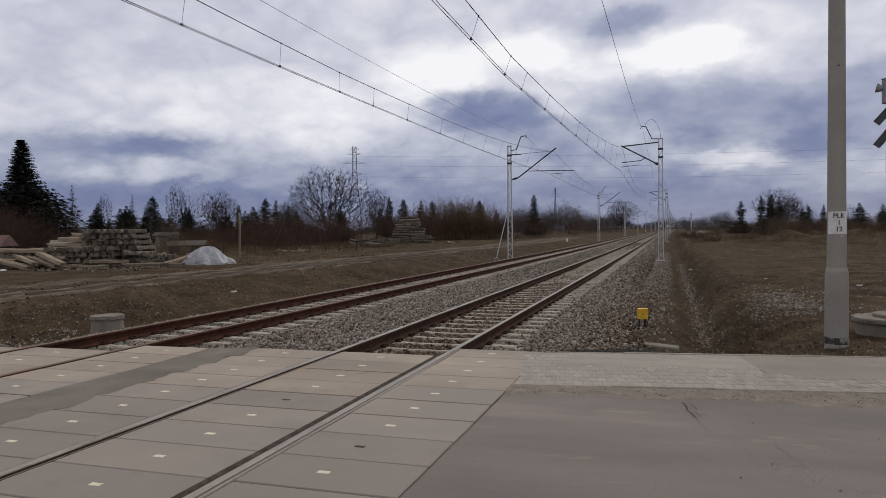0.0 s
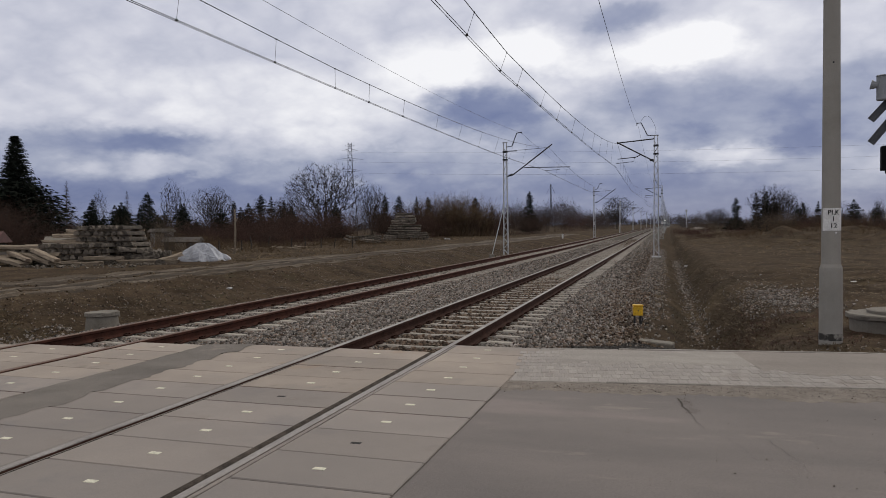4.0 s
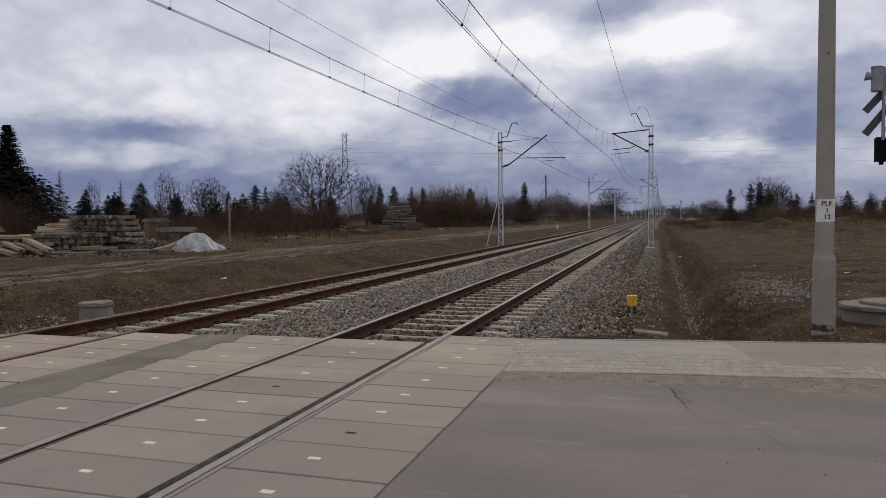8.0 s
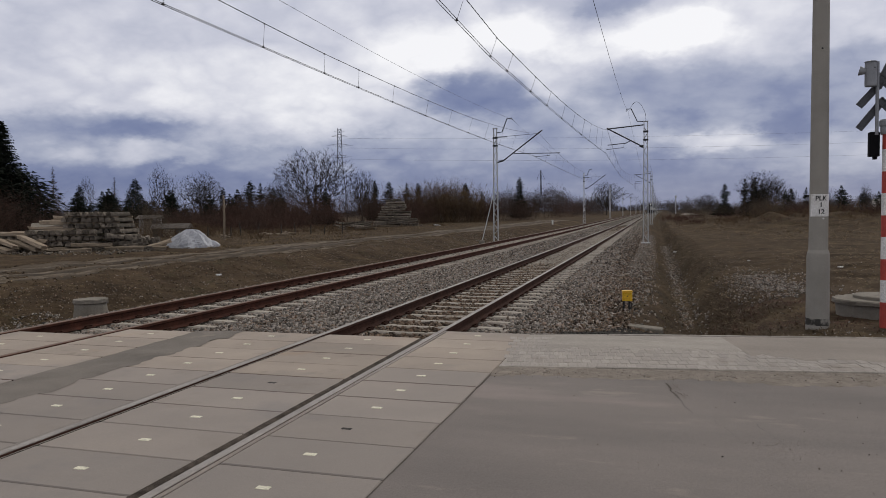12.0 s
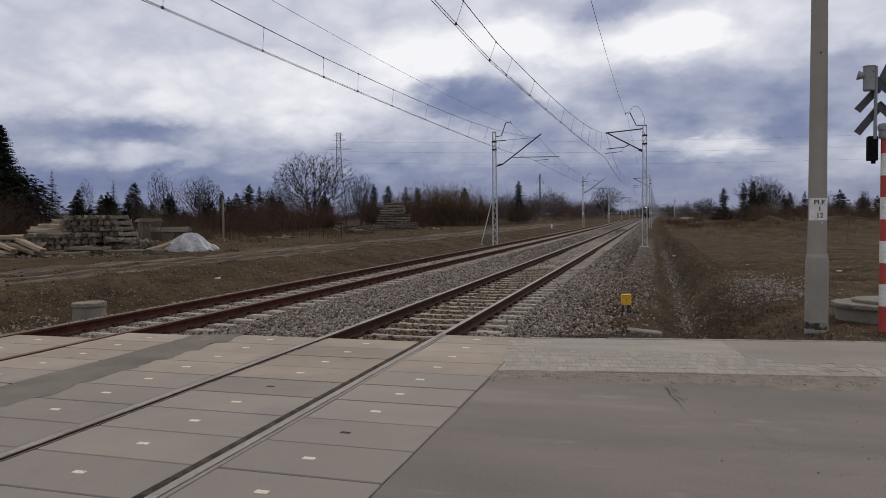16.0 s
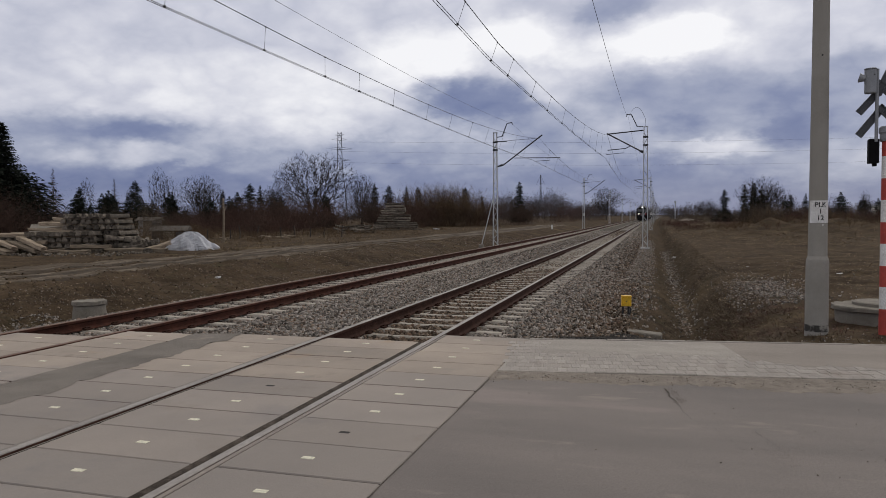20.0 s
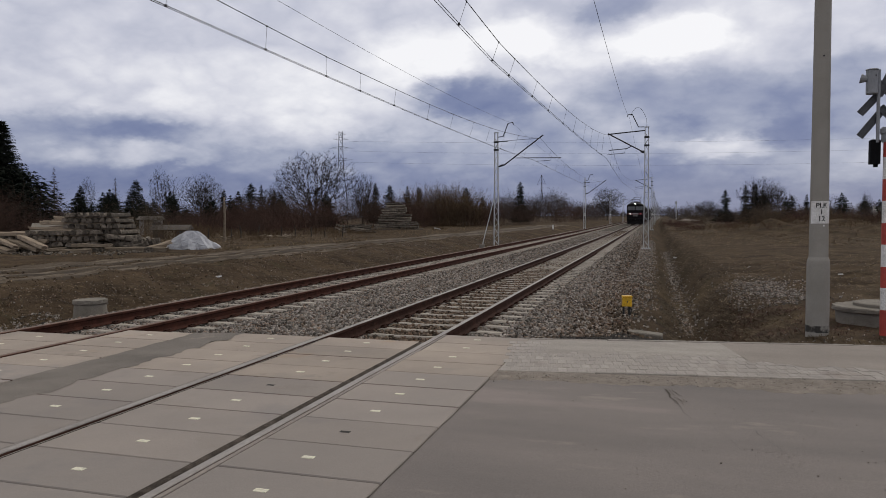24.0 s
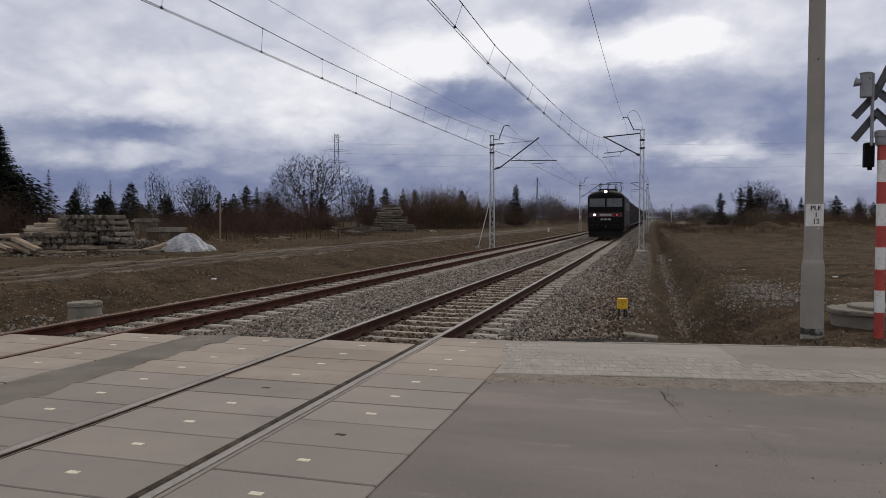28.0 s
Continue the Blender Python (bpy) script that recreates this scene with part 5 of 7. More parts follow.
def stack(cx, cy, turn, layers, cols, shrink, group, dz=0.295, jitter=0.05):
    base_ = pose(cx, cy, top(cx, cy) - 0.03, 0, 0, turn)
    for k in range(layers):
        n_ = max(1, cols - int(k * shrink))
        for c in range(n_):
            off = -((c - (n_ - 1) / 2) * 0.31 - k * shrink * 0.1)
            lay(OLD, "old_sleeper", base_ @ pose(random.uniform(-jitter, jitter), off + random.uniform(-0.03, 0.03), k * dz + random.uniform(-0.010, 0.010), random.uniform(-4, 4), random.uniform(-0.8, 0.8), random.uniform(-2, 2)),
                "weathered grey concrete sleeper stacked in a pile", "railway sleeper", group)
        # laths between the layers
        if k < layers - 1:
            for e in (-0.95, 0.95):
                lay(LATH, "spacer_lath", base_ @ pose(e, k * shrink * 0.1, k * dz + 0.2, 0, 0, 90) @ Matrix.Diagonal((n_ * 0.30 / 2, 1, 1, 1)), "thin dark timber lath between stacked sleepers", "timber lath", group + ", laths")


# ends of the sleepers face the railway
stack(-24.9, 29.5, 111, 4, 11, 0.2, "sleeper pile by the dirt road", jitter=0.07)
stack(-24.0, 30.8, 109, 7, 11, 0.5, "tall sleeper pile by the dirt road", jitter=0.07)
stack(-26.4, 29.0, 108, 3, 8, 0.2, "low sleeper pile by the dirt road", jitter=0.07)
for i in range(34):
    a_, b_ = random.uniform(-23.4, -20.8), random.uniform(30.0, 31.6)
    lay(OLD, "old_sleeper", pose(a_, b_, top(a_, b_) + random.uniform(0, 0.85) * max(0.1, 1 - abs(a_ + 22.6) / 2.2), random.uniform(-25, 25), random.uniform(-14, 14), random.uniform(-60, 120)) @ Matrix.Diagonal((0.55, 1, 1, 1)),
        "broken concrete sleeper thrown on a heap", "railway sleeper", "heap of broken sleepers")
BEAMS = [(-25.6, 29.0, 0.66, 2, 18, 1.3), (-26.0, 28.9, 0.86, -2, 20, 1.2), (-25.3, 29.3, 1.06, 3, 16, 1.25), (-24.6, 29.7, 1.08, -1, 18, 1.1), (-24.8, 29.6, 1.28, 2, 20, 1.2), (-24.5, 29.8, 1.48, -2, 17, 1.15), (-24.9, 29.9, 1.50, 5, 14, 0.9),
         (-26.8, 28.0, 0.62, 3, 20, 1.2), (-26.5, 27.8, 0.40, -2, 14, 1.2), (-27.3, 27.6, 0.78, 2, 24, 1.1), (-27.4, 27.9, 0.20, 1, 20, 1.2)]
BEAMS += [(-25.6, 27.2, 0.30, 8, -18, 1.25), (-25.0, 27.2, 0.40, 9, -24, 1.15), (-26.9, 26.6, 0.22, 9, -10, 1.2), (-27.6, 27.2, 0.1, 2, 15, 1.2), (-28.3, 26.6, 0.30, 3, 12, 1.2), (-22.6, 28.4, 0.26, 0, 19, 0.7),
          (-24.2, 27.4, 0.02, 0, 60, 0.5), (-21.2, 29.8, 0.02, 1, 26, 1.1), (-20.5, 30.5, 0.24, -16, 50, 0.55), (-26.3, 26.9, 0.46, 7, -26, 1.1), (-23.2, 27.9, 0.03, 0, 8, 0.6)]
for i, (x_, y_, h_, ry_, rz_, k_) in enumerate(BEAMS):
    lay(TIM[i % 4], "timber_beam", pose(x_, y_, top(x_, y_) + h_, random.uniform(-8, 8), ry_, rz_) @ Matrix.Diagonal((k_, random.uniform(1.1, 1.7), random.uniform(0.95, 1.3), 1)), "weathered tan timber beam lying on the pile", "timber beam", "timber beams by the sleeper piles")
# the tall pile farther on
base_ = pose(-29.4, 90.0, top(-29.4, 90.0) - 0.05, 0, 0, 14)
for k in range(12):
    lo_, hi_ = -3.2 + 0.17 * k + random.uniform(-0.15, 0.15), 3.4 - 0.24 * k + random.uniform(-0.2, 0.2)
    x_ = lo_
    while x_ < hi_ - 0.6:
        L = min(random.uniform(1.3, 2.6), hi_ - x_)
        for r in range(3):
            lay(OLD, "old_sleeper", base_ @ pose(x_ + L / 2 + random.uniform(-0.06, 0.06), (r - 1) * 0.8 + 0.03 * k, 0.315 * k + random.uniform(-0.05, 0.05), random.uniform(-9, 9), random.uniform(-3, 3), random.uniform(-9, 9)) @ Matrix.Diagonal((L / 2.55, 1.1, 1.1, 1)),
                "old concrete sleeper in a tall pile", "railway sleeper", "tall sleeper pile")
        x_ += L
for i in range(20):
    x_, y_ = random.uniform(-28.9, -26.0), random.uniform(70.5, 73)
    lay(OLD, "old_sleeper", pose(x_, y_, top(x_, y_) + 0.24 * (i % 5) * max(0.1, 1 - abs(x_ + 27.5) / 1.8), random.uniform(-20, 20), random.uniform(-14, 14), random.uniform(-40, 60)), "broken concrete sleeper in a low heap", "railway sleeper", "low heap of sleepers")

# ---- heap under a tarpaulin ----
bag = Bag()
nu, nv = 44, 14
for j in range(nv + 1):
    for i in range(nu):
        a = 2 * math.pi * i / nu
        t = j / nv
        fold = 1 + (0.10 * math.sin(a * 7 + 3.5 * t) + 0.07 * math.sin(a * 12 + 1 - 4 * t)) * (1 - 0.6 * t) + random.uniform(-0.03, 0.03)
        rx, ry = 1.38 * (1 - t) ** 0.6 * fold, 1.0 * (1 - t) ** 0.6 * fold
        zz = 1.05 * t ** 0.85 + (0.05 * math.sin(a * 5 + t * 9) + random.uniform(-0.025, 0.025)) * (t > 0) * (t < 1)
        bag.v.append((rx * math.cos(a) - 0.35 * t * (1 - t), ry * math.sin(a), zz))
for j in range(nv):
    for i in range(nu):
        bag.f.append((j * nu + i, j * nu + (i + 1) % nu, (j + 1) * nu + (i + 1) % nu, (j + 1) * nu + i))
heap = thing("covered_heap", "pale grey plastic sheet draped over a heap beside the dirt road", "tarpaulin", pose(-20.9, 33.9, top(-20.9, 33.9) - 0.02, 0, 0, 25))
part("sheet", bag, M["tarp"], heap)
for i in range(7):
    a = i * 0.9 + 0.2
    part("weight_stone", Bag().box(-0.09, 0.09, -0.06, 0.06, -0.02, 0.09, bevel=0.02), M["old_sleeper"], heap, "stone holding the sheet down", at=pose(1.42 * math.cos(a), 1.05 * math.sin(a), 0, 0, 0, a * 40))

# ---- the train ----
def train_pose(y):
    """A vehicle's pose with its front at y on the near track."""
    a, b = on_line(0, y), on_line(0, y + 12)
    d = b - a
    return Matrix.Translation(a) @ pose(0, 0, 0, math.degrees(math.atan2(d.z, d.y)), 0, math.degrees(-math.atan2(d.x, d.y)))


def hull(sections):
    """A body lofted along y; sections of (y, half width, floor, eaves, roof)."""
    b = Bag()
    n_ = 0
    for y, w, z0, z1, z2 in sections:
        ring = [(w * 0.96, z0), (w, z0 + 0.2), (w, z1)]
        for t in (0.2, 0.4, 0.6, 0.8):
            ring.append((w * math.cos(t * math.pi / 2) ** 0.8, z1 + (z2 - z1) * math.sin(t * math.pi / 2)))
        full = ring + [(0, z2)] + [(-x, z) for x, z in reversed(ring)]
        n_ = len(full)
        b.v += [(x, y, z) for x, z in full]
    for i in range(len(sections) - 1):
        for k in range(n_):
            b.f.append((i * n_ + k, i * n_ + (k + 1) % n_, (i + 1) * n_ + (k + 1) % n_, (i + 1) * n_ + k))
    b.f += [tuple(reversed(range(n_))), tuple(range((len(sections) - 1) * n_, len(sections) * n_))]
    return b


def wheel(parent, x, y, r):
    w = part("wheel", Bag().tube([(x - 0.065, y, r), (x + 0.065, y, r)], r, 20), M["rail_dark"], parent)
    part("hub", Bag().tube([(x - 0.09, y, r), (x + 0.09, y, r)], 0.16, 12), M["dark_steel"], w)


def pantograph(parent, y, raised):
    h = 1.15 if raised else 0.42
    p = part("pantograph", Bag().box(-0.75, 0.75, y - 0.7, y - 0.62, 4.28, 4.36).box(-0.75, 0.75, y + 0.62, y + 0.7, 4.28, 4.36).box(-0.75, -0.67, y - 0.7, y + 0.7, 4.28, 4.36).box(0.67, 0.75, y - 0.7, y + 0.7, 4.28, 4.36), M["dark_steel"], parent, "dark frame of the current collector")
    for s in (-1, 1):
        for e in (-1, 1):
            part("lower_arm", Bag().tube([(s * 0.6, y + e * 0.25, 4.36), (s * 0.72, y + e * 1.05, 4.36 + h * 0.5)], 0.035, 6), M["dark_steel"], p)
            part("upper_arm", Bag().tube([(s * 0.72, y + e * 1.05, 4.36 + h * 0.5), (s * 0.55, y + e * 0.1, 4.36 + h)], 0.03, 6), M["dark_steel"], p)
            part("insulator", Bag().turned([(0.07, 4.12), (0.09, 4.18), (0.07, 4.22), (0.09, 4.26), (0.07, 4.30)], 10, s * 0.7, y + e * 0.6), M["rail_dark"], p)
    part("collector_head", Bag().tube([(-0.85, y, 4.26 + h), (-0.68, y, 4.38 + h), (0.68, y, 4.38 + h), (0.85, y, 4.26 + h)], 0.035, 6), M["dark_steel"], p)
    part("collector_head", Bag().tube([(-0.82, y + 0.25, 4.28 + h), (-0.68, y + 0.25, 4.38 + h), (0.68, y + 0.25, 4.38 + h), (0.82, y + 0.25, 4.28 + h)], 0.03, 6), M["dark_steel"], p)


loco = thing("locomotive", "black electric locomotive with lit headlights hauling a freight train", "locomotive")
part("body", hull([(0.0, 1.36, 0.85, 3.46, 3.78), (0.06, 1.47, 0.82, 3.50, 3.90), (0.18, 1.53, 0.8, 3.52, 4.0), (0.45, 1.55, 0.8, 3.54, 4.08), (1.2, 1.52, 0.9, 3.54, 4.16), (17.6, 1.49, 0.9, 3.54, 4.16), (18.5, 1.42, 0.9, 3.54, 4.02), (18.8, 1.28, 0.95, 3.50, 3.86)]), M["loco"], loco, smooth=False)
for s in (-1, 1):
    part("side_panel", Bag().box(s * 1.494 - 0.006, s * 1.494 + 0.006, 1.9, 16.9, 1.35, 3.45), M["loco_side"], loco, "dark grey side panel")
    for k in range(6):
        part("side_grille", Bag().box(s * 1.506 - 0.008, s * 1.506 + 0.008, 3.2 + 2.2 * k, 4.9 + 2.2 * k, 2.5, 3.2), M["dark_steel"], loco)
    part("cab_door", Bag().box(s * 1.5 - 0.008, s * 1.5 + 0.008, 1.15, 1.75, 1.2, 3.35), M["loco"], loco)
    sc = part("windscreen", Bag().box(s * 0.715 - 0.64, s * 0.715 + 0.64, -0.035, -0.005, 2.74, 3.44, bevel=0.0), M["cab_glass"], loco, "grey reflecting windscreen")
    part("screen_frame", Bag().box(s * 0.72 - 0.67, s * 0.72 + 0.67, -0.028, -0.002, 3.44, 3.50).box(s * 0.72 - 0.67, s * 0.72 + 0.67, -0.028, -0.002, 2.68, 2.74).box(s * 0.72 - 0.69, s * 0.72 - 0.63, -0.028, -0.002, 2.68, 3.50).box(s * 0.72 + 0.63, s * 0.72 + 0.69, -0.028, -0.002, 2.68, 3.50), M["loco"], sc)
    part("wiper", Bag().tube([(s * 0.66, -0.05, 2.68), (s * 0.4, -0.06, 3.25)], 0.012, 5), M["ink"], sc)
    b_ = part("buffer", Bag().tube([(s * 0.875, -0.02, 1.05), (s * 0.875, -0.5, 1.05)], [0.11, 0.09], 12).tube([(s * 0.875, -0.5, 1.05), (s * 0.875, -0.56, 1.05)], [0.24, 0.22], 16), M["loco"], loco)
    part("handrail", Bag().tube([(s * 1.0, -0.08, 1.5), (s * 1.0, -0.1, 1.6), (s * 1.0, -0.1, 2.4), (s * 1.0, -0.03, 2.45)], 0.016, 6), M["dark_steel"], loco)
    lh = part("lamp_housing", Bag().tube([(s * 0.93, 0.02, 2.05), (s * 0.93, -0.07, 2.05)], 0.15, 18), M["loco"], loco)
    part("lamp_lens", Bag().tube([(s * 0.93, -0.07, 2.05), (s * 0.93, -0.085, 2.05)], 0.09 if s < 0 else 0.075, 18), M["lamp_on" if s < 0 else "lamp_red"], lh, "lit white headlight" if s < 0 else "reddish marker lamp")
part("red_band", Bag().box(-1.36, 1.36, -0.018, -0.003, 1.86, 2.24), M["loco_red"], loco, "dull red band across the front")
part("maker_plate", Bag().box(-0.5, 0.5, -0.03, -0.018, 1.98, 2.13), M["lettering"], loco, "pale unreadable plate")
part("number_bars", Bag().box(-0.42, -0.20, -0.014, -0.002, 1.60, 1.74).box(-0.14, 0.1, -0.014, -0.002, 1.60, 1.74).box(0.16, 0.42, -0.014, -0.002, 1.60, 1.74), M["lettering"], loco, "pale unreadable number bars")
part("buffer_beam", Bag().box(-1.45, 1.45, -0.06, 0.25, 0.8, 1.25, bevel=0.03), M["loco"], loco)
part("rail_guard", Bag().add([(-1.4, -0.2, 0.18), (1.4, -0.2, 0.18), (1.45, 0.05, 0.8), (-1.45, 0.05, 0.8), (-1.4, 0.1, 0.18), (1.4, 0.1, 0.18)], [(0, 1, 2, 3), (0, 4, 5, 1), (1, 5, 2), (0, 3, 4), (4, 3, 2, 5)]), M["loco"], loco)
part("coupling_hook", Bag().box(-0.06, 0.06, -0.35, 0.0, 0.98, 1.14, bevel=0.02), M["dark_steel"], loco)
top_lamp = part("top_lamp", Bag().tube([(0, 0.5, 4.02), (0, -0.06, 4.0)], [0.20, 0.24], 18), M["loco"], loco)
part("lamp_lens", Bag().tube([(0, -0.06, 4.0), (0, -0.078, 4.0)], 0.105, 18), M["lamp_on"], top_lamp, "lit white headlight")
part("underframe", Bag().box(-1.2, 1.2, 0.4, 18.4, 0.45, 1.05, bevel=0.04), M["loco"], loco)
for y in (2.6, 5.4, 13.4, 16.2):
    for s in (-1, 1):
        wheel(loco, s * 0.75, y, 0.6)
for y in (4.0, 14.8):
    for s in (-1, 1):
        part("bogie_frame", Bag().box(s * 1.12 - 0.07, s * 1.12 + 0.07, y - 2.2, y + 2.2, 0.5, 0.95, bevel=0.03), M["dark_steel"], loco)
part("roof_equipment", Bag().box(-0.5, 0.5, 6.5, 12.5, 4.14, 4.5, bevel=0.08), M["dark_steel"], loco)
for s in (-0.9, 0.9):
    part("roof_rail", Bag().tube([(s, 1.0, 4.05), (s, 1.05, 4.35), (s, 4.8, 4.35), (s, 4.85, 4.05)], 0.025, 6), M["dark_steel"], loco)
pantograph(loco, 3.2, False)
pantograph(loco, 15.6, True)


def hopper():
    w = thing("freight_wagon", "dark brown high-sided freight wagon coupled behind the locomotive", "freight wagon", group="freight wagons")
    part("body", Bag().box(-1.45, 1.45, 0.6, 13.2, 1.15, 3.45, bevel=0.05), M["wagon"], w)
    for s in (-1, 1):
        for k in range(9):
            part("side_rib", Bag().box(s * 1.49 - 0.045, s * 1.49 + 0.045, 0.7 + 1.53 * k, 0.82 + 1.53 * k, 1.15, 3.45), M["wagon"], w)
        part("top_rail", Bag().box(s * 1.47 - 0.06, s * 1.47 + 0.06, 0.6, 13.2, 3.45, 3.55), M["wagon"], w)
        part("buffer", Bag().tube([(s * 0.875, 0.6, 1.05), (s * 0.875, 0.0, 1.05)], [0.1, 0.2], 12), M["dark_steel"], w)
        for y in (2.2, 4.0, 9.8, 11.6):
            wheel(w, s * 0.75, y, 0.46)
    part("underframe", Bag().box(-1.1, 1.1, 0.4, 13.4, 0.75, 1.15), M["dark_steel"], w)
    return w


WAGONS = [hopper()]
for k in range(11):
    WAGONS.append(copy_thing(WAGONS[0], Matrix.Identity(4)))

# ---- plants ----
def prisms(segs):
    """Three-sided tapering bars from an array of rows: start, end, start radius, end radius."""
    segs = np.asarray(segs, float)
    a, b, r0, r1 = segs[:, :3], segs[:, 3:6], segs[:, 6:7], segs[:, 7:8]
    d = b - a
    d /= np.linalg.norm(d, axis=1, keepdims=True) + 1e-9
    ref = np.where(np.abs(d[:, 2:3]) < 0.9, [[0, 0, 1.0]], [[1.0, 0, 0]])
    u = np.cross(d, ref)
    u /= np.linalg.norm(u, axis=1, keepdims=True) + 1e-9
    w = np.cross(d, u)
    rings = []
    for c, r in ((a, r0), (b, r1)):
        for k in range(3):
            t = 2 * math.pi * k / 3
            rings.append(c + r * (u * math.cos(t) + w * math.sin(t)))
    v = np.stack(rings, 1).reshape(-1, 3)
    f = np.array([(0, 1, 4, 3), (1, 2, 5, 4), (2, 0, 3, 5)])
    return v, (f[None] + 6 * np.arange(len(segs))[:, None, None]).reshape(-1, 4)


def blades(segs):
    """Flat tapering sprays and twigs, each turned its own way."""
    segs = np.asarray(segs, float)
    r = np.random.default_rng(len(segs))
    a, b, r0, r1 = segs[:, :3], segs[:, 3:6], segs[:, 6:7] * 1.25, segs[:, 7:8] * 1.25
    u = np.cross(b - a, r.normal(0, 1, (len(segs), 3)))
    u /= np.linalg.norm(u, axis=1, keepdims=True) + 1e-9
    v = np.stack([a - u * r0, a + u * r0, b + u * r1, b - u * r1], 1).reshape(-1, 3)
    return v, np.arange(len(v)).reshape(-1, 4)


def seg_mesh(name, segs, mat, flat=False):
    v, f = blades(segs) if flat else prisms(segs)
    return np_mesh(name, v, f, mat)


def bare_tree(h, seed, half, bole=0.16, n=1500, low=0.20, straight=0.55):
    """A bole whose limbs fork on towards points spread through a domed crown; half is the crown's half width."""
    r = np.random.default_rng(seed)
    pts = r.normal(0, 1, (n, 3))
    pts /= np.linalg.norm(pts, axis=1, keepdims=True)
    pts *= r.uniform(0.05, 1.0, (n, 1)) ** 0.42
    mid = h * (low + 1) / 2
    pts = pts * np.array([half, half, h - mid]) * (1 + 0.10 * np.sin(3.1 * np.arctan2(pts[:, 1:2], pts[:, :1]) + seed)) + np.array([0, 0, mid])
    # crowns are broadest above the middle
    pts[:, :2] *= np.interp(pts[:, 2] / h, [low, 0.55, 0.8, 1.0], [0.7, 1.0, 1.0, 0.85])[:, None]
    base = np.array([0, 0, bole * h])
    pts = pts[np.argsort(np.linalg.norm(pts - base, axis=1))]
    node, up, run = [np.array([0, 0, -0.2]), np.array([0.006 * h, 0, bole * h * 0.5]), base], [-1, 0, 1], [0.0, 0.08 * h, 0.16 * h]
    P = np.zeros((n * 5 + 9, 3))
    R = np.zeros(n * 5 + 9)
    P[:3], R[:3] = np.array(node), run
    k, ends = 3, []
    for p in pts:
        d = np.linalg.norm(P[2:k] - p, axis=1)
        cost = d + straight * R[2:k] + 0.5 * np.maximum(P[2:k, 2] - p[2], 0)
        i = int(np.argmin(cost)) + 2
        a, L = P[i].copy(), d[i - 2]
        steps = max(1, min(4, int(L / (0.055 * h)) + 1))
        bow = r.normal(0, 0.03 * L, 3)
        for q in range(1, steps + 1):
            t = q / steps
            P[k] = a + (p - a) * t + bow * math.sin(math.pi * t)
            R[k] = R[i] + L / steps
            up.append(i)
            i, k = k, k + 1
        ends.append(k - 1)
    load = np.zeros(k)
    load[ends] = 1.0
    for i in range(k - 1, 0, -1):
        load[up[i]] += load[i]
    thick = 0.00052 * h * np.maximum(load, 1) ** 0.52 + 0.0003 * h
    stout, fine = [], []
    for i in range(1, k):
        j = up[i]
        row = (*P[j], *P[i], max(thick[j] if j > 2 else thick[i] * 1.2, thick[i]), thick[i])
        (stout if load[i] > 9 else fine).append(row)
    for i in ends:
        d0 = P[i] - P[up[i]]
        d0 /= np.linalg.norm(d0) + 1e-9
        for _ in range(6):
            e = d0 + r.normal(0, 0.55, 3) + np.array([0, 0, 0.25])
            e /= np.linalg.norm(e)
            fine.append((*P[i], *(P[i] + e * h * r.uniform(0.02, 0.06)), thick[i] * 0.75, thick[i] * 0.3))
    return np.array(stout), np.array(fine)


def shrub(h, seed, width, stems=72, r0=0.0062):
    r = np.random.default_rng(seed)
    rows = []
    for _ in range(stems):
        p = np.array([r.normal(0, width * 0.22), r.normal(0, width * 0.22), -0.1])
        d = np.array([r.normal(0, 0.32), r.normal(0, 0.32), 1.0])
        d /= np.linalg.norm(d)
        L, rad = h * r.uniform(0.55, 1.05), r0 * r.uniform(0.7, 1.3)
        for i in range(4):
            q = p + d * L / 4
            rows.append((*p, *q, rad * (1 - 0.2 * i), rad * (0.8 - 0.2 * i)))
            if i:
                for _ in range(3):
                    e = d + r.normal(0, 0.45, 3)
                    e /= np.linalg.norm(e)
                    m_ = q + e * L * r.uniform(0.12, 0.3)
                    rows.append((*q, *m_, rad * 0.55, rad * 0.35))
                    for _ in range(2):
                        g_ = e + r.normal(0, 0.5, 3)
                        g_ /= np.linalg.norm(g_)
                        rows.append((*m_, *(m_ + g_ * L * r.uniform(0.08, 0.2)), rad * 0.38, rad * 0.15))
            p = q
            d = d + r.normal(0, 0.12, 3)
            d /= np.linalg.norm(d)
    return np.array(rows)


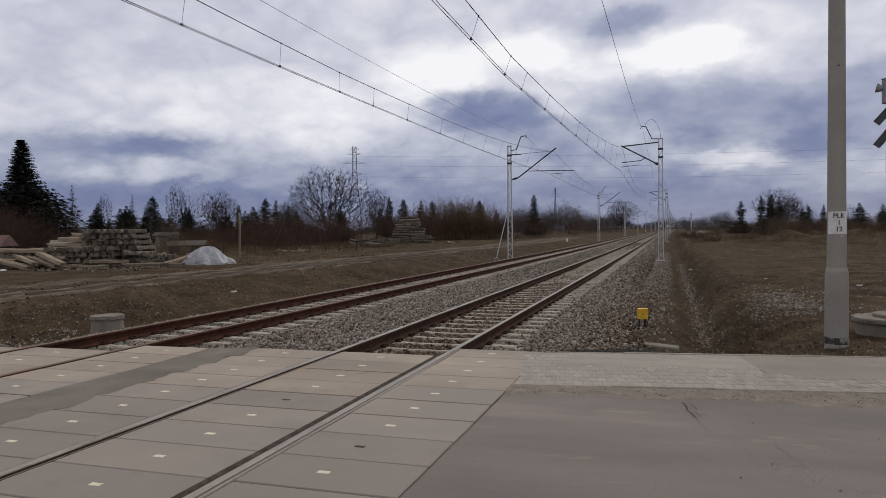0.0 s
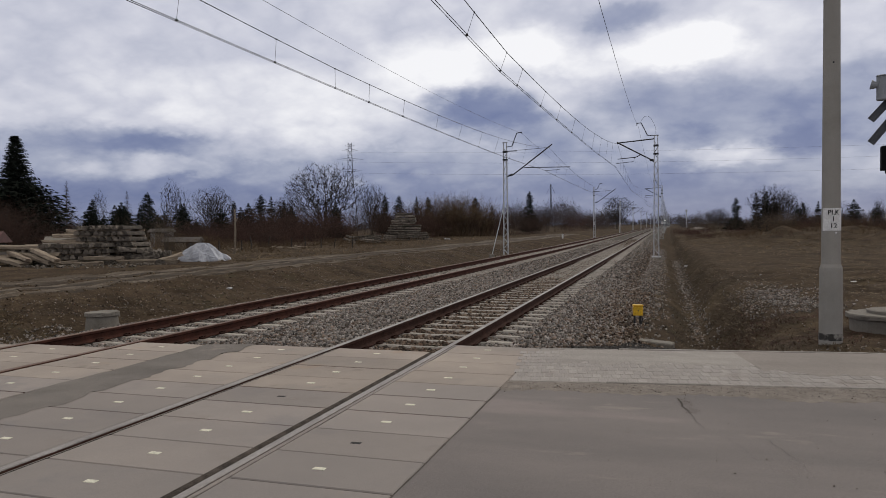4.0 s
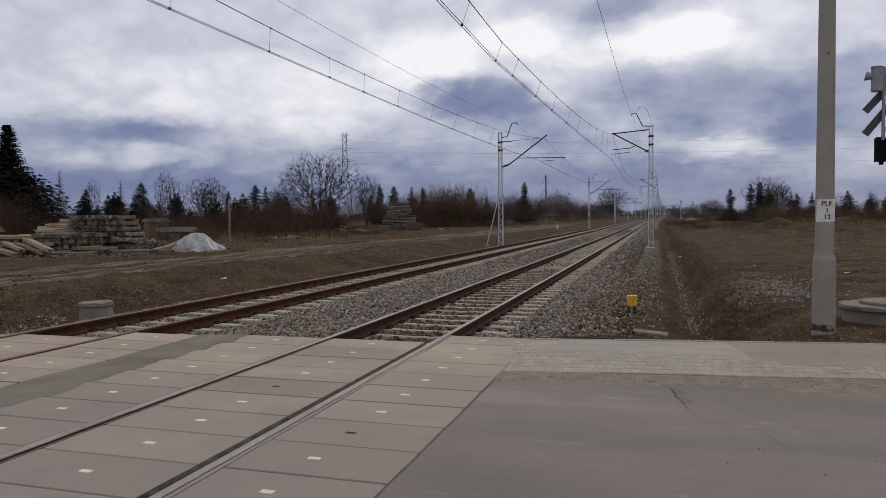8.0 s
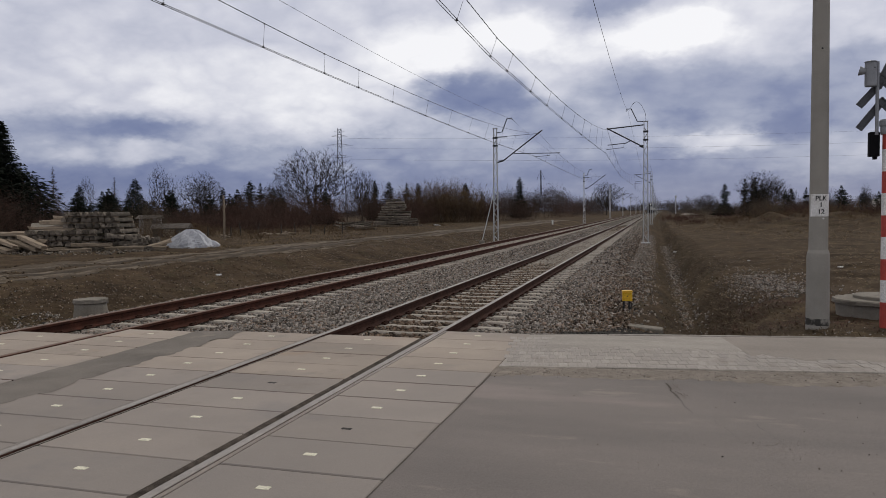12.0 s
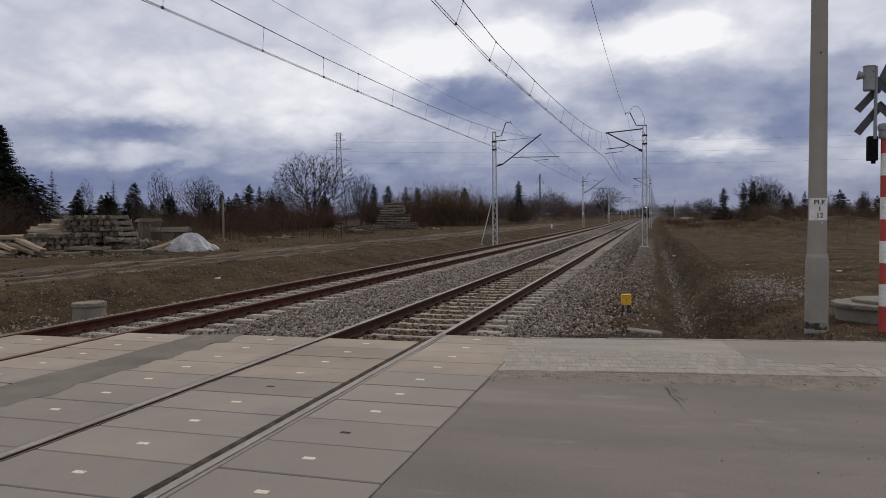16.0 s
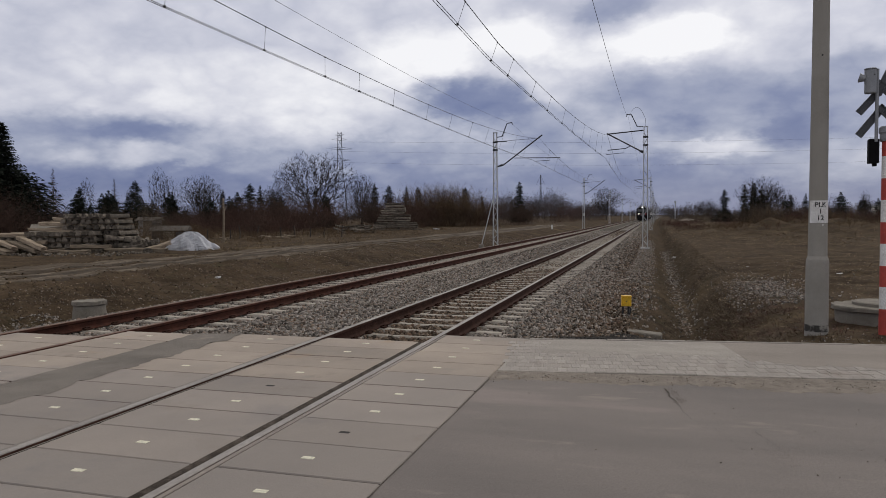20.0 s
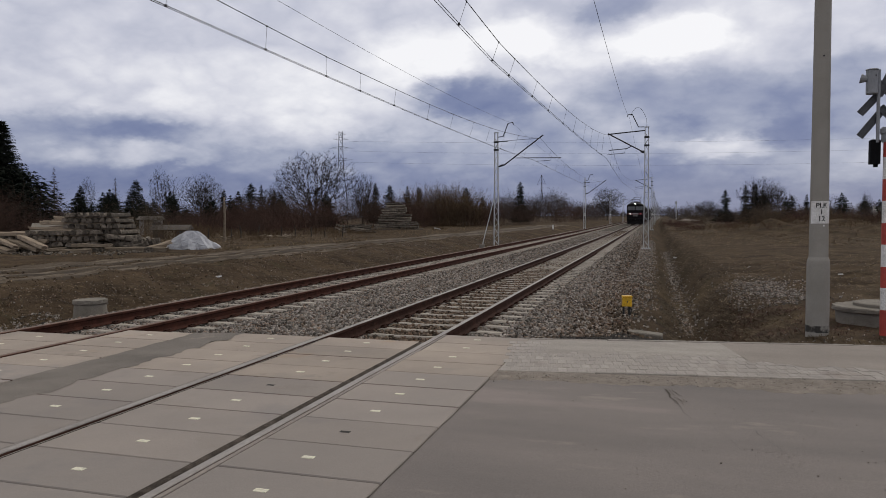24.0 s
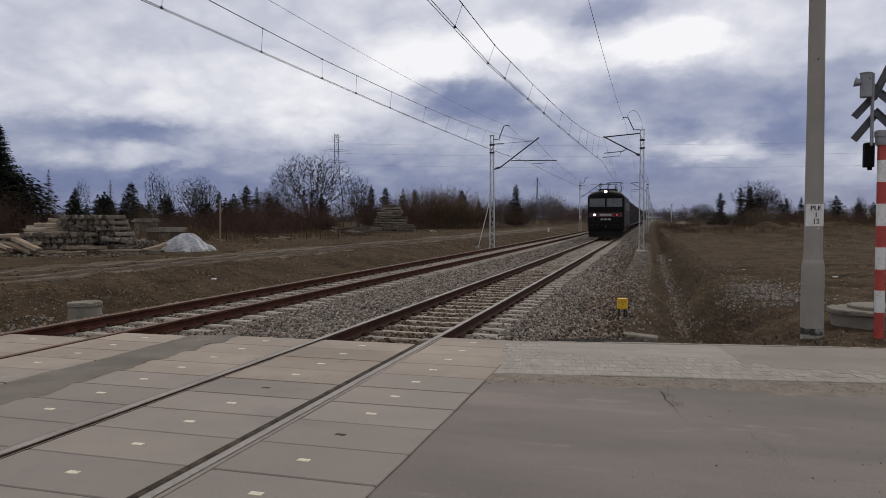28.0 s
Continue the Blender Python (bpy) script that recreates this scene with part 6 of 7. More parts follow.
def spruce(h, seed, wide=0.2, gap=0.0, count=400, fat=1.0, slim=0.8):
    """Trunk and drooping whorls set with needle sprays."""
    r = np.random.default_rng(seed)
    trunk = [(0, 0, -0.2, 0, 0, h * 0.5, 0.016 * h, 0.009 * h), (0, 0, h * 0.5, 0, 0, h, 0.009 * h, 0.001 * h)]
    rows = []
    for i in range(count):
        z = h * (0.05 + 0.94 * r.uniform(0, 1) ** 1.15)
        if r.uniform() < gap:
            continue
        reach = wide * h * (1 - z / h) ** slim * (0.8 + 0.25 * math.sin(9 * z / h + seed)) + 0.012 * h
        a = r.uniform(0, 6.283)
        L = reach * r.uniform(0.55, 1.2)
        out_ = np.array([math.cos(a), math.sin(a), 0])
        prev = np.array([0, 0, z])
        tilt = r.uniform(-0.30, 0.02)
        for j in range(1, 6):
            t = j / 5
            q = np.array([0, 0, z]) + out_ * L * t + np.array([0, 0, tilt * L * t + 0.16 * L * t * t])
            rows.append((*prev, *q, 0.012 * L + 0.01, 0.01))
            for s_ in (-1, 1, 0.2):
                side = np.array([-out_[1], out_[0], 0]) * s_
                e = out_ * 0.6 + side * r.uniform(0.4, 1.0) + np.array([0, 0, r.uniform(-0.75, 0.05)])
                m_ = q + e * (0.34 * L + 0.035 * h * wide) * r.uniform(0.5, 1.0) * (1.2 - t * 0.7)
                rows.append((*q, *m_, (0.06 * L + 0.012 * h * wide) * fat, 0.002))
            prev = q
    return np.array(trunk), np.array(rows)


def tree_thing(name, label, category, trunk, crown, bark="bark", leaf="needle", crown_name="crown"):
    t = thing(name, label, category)
    part("trunk", seg_mesh("trunk", trunk, M[bark]), None, t)
    part(crown_name, seg_mesh(crown_name, crown, M[leaf], True), None, t)
    return t


def plant(proto, used, x, y, h, h0, turn=None, wide=1.0):
    """Puts the prototype itself first, copies after that."""
    m = pose(x, y, top(x, y) - 0.05, 0, 0, random.uniform(0, 360) if turn is None else turn)
    k = h / h0
    if id(proto) not in used:
        used.add(id(proto))
        ob = proto
        ob.scale = (k * wide, k * wide, k)
        ob.matrix_basis = m @ Matrix.Diagonal((k * wide, k * wide, k, 1))
        return ob
    ob = copy_thing(proto, m)
    ob.matrix_basis = m @ Matrix.Diagonal((k * wide, k * wide, k, 1))
    return ob


used = set()
SP = [tree_thing("spruce_tree", "dark green pointed spruce among bare trees", "spruce tree", *spruce(10, 31 + i, w, g, 560, 0.6)) for i, (w, g) in enumerate(((0.19, 0.0), (0.23, 0.08), (0.16, 0.05)))]
SPRUCES = [(-81.0, 89.7, 6.4), (-65.9, 83.8, 6.8), (-73.8, 102.3, 6.0), (-64.6, 103.0, 6.0), (-64.1, 110.6, 7.5), (-60.8, 108.4, 7.0), (-58.1, 154.2, 9.0), (-53.2, 150.5, 8.6),
           (-49.4, 151.6, 8.2), (-48.5, 157.1, 8.4), (-43.1, 179.7, 9.1), (-49.2, 224.8, 8.1), (-26.9, 168.9, 9.8), (20.2, 183.0, 7.7), (22.9, 168.1, 8.1), (25.6, 174.2, 8.8), (39.2, 209.6, 6.8), (42.0, 205.2, 6.9)]
for i, (x, y, h) in enumerate(SPRUCES):
    plant(SP[i % 3], used, x, y, h + 0.3, 10, wide=1.5)
BIG = tree_thing("spruce_tree", "big dark spruce with drooping boughs", "spruce tree", *spruce(10, 36, 0.36, 0.0, 1700, 0.30, 1.0))
plant(BIG, used, -62.1, 59.1, 12.0, 10, wide=1.5)
PN = tree_thing("pine_tree", "dark broad evergreen with a ragged crown", "pine tree", *spruce(6, 77, 0.36, 0.15, 330, 0.6))
for x, y, h in ((-62.9, 74.2, 5.0), (-61.0, 76.5, 4.6), (-55.0, 92.3, 5.5), (41.9, 168.6, 6.5), (-57.5, 94.0, 5.0), (-68.0, 90.0, 4.6), (30.5, 165.0, 5.5), (47.0, 172.0, 5.6), (-60.0, 72.0, 5.2), (-65.5, 78.0, 5.0), (-57.0, 80.0, 4.8), (-53.5, 100.0, 5.8), (-63.0, 70.0, 4.8), (-66.0, 74.0, 4.4), (-58.5, 76.0, 4.4), (-54.0, 84.0, 4.6), (-50.0, 96.0, 5.0), (-70.0, 84.0, 5.2), (-46.5, 104.0, 5.4), (-48.5, 109.0, 5.2), (-60.5, 84.0, 5.4), (27.0, 172.0, 7.4), (24.5, 165.5, 6.6), (38.0, 175.0, 5.0), (52.0, 180.0, 5.2), *((-84.0 + 2.05 * i, 92.0 + 9.0 * math.sin(i * 2.3), 3.3 + 0.9 * math.sin(i * 1.7)) for i in range(19))):
    plant(PN, used, x, y, h, 6, wide=1.35)
LR = tree_thing("larch_tree", "bare brownish larch with thin drooping twigs", "larch tree", *[(s_ if i == 0 else s_[::2] * np.array([1, 1, 1, 1, 1, 1, 0.5, 0.6])) for i, s_ in enumerate(spruce(10, 91, 0.2, 0.2))], leaf="twig")
for x, y, h in ((-85.0, 88.7, 9.5), (-97.6, 116.2, 9.6), (-72.0, 66.0, 5.2)):
    plant(LR, used, x, y, h, 10)
BT = [tree_thing("bare_tree", "large leafless tree with a spreading twiggy crown", "bare tree", *bare_tree(12, 5 + i, 6.6), leaf="branch", crown_name="crown") for i in range(2)]
PT = [tree_thing("bare_tree", "slender leafless tree with upright twigs", "bare tree", *bare_tree(9, 15 + i, 1.7 + 0.6 * i, 0.28, 250, 0.26, 0.8), leaf="branch", crown_name="crown") for i in range(2)]
for i, (x, y, h, w_) in enumerate(((-55.9, 118.5, 13.6, 1.04), (-47.6, 121.5, 9.6, 0.62), (-60.2, 112.8, 7.6, 0.8), (25.6, 163.8, 9.8, 0.9), (28.6, 170.2, 8.3, 0.9), (-11.2, 246.9, 11.2, 0.9), (19.9, 234.1, 6.6, 1.1), (-63.2, 95.2, 8.3, 0.8))):
    plant(BT[i % 2], used, x, y, h, 12, wide=w_)
for i, (x, y, h) in enumerate(((-72.8, 97.6, 9.8), (-71.5, 98.5, 8.6), (-110.5, 122.8, 10.2), (-64.6, 96.5, 7.2), (-58.0, 88.0, 6.6), (-52.0, 90.0, 6.0), (-80.0, 100.0, 7.0), (-47.0, 88.0, 5.8), (-43.5, 95.0, 5.6), (-41.0, 100.0, 5.4), (-46.0, 118.0, 7.6), (-42.0, 128.0, 7.0), (-35.0, 150.0, 7.0), (-28.5, 172.0, 6.8), (-24.0, 176.0, 6.2), (36.0, 150.0, 5.8), (45.5, 165.0, 6.5), (33.0, 172.0, 6.2))):
    plant(PT[i % 2], used, x, y, h, 9)


def shrub_thing(label, seg, mat):
    ob = new("shrub", seg_mesh("shrub", seg, M[mat], True))
    return tagged(ob, label, "shrub", group="leafless shrubs")


SH = [shrub_thing("leafless brown thicket of thin upright twigs", shrub(4, 50 + i, w_), m_) for i, (w_, m_) in enumerate(((3.2, "twig"), (4.2, "twig_red"), (5.0, "twig"), (4.6, "twig_brown")))]
TAN = shrub_thing("leafless tan willow bush with fine twigs", shrub(5, 60, 5.0, 190, 0.0125), "twig_tan")
spots = []
for x0, x1, y0, y1, h0, h1, n in ((-64, -38, 47, 60, 1.0, 1.9, 20), (-47, -40, 38, 44, 2.6, 3.8, 14), (-60, -38, 62, 84, 1.3, 2.3, 24), (-47, -35.5, 70, 92, 2.4, 4.1, 30), (-33.5, -30, 97, 104, 2.6, 3.8, 7), (-43, -31, 98, 118, 3.2, 5.0, 18), (-33, -20, 112, 150, 2.8, 4.4, 20), (-41, -29.5, 53, 70, 1.1, 2.5, 26), (-110, -62, 70, 95, 1.8, 3.0, 26), (-84, -46, 78, 104, 2.3, 3.4, 56),
                             (-34, -14, 165, 320, 3.4, 5.4, 22), (17, 27, 115, 150, 2.4, 3.9, 16), (26, 72, 110, 165, 2.0, 3.4, 24), (24, 42, 60, 84, 1.1, 2.0, 26), (13, 20, 165, 260, 1.8, 3.2, 10), (8.5, 15, 130, 200, 0.7, 1.4, 12)):
    for _ in range(n):
        spots.append((random.uniform(x0, x1), random.uniform(y0, y1), random.uniform(h0, h1)))
for i, (x, y, h) in enumerate(spots):
    kind_ = SH[1] if -48 < x < -29 and 52 < y < 96 and i % 3 else SH[i % 3] if x < 0 or i % 3 == 0 else SH[3]
    plant(kind_, used, x, y, h, 4, wide=random.uniform(0.9, 1.5))
# what is left of a garden fence in the weeds before the thickets
FR = random.Random(21)
for i in range(9):
    x_, y_ = -30.6 + 0.95 * i + FR.uniform(-0.3, 0.3), 49.5 + 1.1 * i + FR.uniform(-0.5, 0.5)
    lay(Bag().tube([(0, 0, -0.2), (FR.uniform(-0.05, 0.05), 0, 0.5), (FR.uniform(-0.12, 0.12), 0, FR.uniform(0.7, 1.15))], [0.05, 0.045, 0.035], 6).mesh("fence_post", M["bark"]), "fence_post", pose(x_, y_, top(x_, y_)), "leaning grey wooden fence post in dead weeds", "fence post", "old fence posts")
for i in range(14):
    x_, y_ = FR.uniform(-33.5, -25.5), FR.uniform(47, 58)
    lay(TIM[i % 4], "waste_board", pose(x_, y_, top(x_, y_) + FR.uniform(-0.03, 0.12), FR.uniform(-30, 30), FR.uniform(-16, 16), FR.uniform(0, 180)) @ Matrix.Diagonal((FR.uniform(0.25, 0.6), FR.uniform(0.5, 0.9), FR.uniform(0.25, 0.5), 1)), "weathered board lying among dead weeds", "board", "boards in the weeds")
for x, y, h in ((-34.5, 118, 5.8), (-31.5, 121, 6.2), (-29.0, 119, 5.6), (-27.5, 123, 5.2), (-33.0, 124, 6.0)):
    plant(TAN, used, x, y, h, 5, wide=1.2)



def brush(name, label, mat, places):
    """Low brushwood that nobody could count, in one mesh."""
    rows = []
    for i, (x, y, h, w_) in enumerate(places):
        seg = shrub(h, 300 + i, w_, 26, 0.009)
        seg[:, [0, 3]] += x
        seg[:, [1, 4]] += y
        seg[:, [2, 5]] += top(x, y)
        rows.append(seg)
    return tagged(new(name, seg_mesh(name, np.concatenate(rows), M[mat], True)), label, "brushwood", kind="stuff")


red, tan = [], []
for i in range(60):
    x, y = random.uniform(11, 46), random.uniform(76, 104)
    (red if i % 3 else tan).append((x, y, random.uniform(0.7, 1.6), random.uniform(2.5, 5.0)))
for i in range(26):
    x, y = random.uniform(24, 40), random.uniform(58, 76)
    red.append((x, y, random.uniform(0.8, 1.7), random.uniform(2.0, 4.0)))
for i in range(22):
    x, y = 5.6 + random.uniform(0, 4), random.uniform(84, 150)
    red.append((x + float(bend(y)), y, random.uniform(0.5, 1.2), random.uniform(2.0, 4.0)))

for i in range(70):
    tan.append((random.uniform(10, 48), random.uniform(74, 106), random.uniform(0.5, 1.1), random.uniform(2.5, 6.0)))
for i in range(46):
    # undergrowth before the thickets of the waste ground
    tan.append((random.uniform(-60, -33), random.uniform(52, 96), random.uniform(0.4, 1.2), random.uniform(1.5, 4.0)))
for i in range(16):
    tan.append((random.uniform(-42, -33), random.uniform(45, 55), random.uniform(0.7, 1.5), random.uniform(1.5, 3.0)))
for i in range(44):
    # dead weeds along the dirt road
    y_ = random.uniform(44, 88)
    tan.append((random.uniform(-34, -21), y_, random.uniform(0.25, 0.8), random.uniform(1.0, 2.6)))
for x, y, h in ((-27.6, 39.5, 2.5), (-29.4, 41.0, 2.9), (-31.5, 40.0, 2.4)):
    plant(SH[3], used, x, y, h, 4, wide=0.9)
brush("red_brushwood", "low reddish-brown brushwood on the mounds", "red_weed", red)
brush("tan_brushwood", "low tan brushwood and dead stalks", "twig_tan", tan)

# the woods on the horizon
rows = []
for az_, d_ in zip(rng.uniform(-54, 24, 2600), rng.uniform(260, 620, 2600)):
    if -3.2 < az_ < 1.8:
        d_ = 700 + d_ * 0.2
    x_, y_ = d_ * math.sin(radians(az_)), d_ * math.cos(radians(az_))
    h_ = d_ / 420 * (6.6 + 2.2 * math.sin(az_ * 0.55) + 1.4 * math.sin(az_ * 1.7 + 1)) * rng.uniform(0.5, 1.0) + 1.5
    h_ *= 0.95 if az_ > 1.8 else 0.85 if az_ < -22 else 1.35 if az_ < -13 else 1.9 if az_ < -3 else 1.0
    z_ = float(lie(x_, y_)) - 0.5
    rows.append((x_, y_, z_, x_, y_, z_ + 0.7 * h_, 0.004 * h_, 0.002 * h_))
    e = rng.normal(0, 1, (80, 3))
    e *= rng.uniform(0.25, 1.0, (80, 1)) / np.linalg.norm(e, axis=1, keepdims=True)
    f = rng.normal(0, 1, (80, 3)) * np.array([0.045, 0.045, 0.045]) + e * 0.05
    for (a_, b_, c_), (u_, v_, w_) in zip(e, f):
        p_ = (x_ + a_ * 0.34 * h_, y_ + b_ * 0.34 * h_, z_ + h_ * (0.47 + 0.48 * c_))
        rows.append((*p_, p_[0] + u_ * h_, p_[1] + v_ * h_, p_[2] + w_ * h_, 0.00014 * d_, 0.00006 * d_))
tagged(new("far_woods", seg_mesh("far_woods", np.array(rows), M["far_wood"], True)), "distant leafless woods along the horizon, haze in their colour", "woods", kind="stuff")


# ---- withered grass and litter of stones ----
def tufts(name, x, y, h, label, mat="dry_grass", blades=4, width=0.012, lying=(0.4, 1.9)):
    n = len(x)
    z = lie(x, y) + rough(x, y) * np.clip((y - verge(x)) / 1.5, 0, 1) - 0.02
    X, Y, Z, H = (np.repeat(a, blades) for a in (x, y, z, h))
    k = len(X)
    a, lean = rng.uniform(0, 6.28, k), rng.uniform(*lying, k)
    X, Y = X + rng.normal(0, 0.04, k), Y + rng.normal(0, 0.04, k)
    H = H * rng.uniform(0.5, 1.2, k)
    W = width * (0.6 + H)
    px, py = -np.sin(a) * W, np.cos(a) * W
    p0, p1 = np.stack([X - px, Y - py, Z], 1), np.stack([X + px, Y + py, Z], 1)
    tx, ty, tz = X + np.cos(a) * H * lean, Y + np.sin(a) * H * lean, Z + H * (1.05 - 0.4 * lean)
    p2, p3 = np.stack([tx + px * 0.25, ty + py * 0.25, tz], 1), np.stack([tx - px * 0.25, ty - py * 0.25, tz], 1)
    v = np.stack([p0, p1, p2, p3], 1).reshape(-1, 3)
    f = np.arange(4 * k).reshape(-1, 4)
    return tagged(new(name, np_mesh(name, v, f, M[mat])), label, "grass", kind="stuff")


def patchy(n, x0, x1, y0, y1, power=1.0, keep=0.5):
    x, y = rng.uniform(x0, x1, n), y0 + (y1 - y0) * rng.uniform(0, 1, n) ** power
    w = 0.5 + 0.5 * np.sin(x * 1.3 + 2 * np.sin(y * 0.5)) * np.sin(y * 0.9 + 1.5 * np.sin(x * 0.7))
    ok = rng.uniform(0, 1, n) < keep + (1 - keep) * w
    ok &= y > verge(x) + 0.12
    return x[ok], y[ok]


x, y = patchy(26000, -11.6, -7.4, 9.0, 60, 1.6, 0.25)
tufts("bank_grass", x + bend(y), y, rng.uniform(0.02, 0.07, len(x)), "withered sparse grass on the bank", "weed", lying=(1.3, 2.3))
x, y = patchy(14000, -11.6, -7.4, 9.0, 60, 1.6, 0.1)
tufts("bank_stalks", x + bend(y), y, rng.uniform(0.03, 0.10, len(x)), "short pale dead stalks on the bank", lying=(1.2, 2.2), width=0.008)
x, y = patchy(2600, -12.5, -7.6, 8.2, 12.5, 1.0, 0.05)
tufts("bank_tussocks", x, y, rng.uniform(0.04, 0.13, len(x)), "pale dead grass tussocks beside the manhole", blades=6, lying=(0.7, 1.9), width=0.008)
x, y = patchy(66000, 5.0, 28, 10.2, 75, 1.6, 0.2)
tufts("field_grass", x, y, np.clip(0.006 * y, 0.02, 0.13) * rng.uniform(0.4, 1.1, len(x)), "flattened withered grass of the field", blades=5, lying=(1.4, 2.3))
x, y = patchy(12000, 26, 90, 30, 150, 1.3, 0.5)
tufts("field_grass", x, y, rng.uniform(0.08, 0.22, len(x)), "withered grass far out in the field", width=0.03)
x, y = patchy(30000, 4.8, 44, 44, 120, 1.0, 0.3)
ok = rng.uniform(0, 1, len(x)) < np.clip((y - 46 - 8 * np.sin(x * 0.35)) / 26, 0.04, 1)
x, y = x[ok], y[ok]
tufts("field_grass", x, y, rng.uniform(0.05, 0.24, len(x)), "tussocky withered grass on low humps in the field", width=0.02, blades=5, lying=(0.8, 2.1))
x, y = patchy(40000, -75, -17.2, 33, 130, 1.4, 0.1)
tufts("waste_grass", x, y, rng.uniform(0.06, 0.24, len(x)), "tall withered grass before the thickets", width=0.018)
x, y = patchy(5000, 3.2, 6.6, 10.2, 110, 2.0, 0.2)
ok = rng.uniform(0, 1, len(x)) < np.exp(-((x - 4.7) / 1.0) ** 2)
x, y = x[ok] + bend(y[ok]), y[ok]
tufts("ditch_weeds", x, y, rng.uniform(0.03, 0.14, len(x)), "dead brown weeds in the ditch", "weed", lying=(0.9, 2.2))
x, y = patchy(2500, 2.2, 9.0, 9.4, 11.2, 1.0, 0.3)
tufts("verge_weeds", x, y, rng.uniform(0.01, 0.045, len(x)), "dead weeds along the kerb", "weed", lying=(0.8, 2.2))


x, y = patchy(16000, 4.6, 9.5, 10.4, 22, 1.0, 0.1)
ok = rng.uniform(0, 1, len(x)) < np.exp(-((x - 5.5) / 1.0) ** 2 - ((y - 13.6) / 2.6) ** 2) * 1.2
tufts("red_brush", x[ok], y[ok], rng.uniform(0.03, 0.11, int(ok.sum())), "low reddish-brown dead brush on the ditch bank", "red_weed", blades=8, width=0.008, lying=(0.6, 2.0))
x, y = patchy(30000, 3.7, 5.9, 10.4, 60, 1.6, 0.25)
tufts("ditch_mat", x + bend(y), y, rng.uniform(0.02, 0.10, len(x)), "matted dark dead grass on the ditch sides", "weed", blades=5, lying=(1.0, 2.3), width=0.009)


def pebbles(name, n, x0, x1, y0, y1, lo, hi, label, keep=None, mat="stone"):
    x, y = rng.uniform(x0, x1, n), rng.uniform(y0, y1, n)
    if keep is not None:
        ok = keep(x, y)
        x, y = x[ok], y[ok]
    size = rng.uniform(lo, hi, len(x))
    z = np.where(y < verge(x), -0.008, lie(x, y) + rough(x, y) * np.clip((y - verge(x)) / 1.5, 0, 1)) + size * 0.15
    return stones(name, x, y, z, size, label, mat)


pebbles("gravel_patch", 15000, 5.2, 8.6, 15.5, 25.5, 0.025, 0.06, "loose grey gravel heap on the ditch's far side", lambda x, y: rng.uniform(0, 1, len(x)) < np.exp(-((x - 6.25) / 0.7) ** 2 - ((y - 19.0) / 2.6) ** 2) * 0.9)
pebbles("ditch_stones", 9000, 4.0, 4.95, 10.6, 60, 0.03, 0.08, "grey stones along the ditch bottom", lambda x, y: rng.uniform(0, 1, len(x)) < 0.7 * np.exp(-((x - bend(y) - 4.45) / 0.25) ** 2))
pebbles("slope_stones", 17000, 2.6, 4.2, 12.8, 70, 0.03, 0.075, "stray stones on the slope to the ditch", lambda x, y: rng.uniform(0, 1, len(x)) < np.clip(1.1 - (x - bend(y) - 2.6) / 1.1, 0, 1) * np.clip((y - 13) / 6, 0.2, 1))
pebbles("bank_stones", 9000, -11.4, -7.5, 9.0, 70, 0.012, 0.040, "pale stones strewn over the bank", None)
pebbles("bank_stones", 7000, -11.4, -7.5, 9.0, 80, 0.015, 0.06, "brown stones strewn over the bank", None, "stone_brown")
pebbles("road_clods", 15000, -17.2, -11.6, 10.0, 60, 0.02, 0.075, "churned clods of mud on the dirt road", lambda x, y: rng.uniform(0, 1, len(x)) < 0.35 + 0.65 * np.sin(1.9 * (x - bend(y)) + 0.2 * np.sin(y)) ** 2, "clod")
pebbles("shoulder_stones", 5200, -9.4, -6.5, 8.3, 12.6, 0.025, 0.07, "grey stones spilled beside the rusty track", lambda x, y: (y > verge(x) + 0.25) & (rng.uniform(0, 1, len(x)) < np.clip((-6.6 - x) * -0.2 + 0.9, 0.15, 0.9)))
pebbles("bank_clods", 7000, -11.8, -7.5, 9.0, 60, 0.012, 0.042, "brown clods of earth on the bank", None, "clod")
pebbles("field_stones", 1300, 5.4, 14, 10.4, 30, 0.015, 0.045, "small stones in the field's grass", None)
pebbles("margin_grit", 9000, RX, 9.0, 6.3, 8.3, 0.005, 0.016, "brown grit and pebbles in the sandy margin", lambda x, y: (y - 0.139 * x < C_KERB) & (y - 0.139 * x > C_KERB - 0.05 - 0.42 * rng.uniform(0, 1, len(x)) ** 0.7))
pebbles("ash_grit", 52000, 1.9, 4.3, 9.3, 14.0, 0.015, 0.055, "dark ashy grit along the kerb", lambda x, y: rng.uniform(0, 1, len(x)) < np.exp(-((x - 2.85) / 0.6) ** 2 - ((y - verge(x) - 1.6) / 1.3) ** 2) * (y > verge(x) + 0.12), mat="tar_grit")
pebbles("verge_stones", 900, 2.0, 9.0, 9.3, 11.4, 0.012, 0.032, "pale stray stones along the kerb", lambda x, y: (y > verge(x) + 0.08) & (y < verge(x) + 0.9))
pebbles("pile_rubble", 420, -29.5, -19.5, 25.6, 30.5, 0.04, 0.2, "broken concrete rubble strewn before the sleeper piles", None, "old_sleeper")
pebbles("crack_grit", 200, 3.64, 3.92, 6.35, 6.92, 0.004, 0.011, "dark crumbled asphalt along the crack", lambda x, y: rng.uniform(0, 1, len(x)) < np.exp(-((x - 3.70 - (6.9 - y) * 0.16) / 0.05) ** 2), "dust")
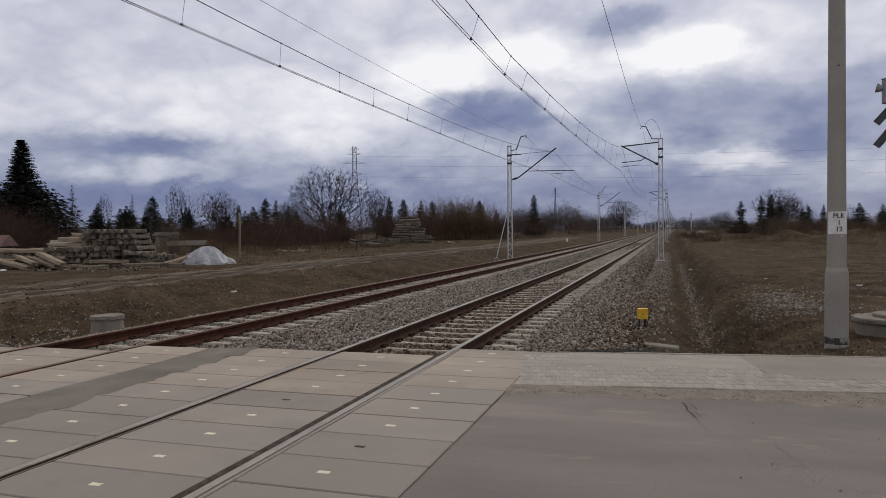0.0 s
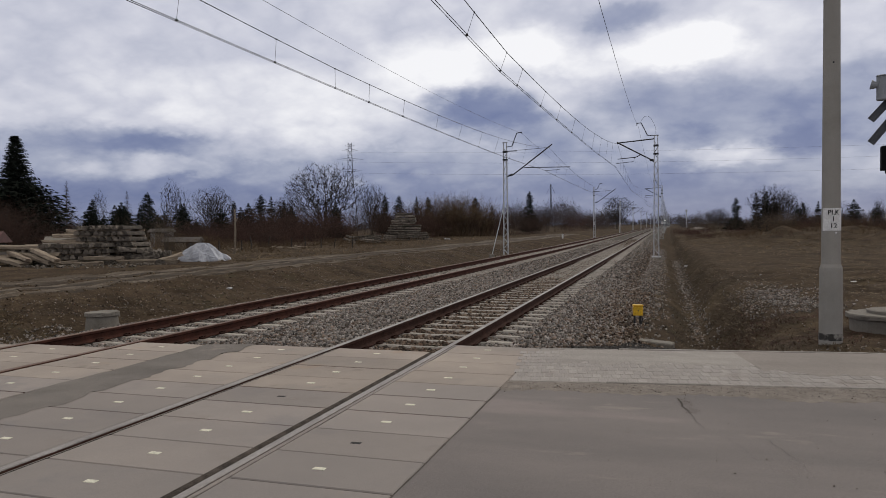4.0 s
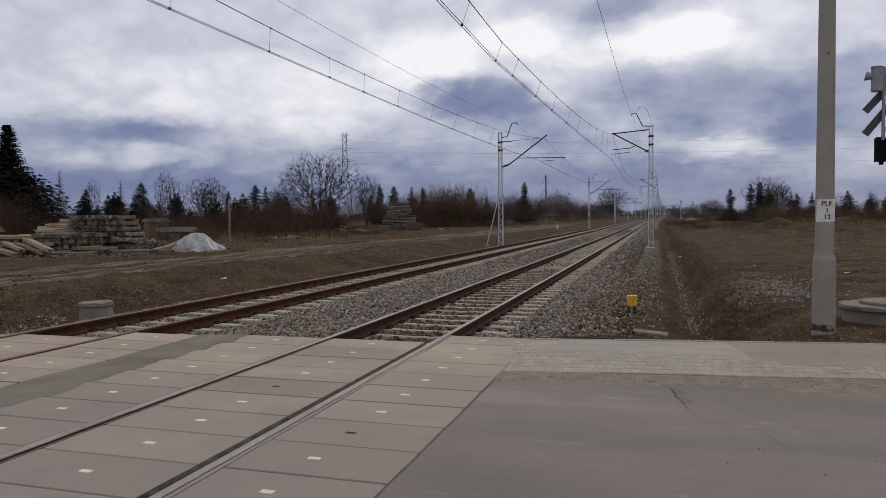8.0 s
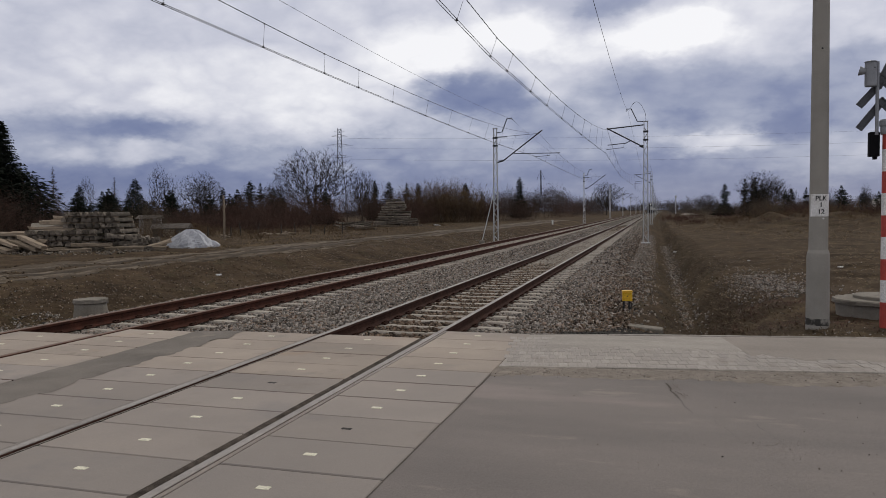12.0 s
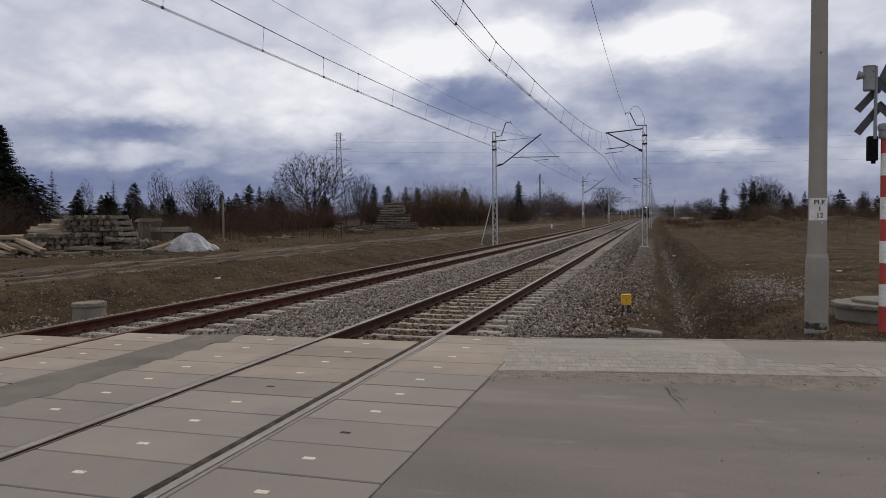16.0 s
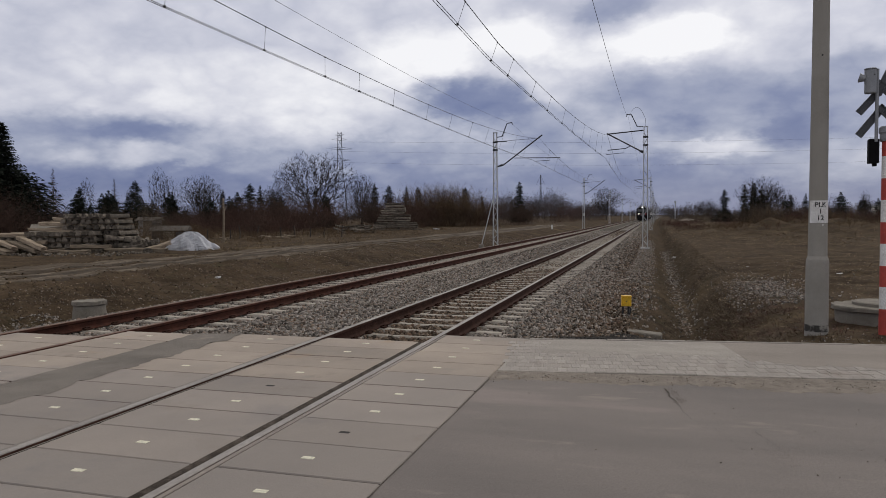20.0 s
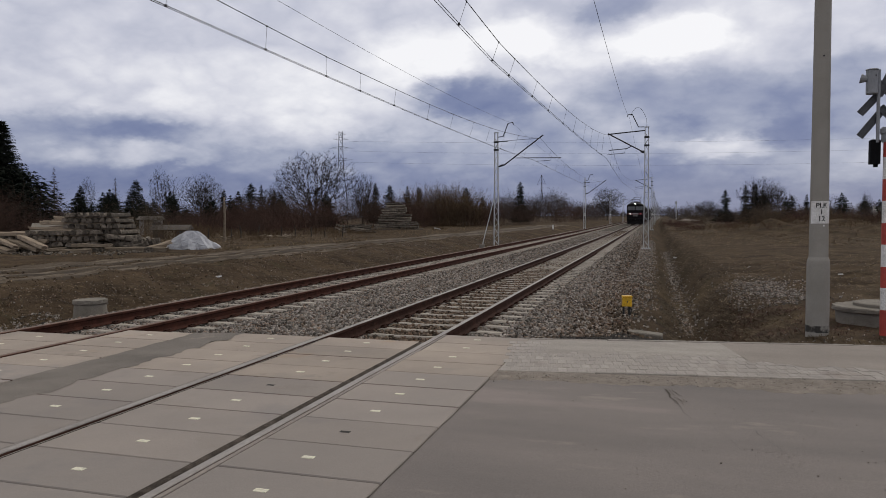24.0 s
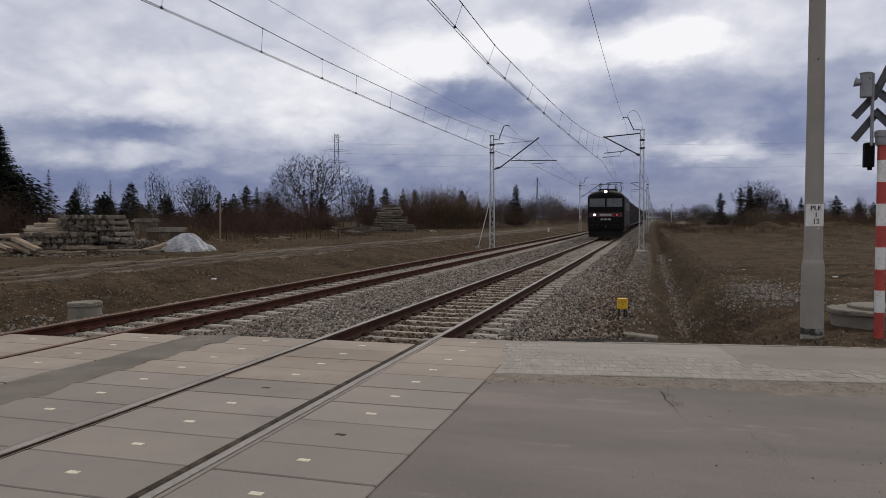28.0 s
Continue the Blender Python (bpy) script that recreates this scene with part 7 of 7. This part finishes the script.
pebbles("road_chips", 260, 4.15, 4.62, 4.7, 5.5, 0.003, 0.008, "pale chips scuffed loose from the asphalt", lambda x, y: rng.uniform(0, 1, len(x)) < np.exp(-((x - 4.38) / 0.13) ** 2 - ((y - 5.15) / 0.22) ** 2), "sand_film")
pebbles("road_grit", 110, 2.3, 7.5, 3.0, 6.6, 0.005, 0.013, "grit lying on the asphalt", lambda x, y: y < C_DUST + 0.139 * x, "dust")

tagged(part("sand_heap", Bag().turned([(4.4, -0.5), (3.2, 0.1), (2.0, 0.4), (0.8, 0.62), (0.1, 0.66)], 14), M["dust"], at=pose(14.2, 233.0, top(14.2, 233.0), 0, 0, 0)), "pale sand heap beyond the field", "sand heap")
# ---- far structures ----
ap = thing("power_pole", "wooden power pole with two splayed legs beyond the field", "power pole", pose(57.6, 195.0, top(57.6, 195.0)))
for s in (-1, 1):
    part("leg", Bag().tube([(s * 1.1, 0, -0.3), (s * 0.12, 0, 6.9)], 0.13, 6), M["dark_steel"], ap)
part("crossarm", Bag().box(-0.9, 0.9, -0.08, 0.08, 6.3, 6.5), M["dark_steel"], ap)


def lattice_tower(x, y, h, w, arms, label, bar=0.11, peak=0.9):
    t = thing("pylon", label, "pylon", pose(x, y, top(x, y), 0, 0, 25))
    for sx, sy in ((-1, -1), (1, -1), (1, 1), (-1, 1)):
        part("leg", Bag().tube([(sx * w, sy * w, -1), (sx * w * 0.32, sy * w * 0.32, h * 0.62), (sx * w * 0.22, sy * w * 0.22, h)], bar, 4), M["dark_steel"], t)
    n_ = 11
    for i in range(n_):
        def half(z):
            return w * np.interp(z, [0, h * 0.62, h], [1, 0.32, 0.22])
        z0, z1 = h * (i / n_) ** 0.85, h * ((i + 1) / n_) ** 0.85
        a, b = half(z0), half(z1)
        for (ax, ay, bx, by) in ((-1, -1, 1, -1), (1, -1, 1, 1), (1, 1, -1, 1), (-1, 1, -1, -1)):
            part("brace", Bag().tube([(ax * a, ay * a, z0), (bx * b, by * b, z1)], bar * 0.45, 3), M["dark_steel"], t)
            part("brace", Bag().tube([(bx * a, by * a, z0), (ax * b, ay * b, z1)], bar * 0.45, 3), M["dark_steel"], t)
    for z, L in arms:
        for s in (-1, 1):
            part("crossarm", Bag().tube([(0, 0, z + peak), (s * L, 0, z), (0, 0, z + 0.3 * peak - 0.6)], bar, 4), M["dark_steel"], t)
    return t


lattice_tower(-135.4, 304.8, 41.0, 3.6, ((37.4, 3.6), (33.2, 6.0), (28.0, 5.6), (39.6, 2.2)), "tall dark lattice power pylon behind the bare tree")
lattice_tower(-59.5, 420.5, 25.5, 1.0, ((19.9, 2.6),), "slender power pylon over the far woods", 0.07, 5.6)
for z, sag, k in ((33.2, 3.0, 0), (28.0, 3.0, 1), (37.4, 2.4, 2)):
    a, b = Vector((-135.4 + k * 2, 304.8, z)), Vector((190 + k * 2, 350.0, z - 1.5))
    pts = [a.lerp(b, t) - Vector((0, 0, sag * 4 * t * (1 - t))) for t in np.linspace(0, 1, 25)]
    tagged(part("power_line", Bag().tube(pts, 0.021, 4), M["wire"]), "thin power line across the sky", "power line", group="power lines")
pole = thing("telegraph_pole", "weathered wooden pole standing in the grass", "wooden pole", pose(-25.3, 43.6, top(-25.3, 43.6), 0, 1.5, 0))
part("shaft", Bag().tube([(0, 0, -0.3), (0.02, 0, 1.6), (-0.04, 0, 3.1)], [0.09, 0.08, 0.06], 8), M["timber"], pole)
part("stub", Bag().tube([(0, 0, 2.1), (0.22, 0, 2.5)], [0.04, 0.02], 6), M["timber"], pole)
sp2 = thing("signal_post", "grey signal post beyond the field", "signal post", pose(13.0, 316.8, top(13, 316.8)))
part("pole", Bag().tube([(0, 0, -0.3), (0, 0, 7.6)], [0.25, 0.18], 8), M["galv"], sp2)
part("head", Bag().box(-0.4, 0.4, -0.2, 0.2, 6.6, 7.6, bevel=0.05), M["galv"], sp2)


def hut(x, y, w, d, hw, hr, turn, wall, roof, label):
    t = thing("shed", label, "shed", pose(x, y, top(x, y) - 0.05, 0, 0, turn))
    part("wall", Bag().box(-w / 2, w / 2, -d / 2, d / 2, 0, hw), M[wall], t)
    part("roof", Bag().add([(-w / 2 - 0.25, -d / 2 - 0.3, hw - 0.05), (w / 2 + 0.25, -d / 2 - 0.3, hw - 0.05), (w / 2 + 0.25, d / 2 + 0.3, hw - 0.05), (-w / 2 - 0.25, d / 2 + 0.3, hw - 0.05), (-w / 2 - 0.25, 0, hr), (w / 2 + 0.25, 0, hr)],
                        [(0, 1, 5, 4), (2, 3, 4, 5), (0, 4, 3), (1, 2, 5), (3, 2, 1, 0)]), M[roof], t)
    part("door", Bag().box(-0.45, 0.45, -d / 2 - 0.04, -d / 2 + 0.0, 0.02, min(1.7, hw - 0.1)), M["timber"], t)
    part("window", Bag().box(w * 0.22, w * 0.22 + 0.8, -d / 2 - 0.04, -d / 2, hw * 0.45, hw * 0.8), M["cab_glass"], t)
    return t


hut(-31.5, 28.0, 3.6, 3.0, 1.2, 1.75, 35, "roof_felt", "roof_red", "low shed with a faded red roof")
hut(-27.9, 32.1, 2.6, 1.8, 1.05, 1.42, 40, "concrete", "concrete", "low pale weathered lean-to behind the sleeper piles")
hut(-35.2, 51.0, 2.6, 2.0, 0.85, 1.2, 25, "roof_felt", "roof_felt", "low weathered garden shed with a felt roof")
hut(-44.5, 60.0, 1.8, 1.4, 1.55, 1.85, 20, "wall_pale", "roof_felt", "pale hut half hidden in the thicket")
hut(56.5, 185.0, 8.0, 7.0, 2.4, 3.6, -10, "wall_pale", "wall_pale", "pale distant house behind the field")
for x, y, s_ in ((-26.6, 25.4, 0.3), (-26.2, 25.6, 0.2), (9.0, 24.0, 0.09), (-10.2, 20.4, 0.13), (6.8, 27.0, 0.1), (-24.4, 92.0, 0.5), (4.9, 45.0, 0.2)):
    tagged(part("litter", Bag().box(-s_, s_ * 0.8, -s_ * 0.5, s_ * 0.5, 0, s_ * 0.35, bevel=s_ * 0.12), M["litter"], at=pose(x, y, top(x, y) - 0.01, 8, -6, x * 37)), "scrap of pale plastic litter on the ground", "litter", group="litter")


def motions():
    """The train runs towards the crossing at an even pace."""
    times = [0, 4, 8, 12, 16, 18, 20, 22, 24, 26, 28]
    for ob, back in [(loco, 0.0)] + [(w, 19.0 + 13.8 * i) for i, w in enumerate(WAGONS)]:
        walk(ob, [(t, train_pose(FRONT + SPEED * (28.0 - t) + back)) for t in times])


FRONT, SPEED = 62.0, 19.2
motions()
